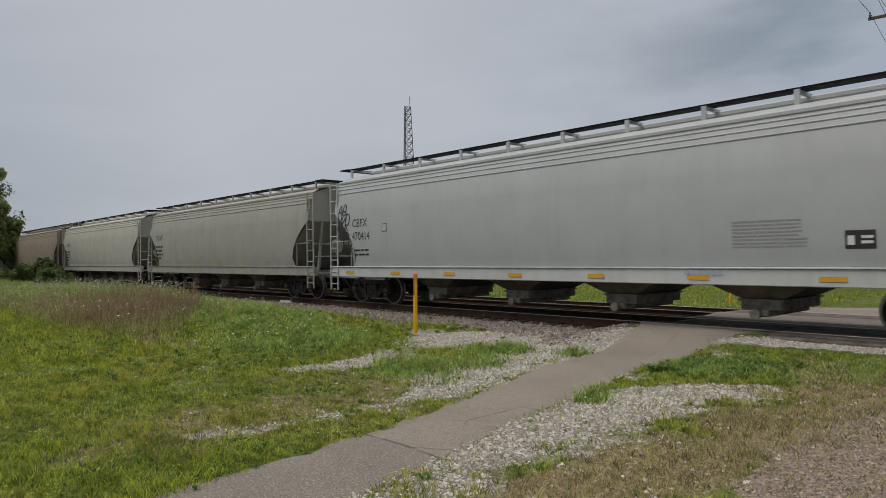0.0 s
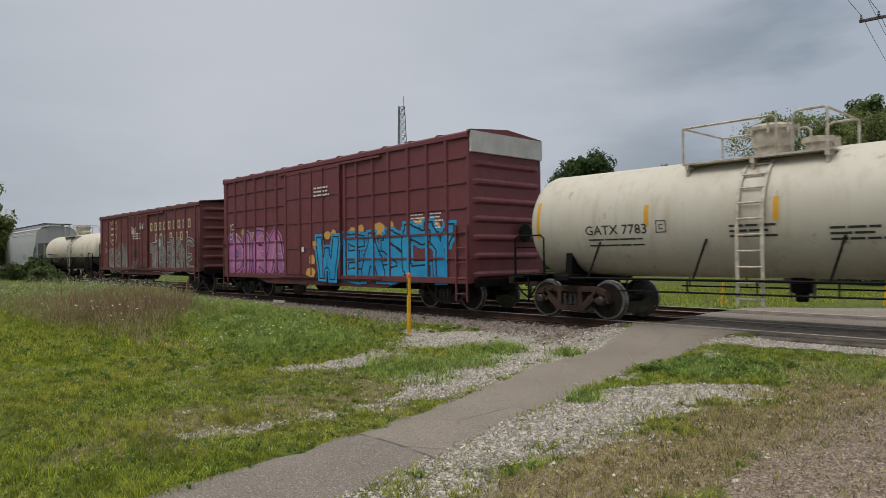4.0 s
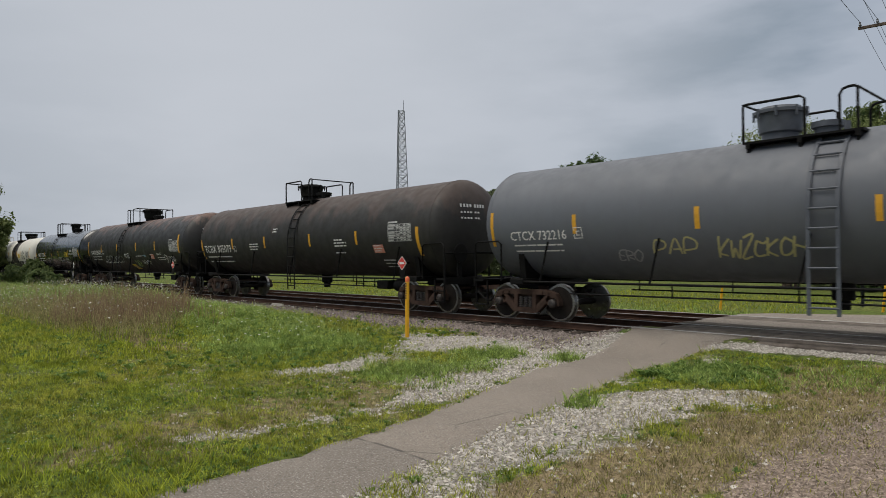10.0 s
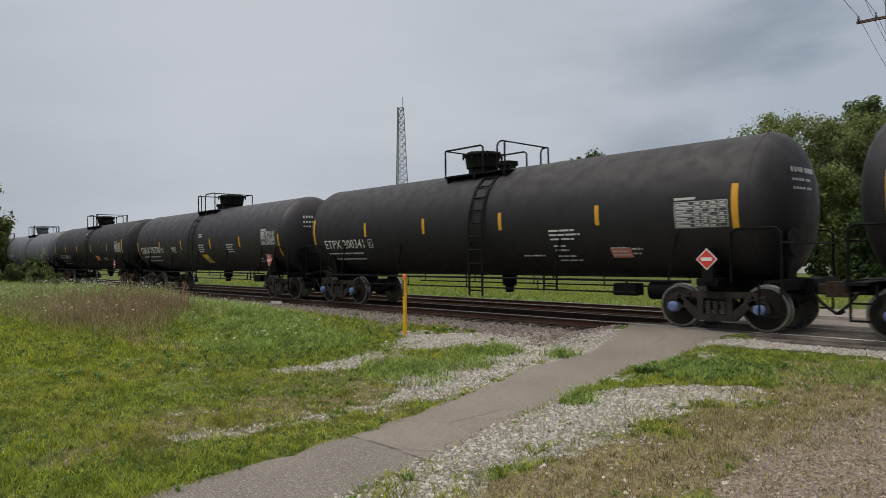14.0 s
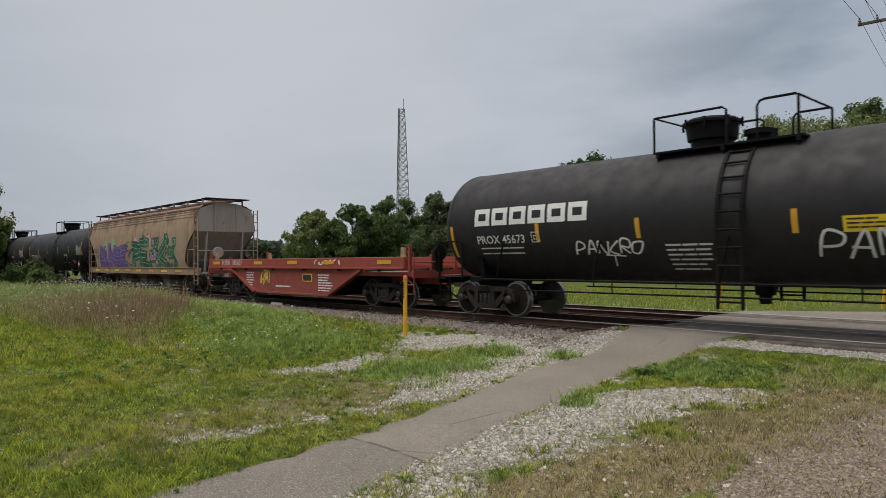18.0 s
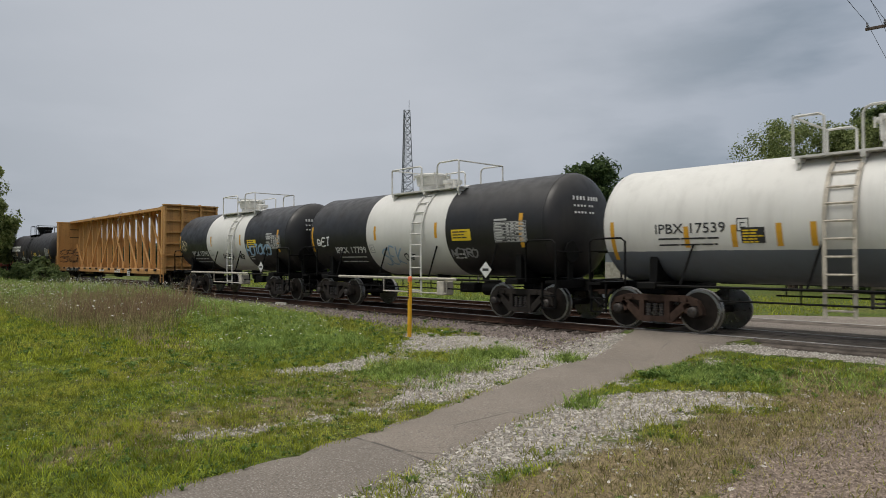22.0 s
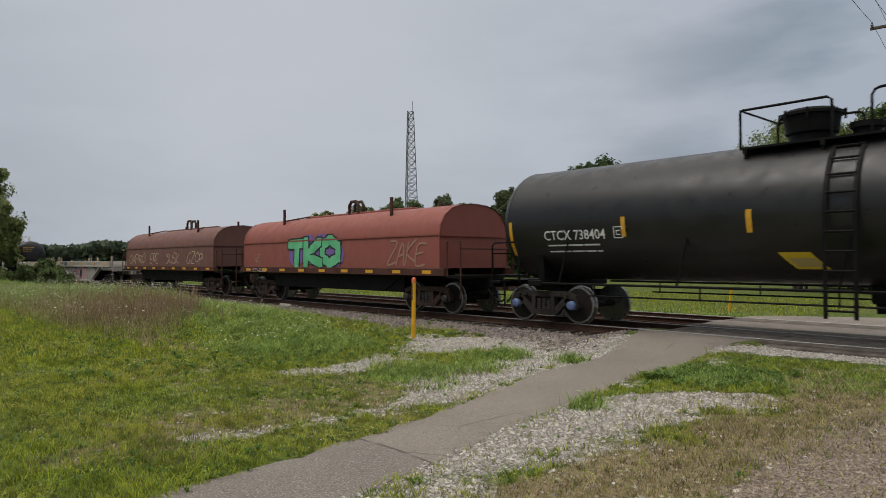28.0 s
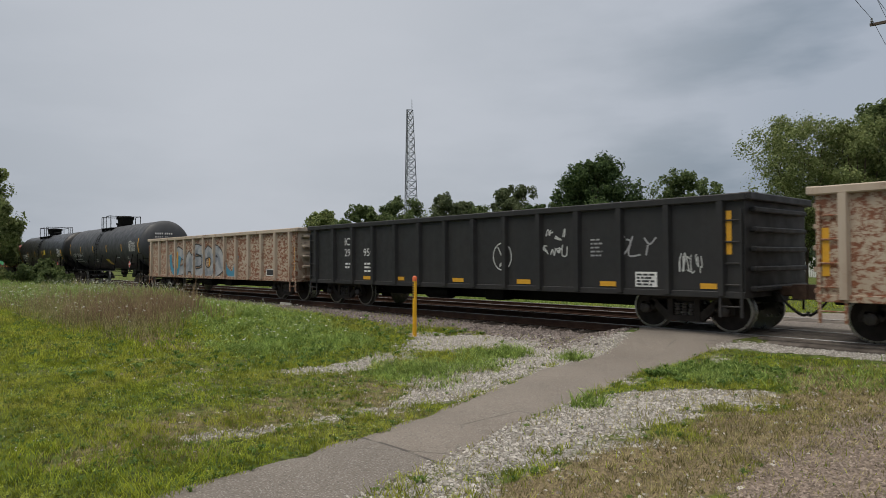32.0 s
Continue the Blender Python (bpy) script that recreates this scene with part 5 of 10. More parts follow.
def centrebeam(left, right, x0, x1, label, body, worn):
    car = wagon("centrebeam_wagon", left, right, label)
    half, he = (right - left) / 2, (x1 - x0) / 2
    for s in (-1, 1):
        m = Mesh()
        m.box(-he, he, s * 1.42 - 0.05, s * 1.42 + 0.05, 0.82, 1.08, 0.012)
        part("side_sill", m, body, car)
        for i in range(16):
            x = -he + 1.0 + (2 * he - 2.0) * i / 15
            m = Mesh()
            m.box(x - 0.16, x + 0.16, s * 1.49 - 0.03, s * 1.49 + 0.04, 0.98, 1.09, 0.01)
            part("winch", m, M_TRUCK_RUST if i % 3 else M_BLACK, car)
    m = Mesh()
    m.box(-he, he, -1.4, 1.4, 1.0, 1.07)
    m.box(-half + 1.0, half - 1.0, -0.3, 0.3, 0.62, 1.0, 0.02)
    part("deck", m, worn, car)
    chord = part("top_chord", Mesh().box(-he, he, -0.52, 0.52, 4.44, 4.50), body, car)
    for s in (-1, 1):
        part("chord_flange", Mesh().box(-he, he, s * 0.55 - 0.03, s * 0.55 + 0.03, 4.40, 4.55), body, chord)
    n = 18
    xs = [-10.18 + 1.19 * i for i in range(n)]
    for x in xs[:-1]:
        m = Mesh()
        m.box(x - 0.09, x + 0.09, -0.13, 0.13, 1.07, 4.46, 0.02)
        for k in range(7):
            for s in (-1, 1):
                m.cyl((x, s * 0.125, 1.4 + k * 0.42), (x, s * 0.15, 1.4 + k * 0.42), 0.028, 8)
        part("post", m, body, car)
    for i, j in ((1, 3), (3, 5), (5, 7), (7, 9)):
        for sgn in (-1, 1):
            a, b = (xs[i], xs[j]) if sgn < 0 else (xs[n - 2 - i], xs[n - 2 - j])
            m = Mesh()
            d = 0.085
            m.slab_y([(a - d, 1.2), (a + d, 1.2), (b + d, 4.3), (b - d, 4.3)], -0.19, -0.132)
            m.slab_y([(a - 0.20, 1.08), (a + 0.20, 1.08), (a + 0.12, 1.4), (a - 0.12, 1.4)], -0.215, -0.192)
            m.slab_y([(b - 0.24, 4.44), (b + 0.24, 4.44), (b + 0.14, 4.1), (b - 0.14, 4.1)], -0.215, -0.192)
            m.slab_y([(a - d, 1.2), (a + d, 1.2), (b + d, 4.3), (b - d, 4.3)], 0.132, 0.19)
            part("brace", m, body, car)
    for s in (-1, 1):
        m = Mesh()
        e0 = s * (he - 0.30)
        m.slab_y([(e0 - s * 1.95, 1.12), (e0 - s * 1.70, 1.12), (e0, 2.55), (e0, 2.85)], -0.19, -0.132)
        part("brace", m, body, car)
        m = Mesh()
        m.box(*sorted((s * he, s * (he - 0.10))), -1.42, 1.42, 1.08, 4.43, 0.01)
        wall = part("bulkhead", m, body, car)
        for y in (-1.38, -0.5, 0.5, 1.38):
            part("bulkhead_rib", Mesh().box(*sorted((s * he, s * (he + 0.17))), y - 0.05, y + 0.05, 0.9, 4.45), body, wall)
        for k in range(6):
            z = 1.25 + k * 0.6
            part("bulkhead_rib", Mesh().box(*sorted((s * he, s * (he + 0.13))), -1.33, 1.33, z - 0.04, z + 0.04), body, wall)
        part("bulkhead_cap", Mesh().box(*sorted((s * (he - 0.14), s * (he + 0.2))), -1.46, 1.46, 4.43, 4.50), body, wall)
        if s < 0:
            # black tags sprayed on the inner face
            sc = Mesh()
            for w_, z_, sd_ in (("OPERA", 1.95, 8), ("SUCK", 1.45, 9)):
                for mine in pen_paths(w_, -1.25, 1.15, 0.45, sd_, 0.08):
                    for pts in mine:
                        stroke(smooth_path(pts, 5), 0.035, side_flat(0), z_, 0.0, sc)
                        stroke(smooth_path([(x + 0.09, h + 0.05) for x, h in pts], 5), 0.03, side_flat(0), z_, 0.0, sc)
            sc.v = [(-he + 0.108, p[0], p[2]) for p in sc.v]
            part("graffiti", sc, M_INK, wall, "black sprayed scrawl")
            for z in (3.9, 3.3, 1.5):
                tagged(part("lettering", Mesh().box(-he + 0.1, -he + 0.106, -0.6, 0.6, z, z + 0.06), M_TRUCK_RUST, wall), kind="stuff")
        m = Mesh()
        m.box(*sorted((s * (he - 0.1), s * (he - 0.32))), -1.44, -1.36, 1.08, 4.40, 0.01)
        part("bulkhead_post", m, body, car)
        m = Mesh()
        m.box(*sorted((s * (half - 0.6), s * (he + 0.5))), -0.33, 0.33, 0.74, 1.02, 0.02)
        part("end_sill", m, M_BLACK, car)
        end_gear(car, half, 0, 0.4, 1.9, body, 1.47, s, s * (he + 0.15))
        coupler(car, s, he + 1.05)
        truck(car, s * half)
    for x in (-3.5, 1.0):
        part("brake_cylinder", Mesh().cyl((x, -0.7, 0.72), (x + 0.8, -0.7, 0.72), 0.2, 12), M_BLACK, car, smooth=40)
    part("brake_valve", Mesh().box(2.6, 3.3, -0.9, -0.4, 0.6, 0.95, 0.03), M_BLACK, car)
    part("brake_rod", Mesh().tube([(-half + 1.6, -0.9, 0.66), (-2.0, -0.9, 0.60), (half - 1.6, -0.9, 0.66)], 0.02, 5), M_BLACK, car)
    m = Mesh()
    rnd = random.Random(4)
    for x in [xs[4], xs[7], xs[9], xs[12], xs[15]]:
        m.tube(smooth_path([(x - 0.6, -0.4, 4.52), (x - 0.2, -0.3, 4.52 + rnd.uniform(0.1, 0.35)), (x + 0.2, -0.35, 4.55), (x + 0.5, -0.6, 4.3)], 5), 0.02, 5)
    part("tie_down_strap", m, M_GREYSTRAP, car)
    return car, side_flat(1.472), he


def coil_wagon(left, right, x0, x1, label, hood, frame_mat, strip):
    car = wagon("coil_wagon", left, right, label)
    half, he = (right - left) / 2, (x1 - x0) / 2
    prof = [(-1.43, 1.34), (-1.43, 2.32), (-1.38, 2.62), (-1.20, 2.92), (-0.9, 3.13), (-0.5, 3.24), (0, 3.28), (0.5, 3.24), (0.9, 3.13), (1.20, 2.92), (1.38, 2.62), (1.43, 2.32), (1.43, 1.34)]
    m = Mesh()
    m.loft([[(x, y, z) for y, z in prof] for x in (-he, -he * 0.5, 0, he * 0.5, he)], False, 0, False)
    part("hood", m, hood, car, smooth=40)
    for s in (-1, 1):
        m = Mesh()
        m.add([(s * (he - 0.012), y * 0.998, z) for y, z in prof], [tuple(range(len(prof)))])
        m.box(*sorted((s * (he - 0.01), s * (he + 0.03))), -1.40, 1.40, 2.28, 2.34)
        part("hood_end", m, hood, car)
    m = Mesh()
    for s in (-1, 1):
        m.box(-he, he, s * 1.44 - 0.02, s * 1.44 + 0.02, 2.30, 2.35)
    for x in (-he + 0.02, he - 0.02):
        m.loft([[(x - 0.04, y * 1.012, z + 0.012) for y, z in prof], [(x + 0.04, y * 1.012, z + 0.012) for y, z in prof]], False, 0, False)
    part("hood_rib", m, hood, car)
    m = Mesh()
    m.box(-he * 0.55, he * 0.55, -0.12, 0.12, 3.26, 3.36, 0.02)
    part("lifting_beam", m, hood, car)
    m = Mesh()
    for y in (-0.12, 0.12):
        m.tube([(-0.28, y, 3.3), (-0.28, y, 3.62), (-0.16, y, 3.76), (0.16, y, 3.76), (0.28, y, 3.62), (0.28, y, 3.3)], 0.06, 8)
    part("lifting_eye", m, M_TRUCK_RUST, car, smooth=50)
    for x in (-he * 0.56, he * 0.56):
        for s in (-1, 1):
            m = Mesh()
            m.box(x - 0.05, x + 0.05, s * 1.05 - 0.04, s * 1.05 + 0.04, 2.95, 3.62, 0.01)
            m.tube([(x, s * 1.05, 3.15), (x * 0.75, s * 0.4, 3.32)], 0.03, 5)
            part("stacking_post", m, frame_mat, car)
    for s in (-1, 1):
        m = Mesh()
        m.box(-he - 0.25, he + 0.25, s * 1.44 - 0.06, s * 1.44 + 0.05, 1.12, 1.34, 0.012)
        part("side_sill", m, strip, car)
        m = Mesh()
        m.slab_y([(-half + 1.0, 1.12), (half - 1.0, 1.12), (half - 2.0, 0.60), (-half + 2.0, 0.60)], s * 1.1 - 0.04, s * 1.1 + 0.04)
        part("fish_belly", m, M_BLACK, car)
        for i in range(9):
            x = -he + 0.5 + (2 * he - 1.0) * i / 8
            part("reflector", Mesh().box(x - 0.20, x + 0.20, s * 1.495 - 0.006, s * 1.495 + 0.006, 1.18, 1.28), M_YELLOW, car, "yellow reflective strip")
    m = Mesh()
    m.box(-half + 1.0, half - 1.0, -1.1, 1.1, 0.58, 1.1, 0.02)
    part("trough", m, M_BLACK, car)
    for s in (-1, 1):
        m = Mesh()
        m.box(*sorted((s * (half - 1.0), s * (he + 0.9))), -0.35, 0.35, 0.76, 1.06, 0.02)
        m.box(*sorted((s * he, s * (he + 0.9))), -1.40, 1.40, 1.06, 1.14)
        part("end_deck", m, M_BLACK, car)
        m = Mesh()
        for y in (-1.4, 1.4):
            m.tube([(s * (he + 0.3), y, 1.1), (s * (he + 0.3), y, 2.1), (s * (he + 0.85), y, 2.1), (s * (he + 0.85), y, 0.5)], 0.022)
        m.tube([(s * (he + 0.85), -1.4, 1.9), (s * (he + 0.85), 1.4, 1.9)], 0.022)
        part("handrail", m, frame_mat, car)
        coupler(car, s, he + 1.3)
        truck(car, s * half, "rust")
    return car, side_flat(1.434), he

# ---- the wagons, in their order from the head of the train ----
M_GATE = plain("outlet_gate", (0.24, 0.215, 0.19), 0.75, 0.0, 0.5, 5, 40, 0.2)
M_GUIDE = plain("guide_post", (0.45, 0.33, 0.19), 0.7, 0.0, 0.4, 5, 40, 0.2)
M_GREYSTRAP = plain("strap", (0.13, 0.13, 0.15), 0.7, 0.0, 0.3, 5, 40, 0.0)
G_BLACK, G_WHITE = flat("black_spray", (0.02, 0.02, 0.022)), flat("white_spray", (0.75, 0.75, 0.74))
G_PURPLE = flat("purple_spray", (0.20, 0.12, 0.36))
G_SILVER, G_YELLOW = flat("silver_spray", (0.42, 0.43, 0.45)), flat("yellow_spray", (0.72, 0.55, 0.12))
G_PINKPALE = flat("pale_pink_spray", (0.60, 0.26, 0.30))
G_LBLUE, G_LIME = flat("pale_blue_spray", (0.30, 0.45, 0.62)), flat("lime_spray", (0.45, 0.60, 0.25))



def spray(name, a, b, scale=1.6):
    """Two tones of spray paint that fade into each other."""
    k = Nodes(name, 0.55)
    c = k.mix(k.step(k.noise(scale, 4, 0.55), 0.38, 0.62), a, b)
    return k.done(k.mix(k.step(k.noise(12, 5, 0.6), 0.5, 0.75, 0, 0.3), c, shade(a, 0.6)))


G_PINKPIECE, G_PLUM = spray("pink_purple_spray", (0.54, 0.17, 0.38), (0.30, 0.13, 0.30)), flat("plum_spray", (0.05, 0.015, 0.045))
G_BLUEPIECE = spray("sky_blue_spray", (0.015, 0.27, 0.56), (0.03, 0.36, 0.66))
G_PURPLEPIECE, G_LAVENDER = spray("violet_spray", (0.16, 0.10, 0.32), (0.10, 0.06, 0.22)), flat("lavender_spray", (0.40, 0.32, 0.55))
G_GREENPIECE, G_MINT = spray("bottle_green_spray", (0.04, 0.17, 0.09), (0.02, 0.07, 0.06)), flat("mint_spray", (0.36, 0.56, 0.30))
G_ROSE, G_SMOKE = spray("rose_spray", (0.48, 0.20, 0.40), (0.34, 0.14, 0.32)), flat("smoke_spray", (0.10, 0.085, 0.08))
G_PIECEGREY = spray("dark_taupe_spray", (0.14, 0.11, 0.10), (0.27, 0.23, 0.21))
G_TKO, G_OCHRE = spray("jade_spray", (0.10, 0.46, 0.20), (0.17, 0.56, 0.30)), flat("ochre_spray", (0.62, 0.36, 0.09))
G_GREYBLUE_HAZE, G_OLIVE = flat("grey_blue_haze", (0.20, 0.22, 0.24)), flat("olive_haze", (0.30, 0.27, 0.10))
G_FADED, G_RUSTRED, G_CREAMFAINT = flat("faded_spray", (0.30, 0.27, 0.235)), flat("rust_red_spray", (0.36, 0.13, 0.08)), flat("faint_cream_spray", (0.36, 0.20, 0.14))
G_CHROME = spray("dull_chrome_spray", (0.20, 0.22, 0.25), (0.40, 0.40, 0.41), 2.5)
G_BLUEDULL = flat("dull_blue_spray", (0.06, 0.24, 0.36))
G_STRAW = flat("pale_straw_spray", (0.46, 0.42, 0.20))
G_LGREEN = flat("pale_green_spray", (0.22, 0.40, 0.26))
G_TAUPE, G_PALE, G_LIMEHAZE = flat("taupe_spray", (0.25, 0.225, 0.215)), flat("pale_spray", (0.46, 0.47, 0.46)), flat("lime_haze", (0.34, 0.30, 0.09))
P_SILL = paint("white_hopper_sill", (0.60, 0.61, 0.61), 0.5, 0.15, low_dirt=0.15)
P_GREYHOP = paint("pale_grey_hopper", (0.45, 0.465, 0.475), 0.55, 0.08, low_dirt=0.10)
P_HOP3 = paint("grey_green_hopper", (0.37, 0.36, 0.325), 0.55, 0.25, low_dirt=0.3)
P_HOP2 = paint("pale_hopper", (0.46, 0.45, 0.40), 0.55, 0.25, low_dirt=0.3)
P_HOP1 = paint("brown_hopper", (0.27, 0.22, 0.17), 0.6, 0.5, rust=0.25)
P_UNDER = plain("dirty_hopper_underside", (0.13, 0.11, 0.09), 0.75, 0.0, 0.4, 3, 30, 0.2)


def bars(car, wrap, items, mat, name="lettering", lift=0.006):
    m = Mesh()
    for x0, x1, z, high in items:
        patch(x0, x1, z, high, wrap, lift, m=m)
    return tagged(part(name, m, mat, car), kind="stuff")


for l, r, x0, x1, mat, lab in ((-74.3, -59.5, -75.6, -58.2, P_HOP1, "rusty brown covered hopper wagon on the rails"),
                               (-54.9, -41.2, -56.3, -39.8, P_HOP2, "pale grey covered hopper wagon with dirty sides"),
                               (-36.4, -23.0, -37.9, -21.5, P_HOP3, "grey-green covered hopper wagon with streaked sides")):
    car, wrap, he = hopper_wagon(l, r, x0, x1, lab, mat, 3, P_UNDER, end_mat=P_HOP3 if mat is not P_HOP1 else None, top=3.95)
    part("number", letters("CGAX", -he + 0.9, 2.6, 0.26, wrap), M_INK, car, "stencilled wagon mark")
    prints(car, lines(-he + 0.9, -he + 2.0, 2.2, 4, 0.2, 0.1, wrap, 3), M_INK)
    bars(car, wrap, [(-he + 1.0 + i * 2.4, -he + 1.4 + i * 2.4, 1.4, 0.05) for i in range(6)], M_YELLOW)

car, wrap, he = hopper_wagon(-18.35, -2.34, -19.95, -1.15, "pale grey covered hopper wagon with black stencils and scrawl", P_GREYHOP, 4, P_UNDER, sill_mat=P_SILL)
part("number", letters("CBFX", -he + 1.05, 2.55, 0.28, wrap, 0.9), M_INK, car, "stencilled wagon mark")
part("number", letters("470414", -he + 1.05, 2.12, 0.28, wrap, 0.85), M_INK, car, "stencilled wagon number")
prints(car, lines(-he + 1.15, -he + 2.0, 1.75, 2, 0.14, 0.06, wrap, 8), M_INK)
prints(car, lines(4.41, 5.81, 2.10, 8, 0.068, 0.03, wrap, 5, ragged=0.15), M_GREYINK)
part("test_chart", patch(6.37, 6.84, 1.57, 0.32, wrap), M_INK, car, "black data panel")
bars(car, wrap, [(6.41, 6.52, 1.64, 0.16), (6.62, 6.80, 1.66, 0.05), (6.62, 6.80, 1.75, 0.05)], M_WHITE, lift=0.012)
part("class_mark", patch(-he + 2.7, -he + 2.95, 2.35, 0.25, wrap), M_INK, car)
part("class_mark", patch(-he + 2.72, -he + 2.93, 2.37, 0.21, wrap, 0.010), P_GREYHOP, car)
sill = side_flat(1.502)
for i in range(8):
    x = -he + 0.6 + (2 * he - 1.6) * i / 7
    part("reflector", patch(x, x + 0.45, 1.0, 0.09, sill), M_YELLOW, car, "yellow reflective strip")
bars(car, sill, [(3.41 + i * 0.14, 3.51 + i * 0.14, 1.10, 0.09) for i in range(6)], M_GREYBLUE, "lettering")
tag(car, "AB", -he + 0.2, -he + 0.75, 2.95, 0.36, wrap, G_BLACK, 0.045, 11)
tag(car, "XKR", -he + 0.15, -he + 0.85, 2.45, 0.5, wrap, G_BLACK, 0.045, 12)
tag(car, "FL", -he + 0.5, -he + 1.05, 1.95, 0.45, wrap, G_BLACK, 0.04, 13)

# 5: white tank with a black belly
P_T5 = paint("cream_white_tank", (0.66, 0.61, 0.51), 0.4, 0.30, rust=0.08, low=(0.035, 0.036, 0.038), low_z=1.80, low_dirt=0.35, grime=(0.30, 0.22, 0.13))
M_T5 = plain("dirty_white_rail", (0.58, 0.54, 0.46), 0.6, 0.0, 0.3)
car, wrap, c = tank_wagon(1.70, 12.50, 1.24, 2.22, "white tank wagon with black belly, orange stains and scrawl", P_T5, M_BLACK, marks=4, mark_z=0.25, look_="rust", lad=0.86, rail=(-1.9, 1.5, 0.85), dome=(-0.59, 0.42, 0.55), rail_mat=M_T5, ladder_mat=M_T5, dome_mat=M_T5, key="UTLX 301770", plate=1)
tank_writing(car, wrap, c, 2.22, 1.24, "UTLX 301770", M_INK, 0.30, 0.65, -0.05, 2, chart=False, low_ink=M_WHITE)
prints(car, lines(0.9, 1.5, 2.45, 5, 0.08, 0.035, wrap, 12), M_INK)
part("notice", patch(3.3, 3.9, 1.82, 0.2, wrap), M_GREYINK, car, "small data frame")
tag(car, "FREETOREEN", -2.9, 0.6, 1.42, 0.42, wrap, G_SILVER, 0.035, 21)
tag(car, "GOOSH", 1.9, 3.9, 1.42, 0.5, wrap, G_SILVER, 0.035, 22)
tag(car, "YM", -0.15, 0.45, 2.75, 0.45, wrap, G_BLACK, 0.045, 23)
tag(car, "ES", -0.05, 0.4, 2.3, 0.4, wrap, G_BLACK, 0.045, 24)
bars(car, wrap, [(-c + 0.7 + i * 0.3, -c + 0.85 + i * 0.3 + 0.1, 2.03, 0.07) for i in range(5)], M_INK)

# 6: maroon box wagon
P_B6 = paint("maroon_box_wagon", (0.15, 0.042, 0.043), 0.6, 0.3, rust=0.1, grime=(0.06, 0.04, 0.035), low_from=1.0)
P_B6R = plain("dull_maroon_roof", (0.12, 0.06, 0.055), 0.7, 0.0, 0.3, 2, 20, 0.2)
POSTS6 = [-7.0, -5.9, -4.7, -3.5, -2.35, 2.3, 3.4, 4.6, 5.8, 7.0]
car, wrap, he = box_wagon(17.5, 29.56, 15.65, 30.65, 0.98, 4.20, "maroon steel box wagon with sprayed lettering low down", P_B6, POSTS6, (-1.65, 0.95), ribs=7, roof=P_B6R)
part("number", letters("WC", -he + 1.05, 2.42, 0.26, wrap, 0.9, 0.006), M_CREAM, car, "cream wagon mark")
part("number", letters("27689", -he + 1.0, 2.02, 0.26, wrap, 0.9, 0.006), M_CREAM, car, "cream wagon number")
# the railway's name as plain blocks
hollow_blocks(car, 1.15, 0.62, 9, 3.06, 0.31, 0.42, 0.085, wrap, M_SIGNBLOCK, "worn cream lettering block")
hollow_blocks(car, 1.85, 0.66, 7, 2.48, 0.31, 0.42, 0.085, wrap, M_SIGNBLOCK, "worn cream lettering block")
m = Mesh()
stroke(smooth_path([(-5.55, 0.2), (-5.55, 1.2), (-5.25, 1.1), (-4.95, 1.3), (-4.65, 1.1), (-4.35, 1.2), (-4.35, 0.3), (-4.95, -0.15), (-5.55, 0.2)], 5), 0.045, wrap, 2.6, 0.006, m)
for i in range(3):
    patch(-5.35 + 0.1 * (i == 2), -4.55 - 0.1 * (i == 2), 3.35 - i * 0.33, 0.1, wrap, 0.006, m=m)
part("emblem", m, M_CREAM, car, "cream shield emblem outline")
throwup(car, "OKD!", -he + 1.9, -2.0, 1.16, 1.0, wrap, G_PIECEGREY, G_BLACK, 0.40, outer=G_PALE, shine=G_PALE, seed=31)
throwup(car, "TASK", 1.3, 5.0, 1.16, 1.2, wrap, G_PIECEGREY, G_BLACK, 0.40, outer=G_PALE, shine=G_LBLUE, seed=32, wild=0.07, sharp=True)
throwup(car, "ME", 5.2, he - 0.75, 1.14, 1.1, wrap, G_PIECEGREY, G_BLACK, 0.20, outer=G_PALE, shine=G_PALE, seed=35, wild=0.09)
haze(car, [(2.45, 1.25, 0.20, 0.22)], 1.16, wrap, G_PALE, 0.016)
for x in POSTS6:
    if 1.3 < x < he - 0.7 or -he + 1.9 < x < -2.0:
        part("graffiti", patch(x - 0.044, x + 0.044, 1.08, 0.95, wrap, 0.0575), G_PIECEGREY, car, "paint on a side post")
tag(car, "GAND", -1.5, -0.75, 3.02, 0.34, side_flat(1.62), G_WHITE, 0.04, 33, 0.03)
tag(car, "TASK", -0.2, 0.45, 3.22, 0.28, side_flat(1.62), G_WHITE, 0.035, 34, 0.03)
tag(car, "JOCKE", -1.45, -0.5, 1.1, 0.4, side_flat(1.62), G_TAUPE, 0.03, 36, 0.03)
prints(car, lines(-1.3, -0.1, 2.95, 3, 0.13, 0.07, side_flat(1.62), 7), M_WHITE)
for x in (-5.0, -1.9, 1.9, 4.2):
    part("reflector", patch(x, x + 0.12, 1.7, 0.55, wrap, 0.008), M_YELLOW, car, "yellow reflective strip")
part("notice", patch(-1.1, -0.65, 1.75, 0.35, side_flat(1.63)), M_INK, car)

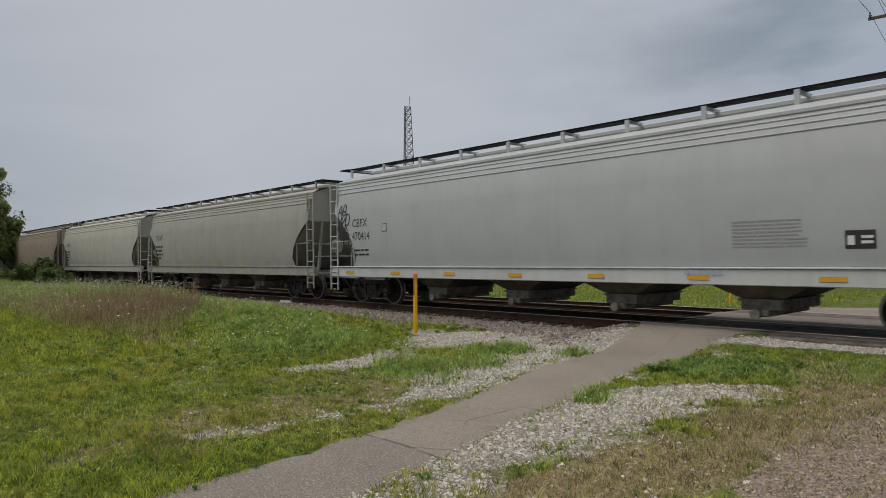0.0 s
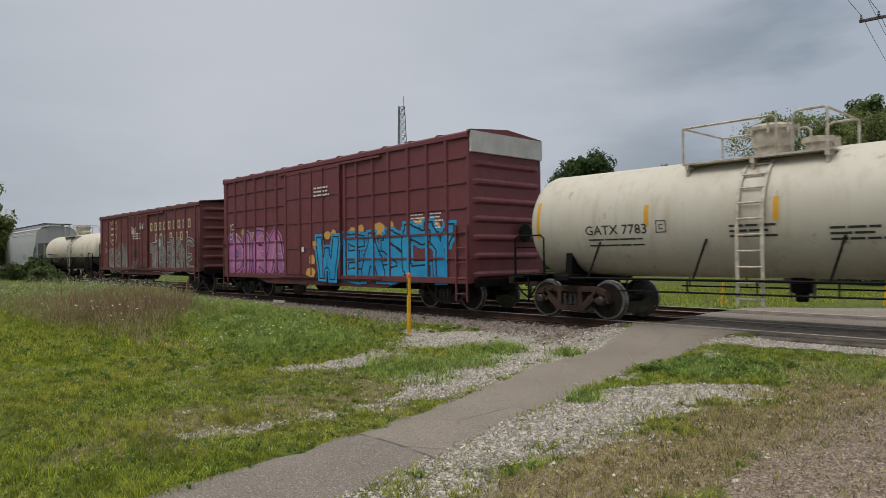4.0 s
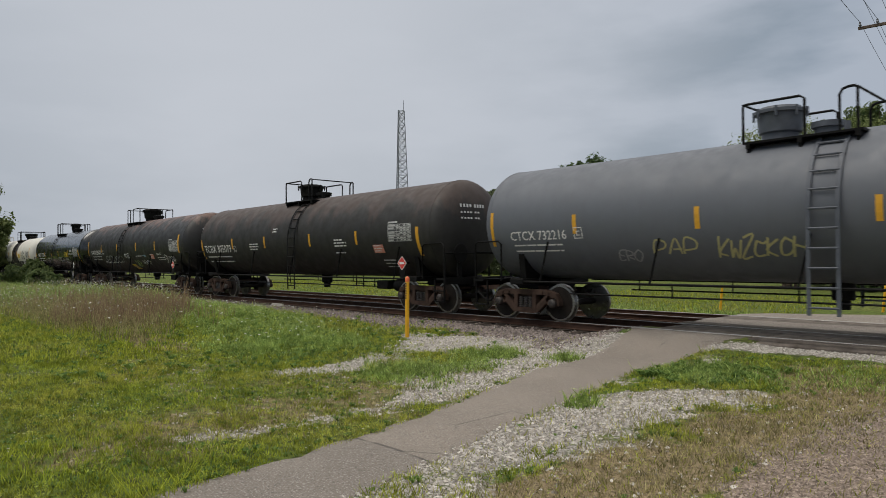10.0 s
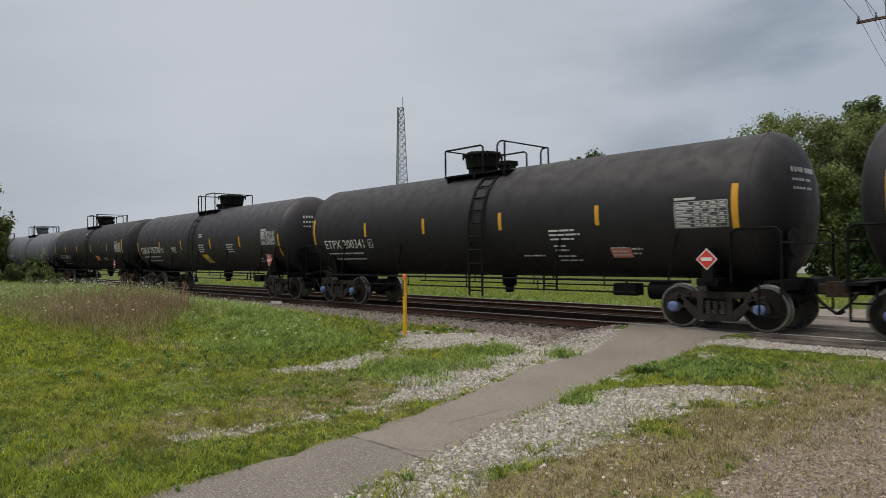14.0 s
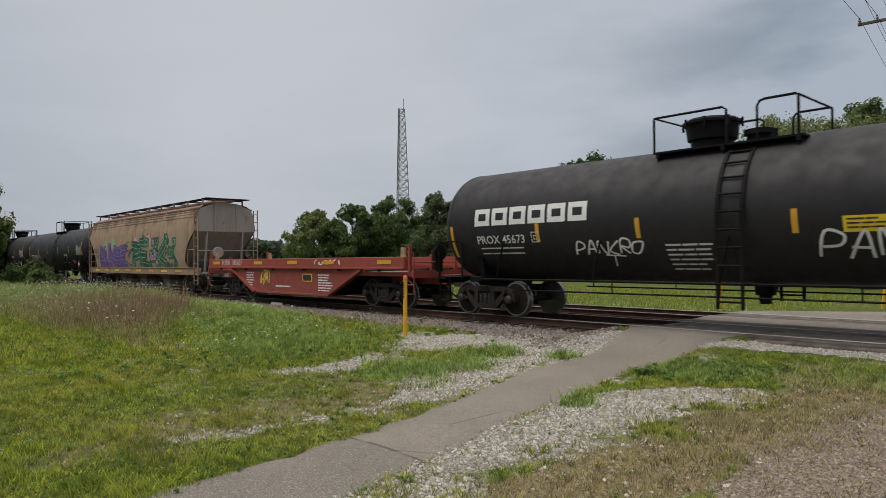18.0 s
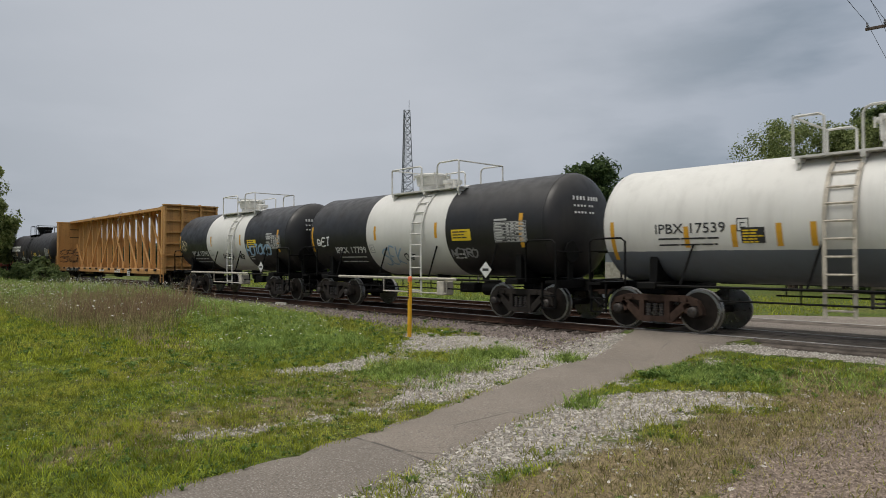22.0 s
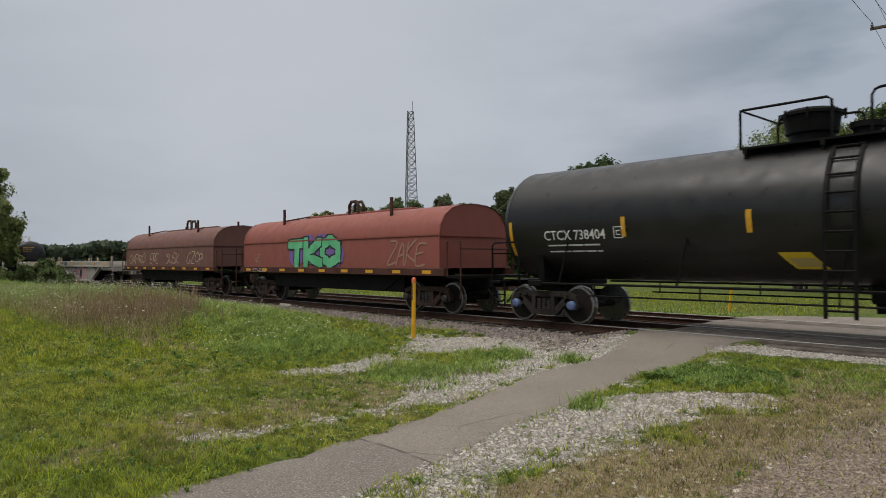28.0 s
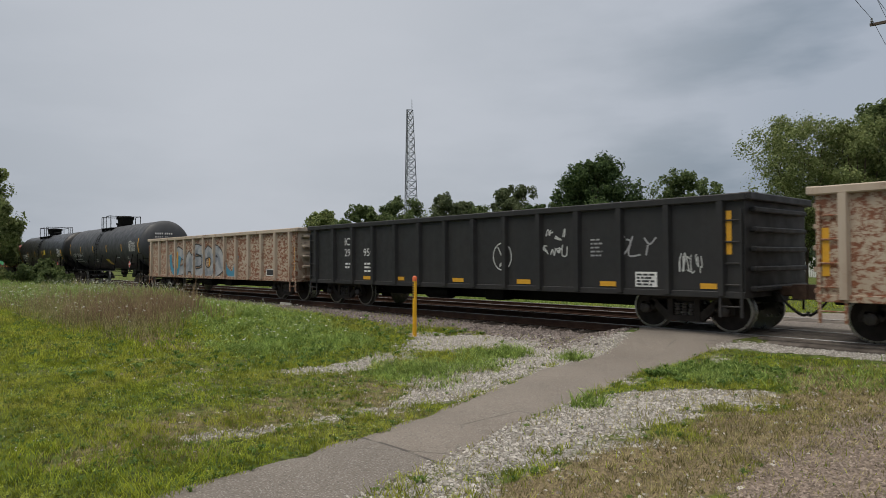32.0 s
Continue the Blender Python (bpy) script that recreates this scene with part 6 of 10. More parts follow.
# 7: tall maroon box wagon with pink and blue pieces
P_B7 = paint("dark_maroon_box_wagon", (0.17, 0.042, 0.050), 0.5, 0.2, rust=0.04, grime=(0.05, 0.03, 0.03), low_from=0.6)
M_B7W = plain("white_end_panel", (0.55, 0.55, 0.53), 0.6, 0.0, 0.2, 2, 20, 0.1)
POSTS7 = [-7.2, -6.42, -5.47, -4.65, -3.79, -2.93, -2.25, 1.68, 2.33, 3.21, 4.02, 4.95, 5.79, 6.62]
car, wrap, he = box_wagon(35.1, 46.99, 33.1, 48.1, 0.80, 4.93, "tall maroon box wagon with pink and blue graffiti", P_B7, POSTS7, (-2.12, 1.46), M_B7W, 8, 5)
part("number", letters("IC", -he + 0.65, 2.75, 0.28, wrap, 0.9, 0.03), M_WHITE, car, "white wagon mark")
part("number", letters("2101", -he + 0.62, 2.36, 0.28, wrap, 0.9, 0.03), M_WHITE, car, "white wagon number")
part("number", letters("17", -he + 2.45, 2.36, 0.26, wrap, 0.9, 0.03), M_WHITE, car, "white wagon number")
throwup(car, "DIRA", -he + 0.66, -2.5, 1.20, 1.14, wrap, G_PINKPIECE, G_PLUM, 0.50, outer=G_PINKPIECE, shine=G_PALE, seed=41, wild=0.03, rim=0.05)
for x in POSTS7[1:6]:
    part("graffiti", patch(x - 0.044, x + 0.044, 1.0, 1.25, wrap, 0.0575), G_PINKPIECE, car, "paint on a side post")
haze(car, [(-5.75, 1.62, 0.13, 0.22), (-3.9, 1.68, 0.11, 0.2)], 1.0, wrap, G_LIMEHAZE, 0.004)
for x, wd in ((-he + 0.12, 0.28), (-2.5, 0.36)):
    part("graffiti", patch(x, x + wd, 1.0, 1.0, wrap, 0.003), G_LIMEHAZE, car, "yellow-green spray haze")
door_side = side_flat(1.6365)
haze(car, [(0.0, 1.0, 0.16, 0.14), (-0.25, 0.55, 0.2, 0.18), (-0.35, 0.1, 0.3, 0.18), (0.75, 1.4, 0.2, 0.14), (1.1, 1.38, 0.16, 0.2)], 0.92, door_side, G_OCHRE, 0.003)
haze(car, [(2.05, 1.42, 0.28, 0.20), (2.55, 1.55, 0.16, 0.13), (3.45, 1.50, 0.34, 0.20), (4.1, 1.60, 0.14, 0.14), (5.25, 1.42, 0.30, 0.28), (5.6, 1.65, 0.2, 0.12), (6.15, 1.48, 0.22, 0.16), (3.2, 0.0, 0.16, 0.10), (4.6, -0.03, 0.4, 0.08)], 0.92, wrap, G_OCHRE, 0.003)
throwup(car, "W", 0.15, 1.36, 1.02, 1.15, door_side, G_BLUEPIECE, G_BLACK, 0.30, outer=G_BLUEPIECE, seed=42, sharp=True)
throwup(car, "EASCY", 1.60, he - 0.62, 1.02, 1.22, wrap, G_BLUEPIECE, G_BLACK, 0.34, outer=G_BLUEPIECE, seed=43, wild=0.06, sharp=True)
for x in POSTS7:
    if 1.6 < x < he - 0.6:
        part("graffiti", patch(x - 0.044, x + 0.044, 0.94, 1.2, wrap, 0.0575), G_BLUEPIECE, car, "paint on a side post")
part("notice", patch(-0.94, -0.78, 1.76, 0.18, door_side, 0.010), M_WHITE, car, "small white notice")
part("notice", patch(-0.2, 0.05, 1.95, 0.18, door_side, 0.010), M_SIGN_ORANGE, car, "small orange notice")
prints(car, lines(-0.1, 0.9, 3.95, 3, 0.13, 0.06, side_flat(1.645), 7), M_WHITE)
prints(car, lines(5.05, 5.7, 2.75, 6, 0.10, 0.04, wrap, 9, 0.006), M_WHITE)
prints(car, lines(5.9, 6.5, 2.75, 6, 0.10, 0.04, wrap, 10, 0.006), M_WHITE)

# 8 to 10: white tanks
P_T8 = paint("stained_white_tank", (0.57, 0.54, 0.46), 0.45, 0.35, rust=0.05, grime=(0.30, 0.20, 0.10), low_dirt=0.5)
M_T8 = plain("stained_white_rail", (0.55, 0.50, 0.42), 0.6, 0.0, 0.35)
car, wrap, c = tank_wagon(51.5, 60.7, 1.28, 2.29, "stained white tank wagon with dome railing", P_T8, M_BLACK, rail_mat=M_T8, ladder_mat=M_T8, dome_mat=M_T8, look_="rust", marks=3, lad=-0.16, rail=(-1.9, 1.2, 0.95), dome=(-0.22, 0.42, 0.45), key="GATX 7783", plate=1)
tank_writing(car, wrap, c, 2.29, 1.28, "GATX 7783", M_INK, 0.26, 0.55, -0.1, 3, "white")
P_T9 = paint("white_tank_grey_belly", (0.58, 0.55, 0.48), 0.42, 0.22, low=(0.10, 0.10, 0.105), low_z=1.60, low_dirt=0.2, grime=(0.30, 0.24, 0.15))
car, wrap, c = tank_wagon(64.79, 73.84, 1.32, 2.37, "cream-white tank wagon with dark grey belly", P_T9, M_BLACK, rail_mat=M_T8, ladder_mat=M_T8, dome_mat=M_T8, marks=3, over=0.95, lad=-0.98, rail=(-1.9, 0.6, 0.85), dome=(-0.12, 0.42, 0.45), key="GATX 220624", hand_mat=M_T8, plate=1)
tank_writing(car, wrap, c, 2.37, 1.32, "GATX 220624", M_INK, 0.30, 0.45, -0.12, 4, low_ink=M_GREYINK)
part("lettering", letters("SR-8754 FRA AIP", 2.59, 1.70, 0.12, wrap, width=1.14, bold=0.008), M_INK, car, "stencilled lettering")
P_T10 = paint("white_tank_black_belly", (0.64, 0.62, 0.56), 0.38, 0.10, low=(0.012, 0.012, 0.014), low_z=1.73, bands=((-1.0, 1.1, (0.02, 0.02, 0.024)),), low_dirt=0.12, grime=(0.25, 0.2, 0.14))
car, wrap, c = tank_wagon(77.85, 87.75, 1.36, 2.39, "white tank wagon with black belly and black centre band", P_T10, M_BLACK, marks=5, over=0.95, lad=-0.05, rail=(-0.95, 0.55, 0.95), dome=(-0.21, 0.42, 0.35), key="TILX 600548", hand_mat=M_T8)
tank_writing(car, wrap, c, 2.39, 1.36, "TILX 600548", M_INK, 0.32, 0.75, -0.1, 5, "white", sign=(1.37, 2.0, 0.69, 0.36), low_ink=M_WHITE)
for words, x, z, wide in (("SR-8841", 3.0, 2.48, 0.52), ("DOT SP - 14832", 2.72, 2.34, 1.08), ("CHLORINE", 2.86, 2.18, 0.62), ("INHALATION HAZARD", 2.74, 2.04, 1.14), ("DOT - SP 20986", 2.78, 1.88, 1.08)):
    part("lettering", letters(words, x, z, 0.13, wrap, width=wide, bold=0.008), M_INK, car, "stencilled cargo name")
part("test_chart", patch(4.05, 4.55, 1.48, 0.27, wrap), M_WHITE, car, "small data frame")
part("test_chart", patch(4.09, 4.51, 1.52, 0.19, wrap, 0.008), M_INK, car)

# 11 to 18: black and grey tanks
P_T11 = paint("glossy_black_tank", (0.009, 0.0095, 0.011), 0.18, 0.10, low_dirt=0.1, grime=(0.06, 0.055, 0.05))
car, wrap, c = tank_wagon(92.1, 102.4, 1.40, 2.47, "glossy black tank wagon with white stencils", P_T11, M_BLACK, marks=4, over=0.95, look_="rust", lad=-0.77, rail=(-1.6, 0.1, 0.85), dome=(-0.18, 0.36, 0.5), mark_z=0.0, key="GATX 37290")
tank_writing(car, wrap, c, 2.47, 1.40, "GATX 37290", M_WHITE, 0.30, 0.55, -0.15, 6, "white", sign=(2.2, 2.0, 0.81, 0.31))
part("lettering", letters("FRA AIP", 3.70, 2.32, 0.15, wrap, width=0.56, bold=0.01), M_WHITE, car)
part("lettering", letters("POLYMERIC MDI", 3.37, 2.10, 0.15, wrap, width=1.05, bold=0.01), M_WHITE, car)
P_T12 = paint("rust_topped_black_tank", (0.012, 0.0115, 0.011), 0.5, 0.2, top_rust=0.9, top_z=3.6, grime=(0.07, 0.055, 0.045), low_dirt=0.25)
car, wrap, c = tank_wagon(106.7, 120.4, 1.52, 2.48, "black tank wagon with a rusty top and white scrawls", P_T12, M_BLACK, look_="rust", marks=5, lad=-1.31, rail=(-2, 0.2, 0.9), dome=(-0.49, 0.42, 0.5), mark_z=0.05, key="GATX 221002")
tank_writing(car, wrap, c, 2.48, 1.52, "GATX 221002", M_WHITE, 0.30, 0.55, -0.18, 7, "red", tilt=(-0.54, 1.18, 0.45), pink=(3.10, 1.73))
part("lettering", letters("FRA AIP", 4.14, 1.92, 0.13, wrap, width=0.56, bold=0.01), M_WHITE, car)
tag(car, "POJRO", -4.4, -1.4, 1.55, 0.45, wrap, M_GREYINK, 0.05, 51)
scrawl(car, 56, -4.9, -1.75, 1.52, 0.16, wrap, G_WHITE, 0.03, 9)
tag(car, "KOTE", -0.91, -0.11, 1.85, 0.2, wrap, G_WHITE, 0.035, 53)
tag(car, "SAEK", 0.32, 1.2, 1.35, 0.36, wrap, G_LIME, 0.03, 52)
tag(car, "NEXTO", 1.57, 2.71, 1.46, 0.24, wrap, G_WHITE, 0.04, 55)
scrawl(car, 57, 1.96, 2.49, 1.86, 0.12, wrap, G_LBLUE, 0.03, 5)
tag(car, "SKO", 4.99, 5.85, 1.55, 0.4, wrap, G_WHITE, 0.035, 54)
tag(car, "ER", 5.76, 6.3, 1.5, 0.4, wrap, G_WHITE, 0.035, 58)
P_T13 = paint("brown_black_tank", (0.017, 0.0165, 0.016), 0.6, 0.25, top_rust=0.25, top_z=3.1, grime=(0.10, 0.085, 0.065), low_dirt=0.2)
car, wrap, c = tank_wagon(124.2, 138.2, 1.48, 2.50, "dull black tank wagon with brown dust stains", P_T13, M_BLACK, look_="rust", marks=5, lad=0.28, rail=(-1.3, 0.7, 0.9), dome=(-0.85, 0.42, 0.45), key="TCBX 305079")
tank_writing(car, wrap, c, 2.50, 1.48, "TCBX 305079", M_WHITE, 0.30, 0.45, -0.15, 8, "red", rows=4, pink=(5.08, 1.80))
P_T14 = paint("blue_grey_tank", (0.115, 0.125, 0.145), 0.5, 0.12, low_dirt=0.25, grime=(0.06, 0.06, 0.06))
M_T14 = plain("blue_grey_rail", (0.09, 0.10, 0.12), 0.5, 0.0, 0.25)
car, wrap, c = tank_wagon(142.3, 155.75, 1.46, 2.51, "blue-grey tank wagon with yellow and white scrawls", P_T14, M_BLACK, look_="rust", marks=5, ladder_mat=M_T14, lad=0.44, rail=(-1.5, 1, 0.9), dome=(-0.87, 0.42, 0.5), dome_mat=M_T14, key="CTCX 732216")
tank_writing(car, wrap, c, 2.51, 1.46, "CTCX 732216", M_WHITE, 0.28, 0.7, -0.2, 9, "red", rows=0, pink=(4.76, 1.46))
tag(car, "PAP", -3.0, -1.95, 1.64, 0.36, wrap, G_STRAW, 0.04, 61)
tag(car, "KWZCKOH", -1.6, 0.05, 1.58, 0.42, wrap, G_STRAW, 0.045, 62)
tag(car, "SOKE", 4.9, 5.8, 1.75, 0.4, wrap, G_WHITE, 0.035, 63)
tag(car, "ERO", -3.9, -3.3, 1.52, 0.3, wrap, M_GREYINK, 0.035, 64)
P_BLACKTANK = paint("matt_black_tank", (0.0125, 0.0105, 0.0135), 0.58, 0.06, low_dirt=0.12, grime=(0.07, 0.065, 0.06))
P_BLACKTANK_DUSTY = paint("dusty_black_tank", (0.023, 0.019, 0.024), 0.5, 0.2, low_dirt=0.2, grime=(0.10, 0.09, 0.08))
car, wrap, c = tank_wagon(159.9, 173.35, 1.49, 2.52, "matt black tank wagon with orange panel", P_BLACKTANK, M_BLACK, look_="rust", marks=5, lad=0.33, rail=(-1.75, 0.95, 0.9), dome=(-0.87, 0.44, 0.45), key="SHQX 70740")
tank_writing(car, wrap, c, 2.52, 1.49, "SHQX 70740", M_WHITE, 0.30, 0.65, -0.18, 10, "red", rows=2)
sg = part("warning_sign", patch(1.84, 2.61, 1.62, 0.34, wrap, 0.006, lean=-0.06), M_SIGN_ORANGE, car, "orange warning panel")
part("panel_field", patch(1.98, 2.45, 1.67, 0.24, wrap, 0.010), M_PINKSIGN, sg)
part("class_mark", diamond(4.85, 1.59, 0.13, wrap, 0.008), M_GREYINK, car, "faint diamond mark")
car, wrap, c = tank_wagon(177.35, 191.1, 1.49, 2.52, "dusty black tank wagon with yellow panel", P_BLACKTANK_DUSTY, M_BLACK, marks=5, lad=-0.35, rail=(-1.1, 0.8, 0.9), dome=(0.3, 0.44, 0.45), key="GBRX 705778")
tank_writing(car, wrap, c, 2.52, 1.49, "GBRX 705778", M_WHITE, 0.32, 0.45, -0.12, 11, "red", rows=4, tilt=(0.36, 1.43, 0.48), pink=(6.32, 1.53))
for l, r, words, sd in ((195.3, 208.8, "ETPX 200341", 12), (212.75, 226.5, "ETPX 200126", 13)):
    car, wrap, c = tank_wagon(l, r, 1.50, 2.52, "satin black tank wagon with blue axle caps", P_BLACKTANK, M_BLACK, marks=4, blue=True, lad=0.5, rail=(-1.75, 1.3, 0.9), dome=(-0.79, 0.44, 0.45), mark_z=0.15, key=words)
    tank_writing(car, wrap, c, 2.52, 1.50, words, M_WHITE, 0.30, 0.5, -0.15, sd, "red", rows=3, pink=(4.44, 1.50))

# 19: rusty covered hopper with a purple and green piece
P_H19 = paint("rusty_cream_hopper", (0.36, 0.26, 0.175), 0.65, 0.75, rust=0.15, top_rust=0.75, top_z=3.6, grime=(0.17, 0.075, 0.035))
P_H19E = paint("grey_hopper_end", (0.36, 0.34, 0.31), 0.65, 0.4, rust=0.12, grime=(0.12, 0.09, 0.07))
car, wrap, he = hopper_wagon(230.75, 244.1, 229.0, 245.43, "rust-streaked covered hopper wagon with purple and green graffiti", P_H19, 3, P_UNDER, end_mat=P_H19E, top=4.05)
part("number", letters("CGEX", -he + 0.95, 2.15, 0.27, wrap), M_INK, car, "stencilled wagon mark")
part("number", letters("1391", -he + 1.1, 1.75, 0.27, wrap), M_INK, car, "stencilled wagon number")
haze(car, [(-he + 3.2, 1.3, 0.35, 0.3), (-he + 4.6, 1.4, 0.3, 0.3), (-he + 2.3, 0.3, 0.5, 0.4)], 1.25, wrap, G_LGREEN, 0.003)
haze(car, [(0.2, 1.35, 0.35, 0.3), (2.2, 1.45, 0.4, 0.28)], 1.25, wrap, G_PINKPALE, 0.003)
haze(car, [(1.7, 1.55, 0.5, 0.5), (-0.5, 0.5, 0.5, 0.5), (5.0, 0.4, 0.6, 0.45)], 1.25, wrap, G_SMOKE, 0.0035)
haze(car, [(4.2, 1.1, 0.4, 0.4)], 1.25, wrap, G_GREYBLUE_HAZE, 0.0037)
haze(car, [(-1.05, 1.75, 0.45, 0.38)], 1.25, wrap, G_OLIVE, 0.0037)
throwup(car, "RUNEE", -he + 2.1, -1.25, 1.36, 1.0, wrap, G_PURPLEPIECE, G_LAVENDER, 0.21, 0.008, outer=G_PURPLEPIECE, seed=71, wild=0.09, sharp=True, rim=0.02, shine=G_BLACK)
throwup(car, "PEAKX", -0.15, he - 2.3, 1.36, 1.22, wrap, G_GREENPIECE, G_MINT, 0.24, 0.008, outer=G_GREENPIECE, seed=72, wild=0.10, sharp=True, rim=0.022, shine=G_BLACK, fills={2: G_ROSE})
tag(car, "KE", -1.6, -0.75, 2.2, 0.45, wrap, G_BLACK, 0.05, 73)
for i in range(8):
    x = -he + 1.1 + (2 * he - 3.5) * i / 7
    part("reflector", patch(x, x + 0.8, 1.03, 0.10, side_flat(1.502)), M_YELLOW if i % 2 else M_SIGN_YELLOW, car, "yellow reflective strip")

# 20: red well wagon
P_W20 = paint("faded_red_well", (0.30, 0.055, 0.038), 0.55, 0.25, rust=0.05, low_from=0.2, low_dirt=0.3)
car, wrap, he = well_wagon(248.95, 259.25, 247.3, 260.95, "faded red container well wagon, empty", P_W20)
part("number", letters("FURX", -he + 1.3, 1.37, 0.22, wrap), M_WHITE, car, "white wagon mark")
part("number", letters("382421", -he + 2.25, 1.37, 0.22, wrap), M_WHITE, car, "white wagon number")
web = side_flat(1.465)
for x in (-he + 0.4, -he + 4.2, 0.0, 2.4, he - 1.3):
    part("reflector", patch(x, x + 0.7, 1.40, 0.13, wrap, 0.012), M_YELLOW, car, "yellow reflective strip")
prints(car, lines(-3.4, -2.7, 1.05, 6, 0.1, 0.05, web, 4), M_WHITE)
prints(car, lines(2.0, 2.9, 1.0, 7, 0.09, 0.045, web, 5), M_WHITE)
prints(car, lines(-1.0, 0.5, 0.55, 1, 0.1, 0.05, web, 6), M_WHITE)
part("test_chart", patch(0.95, 1.6, 0.78, 0.28, web, 0.004), M_SIGN_YELLOW, car)
part("test_chart", patch(1.0, 1.55, 0.81, 0.22, web, 0.008), M_INK, car)
scrawl(car, 81, -2.2, -1.5, 0.55, 0.65, web, G_YELLOW, 0.05, 4)
scrawl(car, 82, he - 5.0, he - 3.4, 1.36, 0.2, wrap, G_WHITE, 0.035, 6)

# 21: black tank with a big white name, drawn as blocks
car, wrap, c = tank_wagon(263.8, 277.2, 1.49, 2.46, "black tank wagon with white block lettering and scrawl", P_BLACKTANK, M_BLACK, marks=4, lad=0.26, rail=(-2.1, 1.5, 0.85), dome=(-0.89, 0.46, 0.45), over=0.9, key="PROX 45673")
tank_writing(car, wrap, c, 2.46, 1.49, "PROX 45673", M_WHITE, 0.26, 0.85, -0.25, 14, "red", rows=3, sign=(2.18, 1.94, 0.81, 0.29))
hollow_blocks(car, -6.64, 0.61, 6, 2.40, 0.53, 0.45, 0.13, wrap, M_WHITE, "large white block lettering")
tag(car, "PANKRO", -3.5, -1.75, 1.62, 0.34, wrap, G_WHITE, 0.045, 91)
tag(car, "T", -2.8, -2.2, 1.36, 0.3, wrap, G_WHITE, 0.04, 93)
tag(car, "PANKTE", 1.7, 4.5, 1.52, 0.50, wrap, G_WHITE, 0.055, 92)

# 22: yellow centre-beam lumber flat
P_C22 = paint("yellow_centrebeam", (0.55, 0.30, 0.10), 0.65, 0.6, rust=0.26, flakes=6.0, grime=(0.20, 0.09, 0.04), low_from=0.2)
P_C22W = paint("worn_yellow_deck", (0.40, 0.22, 0.08), 0.7, 0.4, rust=0.3)
car, wrap, he = centrebeam(282.4, 300.2, 280.6, 302.4, "yellow centre-beam lumber wagon, empty, with rusty posts", P_C22, P_C22W)
bars(car, wrap, [(-he + 2.9, -he + 6.1, 0.84, 0.22)], M_INK, "number_panel")
part("number", letters("TTZX", -he + 2.95, 0.88, 0.17, wrap, 1.1, 0.012), M_WHITE, car, "white wagon mark")
part("number", letters("857", -he + 4.25, 0.88, 0.17, wrap, 1.1, 0.012), M_WHITE, car, "white wagon number")
part("number", letters("157", -he + 5.2, 0.88, 0.17, wrap, 1.1, 0.012), M_WHITE, car, "white wagon number")
part("test_chart", patch(5.45, 5.95, 0.68, 0.36, wrap, 0.03), M_WHITE, car, "small data panel")
part("test_chart", patch(5.49, 5.91, 0.72, 0.28, wrap, 0.034), M_INK, car)
bars(car, wrap, [(5.53, 5.66, 0.75, 0.2), (5.72, 5.88, 0.75, 0.07), (5.72, 5.88, 0.88, 0.07)], M_WHITE, "test_chart", 0.038)
hollow_blocks(car, 3.05, 0.36, 3, 0.84, 0.31, 0.20, 0.07, wrap, M_WHITE, "white block lettering")
bars(car, wrap, [(-0.1 + 0.3 * i, 0.12 + 0.3 * i, 0.88, 0.13) for i in range(4)], M_WHITE)

# 23 to 26: banded and white tanks
M_WRAIL = plain("white_rail", (0.66, 0.65, 0.61), 0.55, 0.0, 0.2)
P_BAND = paint("black_tank_white_band", (0.011, 0.011, 0.013), 0.4, 0.08, bands=((-2.0, 1.82, (0.72, 0.71, 0.67)),), low_dirt=0.12, grime=(0.16, 0.13, 0.10))
for l, r, words, sd in ((305.2, 313.7, "IPBX 17743", 15), (317.6, 326.35, "IPBX 17799", 16)):
    car, wrap, c = tank_wagon(l, r, 1.36, 2.45, "black tank wagon with a broad white band and tags", P_BAND, M_BLACK, marks=4, over=0.98, lad=0.62, rail=(-1.5, 1.6, 0.85), dome=(-0.39, 0.5, 0.35), rail_mat=M_WRAIL, ladder_mat=M_WRAIL, dome_mat=M_WRAIL, plate=1, key=words)
    tank_writing(car, wrap, c, 2.45, 1.36, words, M_WHITE, 0.28, 0.85, -0.25, sd, "white", rows=0, sign=(2.06, 2.09, 0.77, 0.32), car_ink=M_GREYINK)
    m = Mesh()
    m.tube([(-3.4, -1.47, 1.01), (2.4, -1.47, 1.01)], 0.045)
    m.tube([(-0.9, -1.47, 1.0), (-0.9, -1.47, 0.6), (2.0, -1.47, 0.6), (2.0, -1.47, 1.0)], 0.025)
    m.box(1.6, 1.9, -1.5, -1.1, 0.55, 0.95, 0.02)
    part("outlet_guard", m, M_T5, car)
    if sd == 15:
        tag(car, "AKEEA", -0.66, 0.46, 1.62, 0.27, wrap, G_BLACK, 0.045, 101)
        tag(car, "AOP", 0.98, 1.48, 1.62, 0.25, wrap, G_BLACK, 0.045, 102)
        tag(car, "HOTOKO", 1.85, 3.95, 1.78, 0.44, wrap, G_LBLUE, 0.085, 103)
        tag(car, "RSO", -c + 0.25, -c + 0.85, 2.05, 0.4, wrap, M_CREAM, 0.035, 104)
    else:
        tag(car, "SEK", -1.41, -0.42, 1.42, 0.6, wrap, G_LBLUE, 0.05, 105)
        tag(car, "OAF", -0.30, 0.25, 1.55, 0.25, wrap, G_BLACK, 0.04, 106)
        tag(car, "METRO", 1.9, 2.9, 1.62, 0.28, wrap, M_GREYINK, 0.05, 107)
        tag(car, "BET", -5.0, -4.2, 2.06, 0.26, wrap, G_WHITE, 0.05, 108)
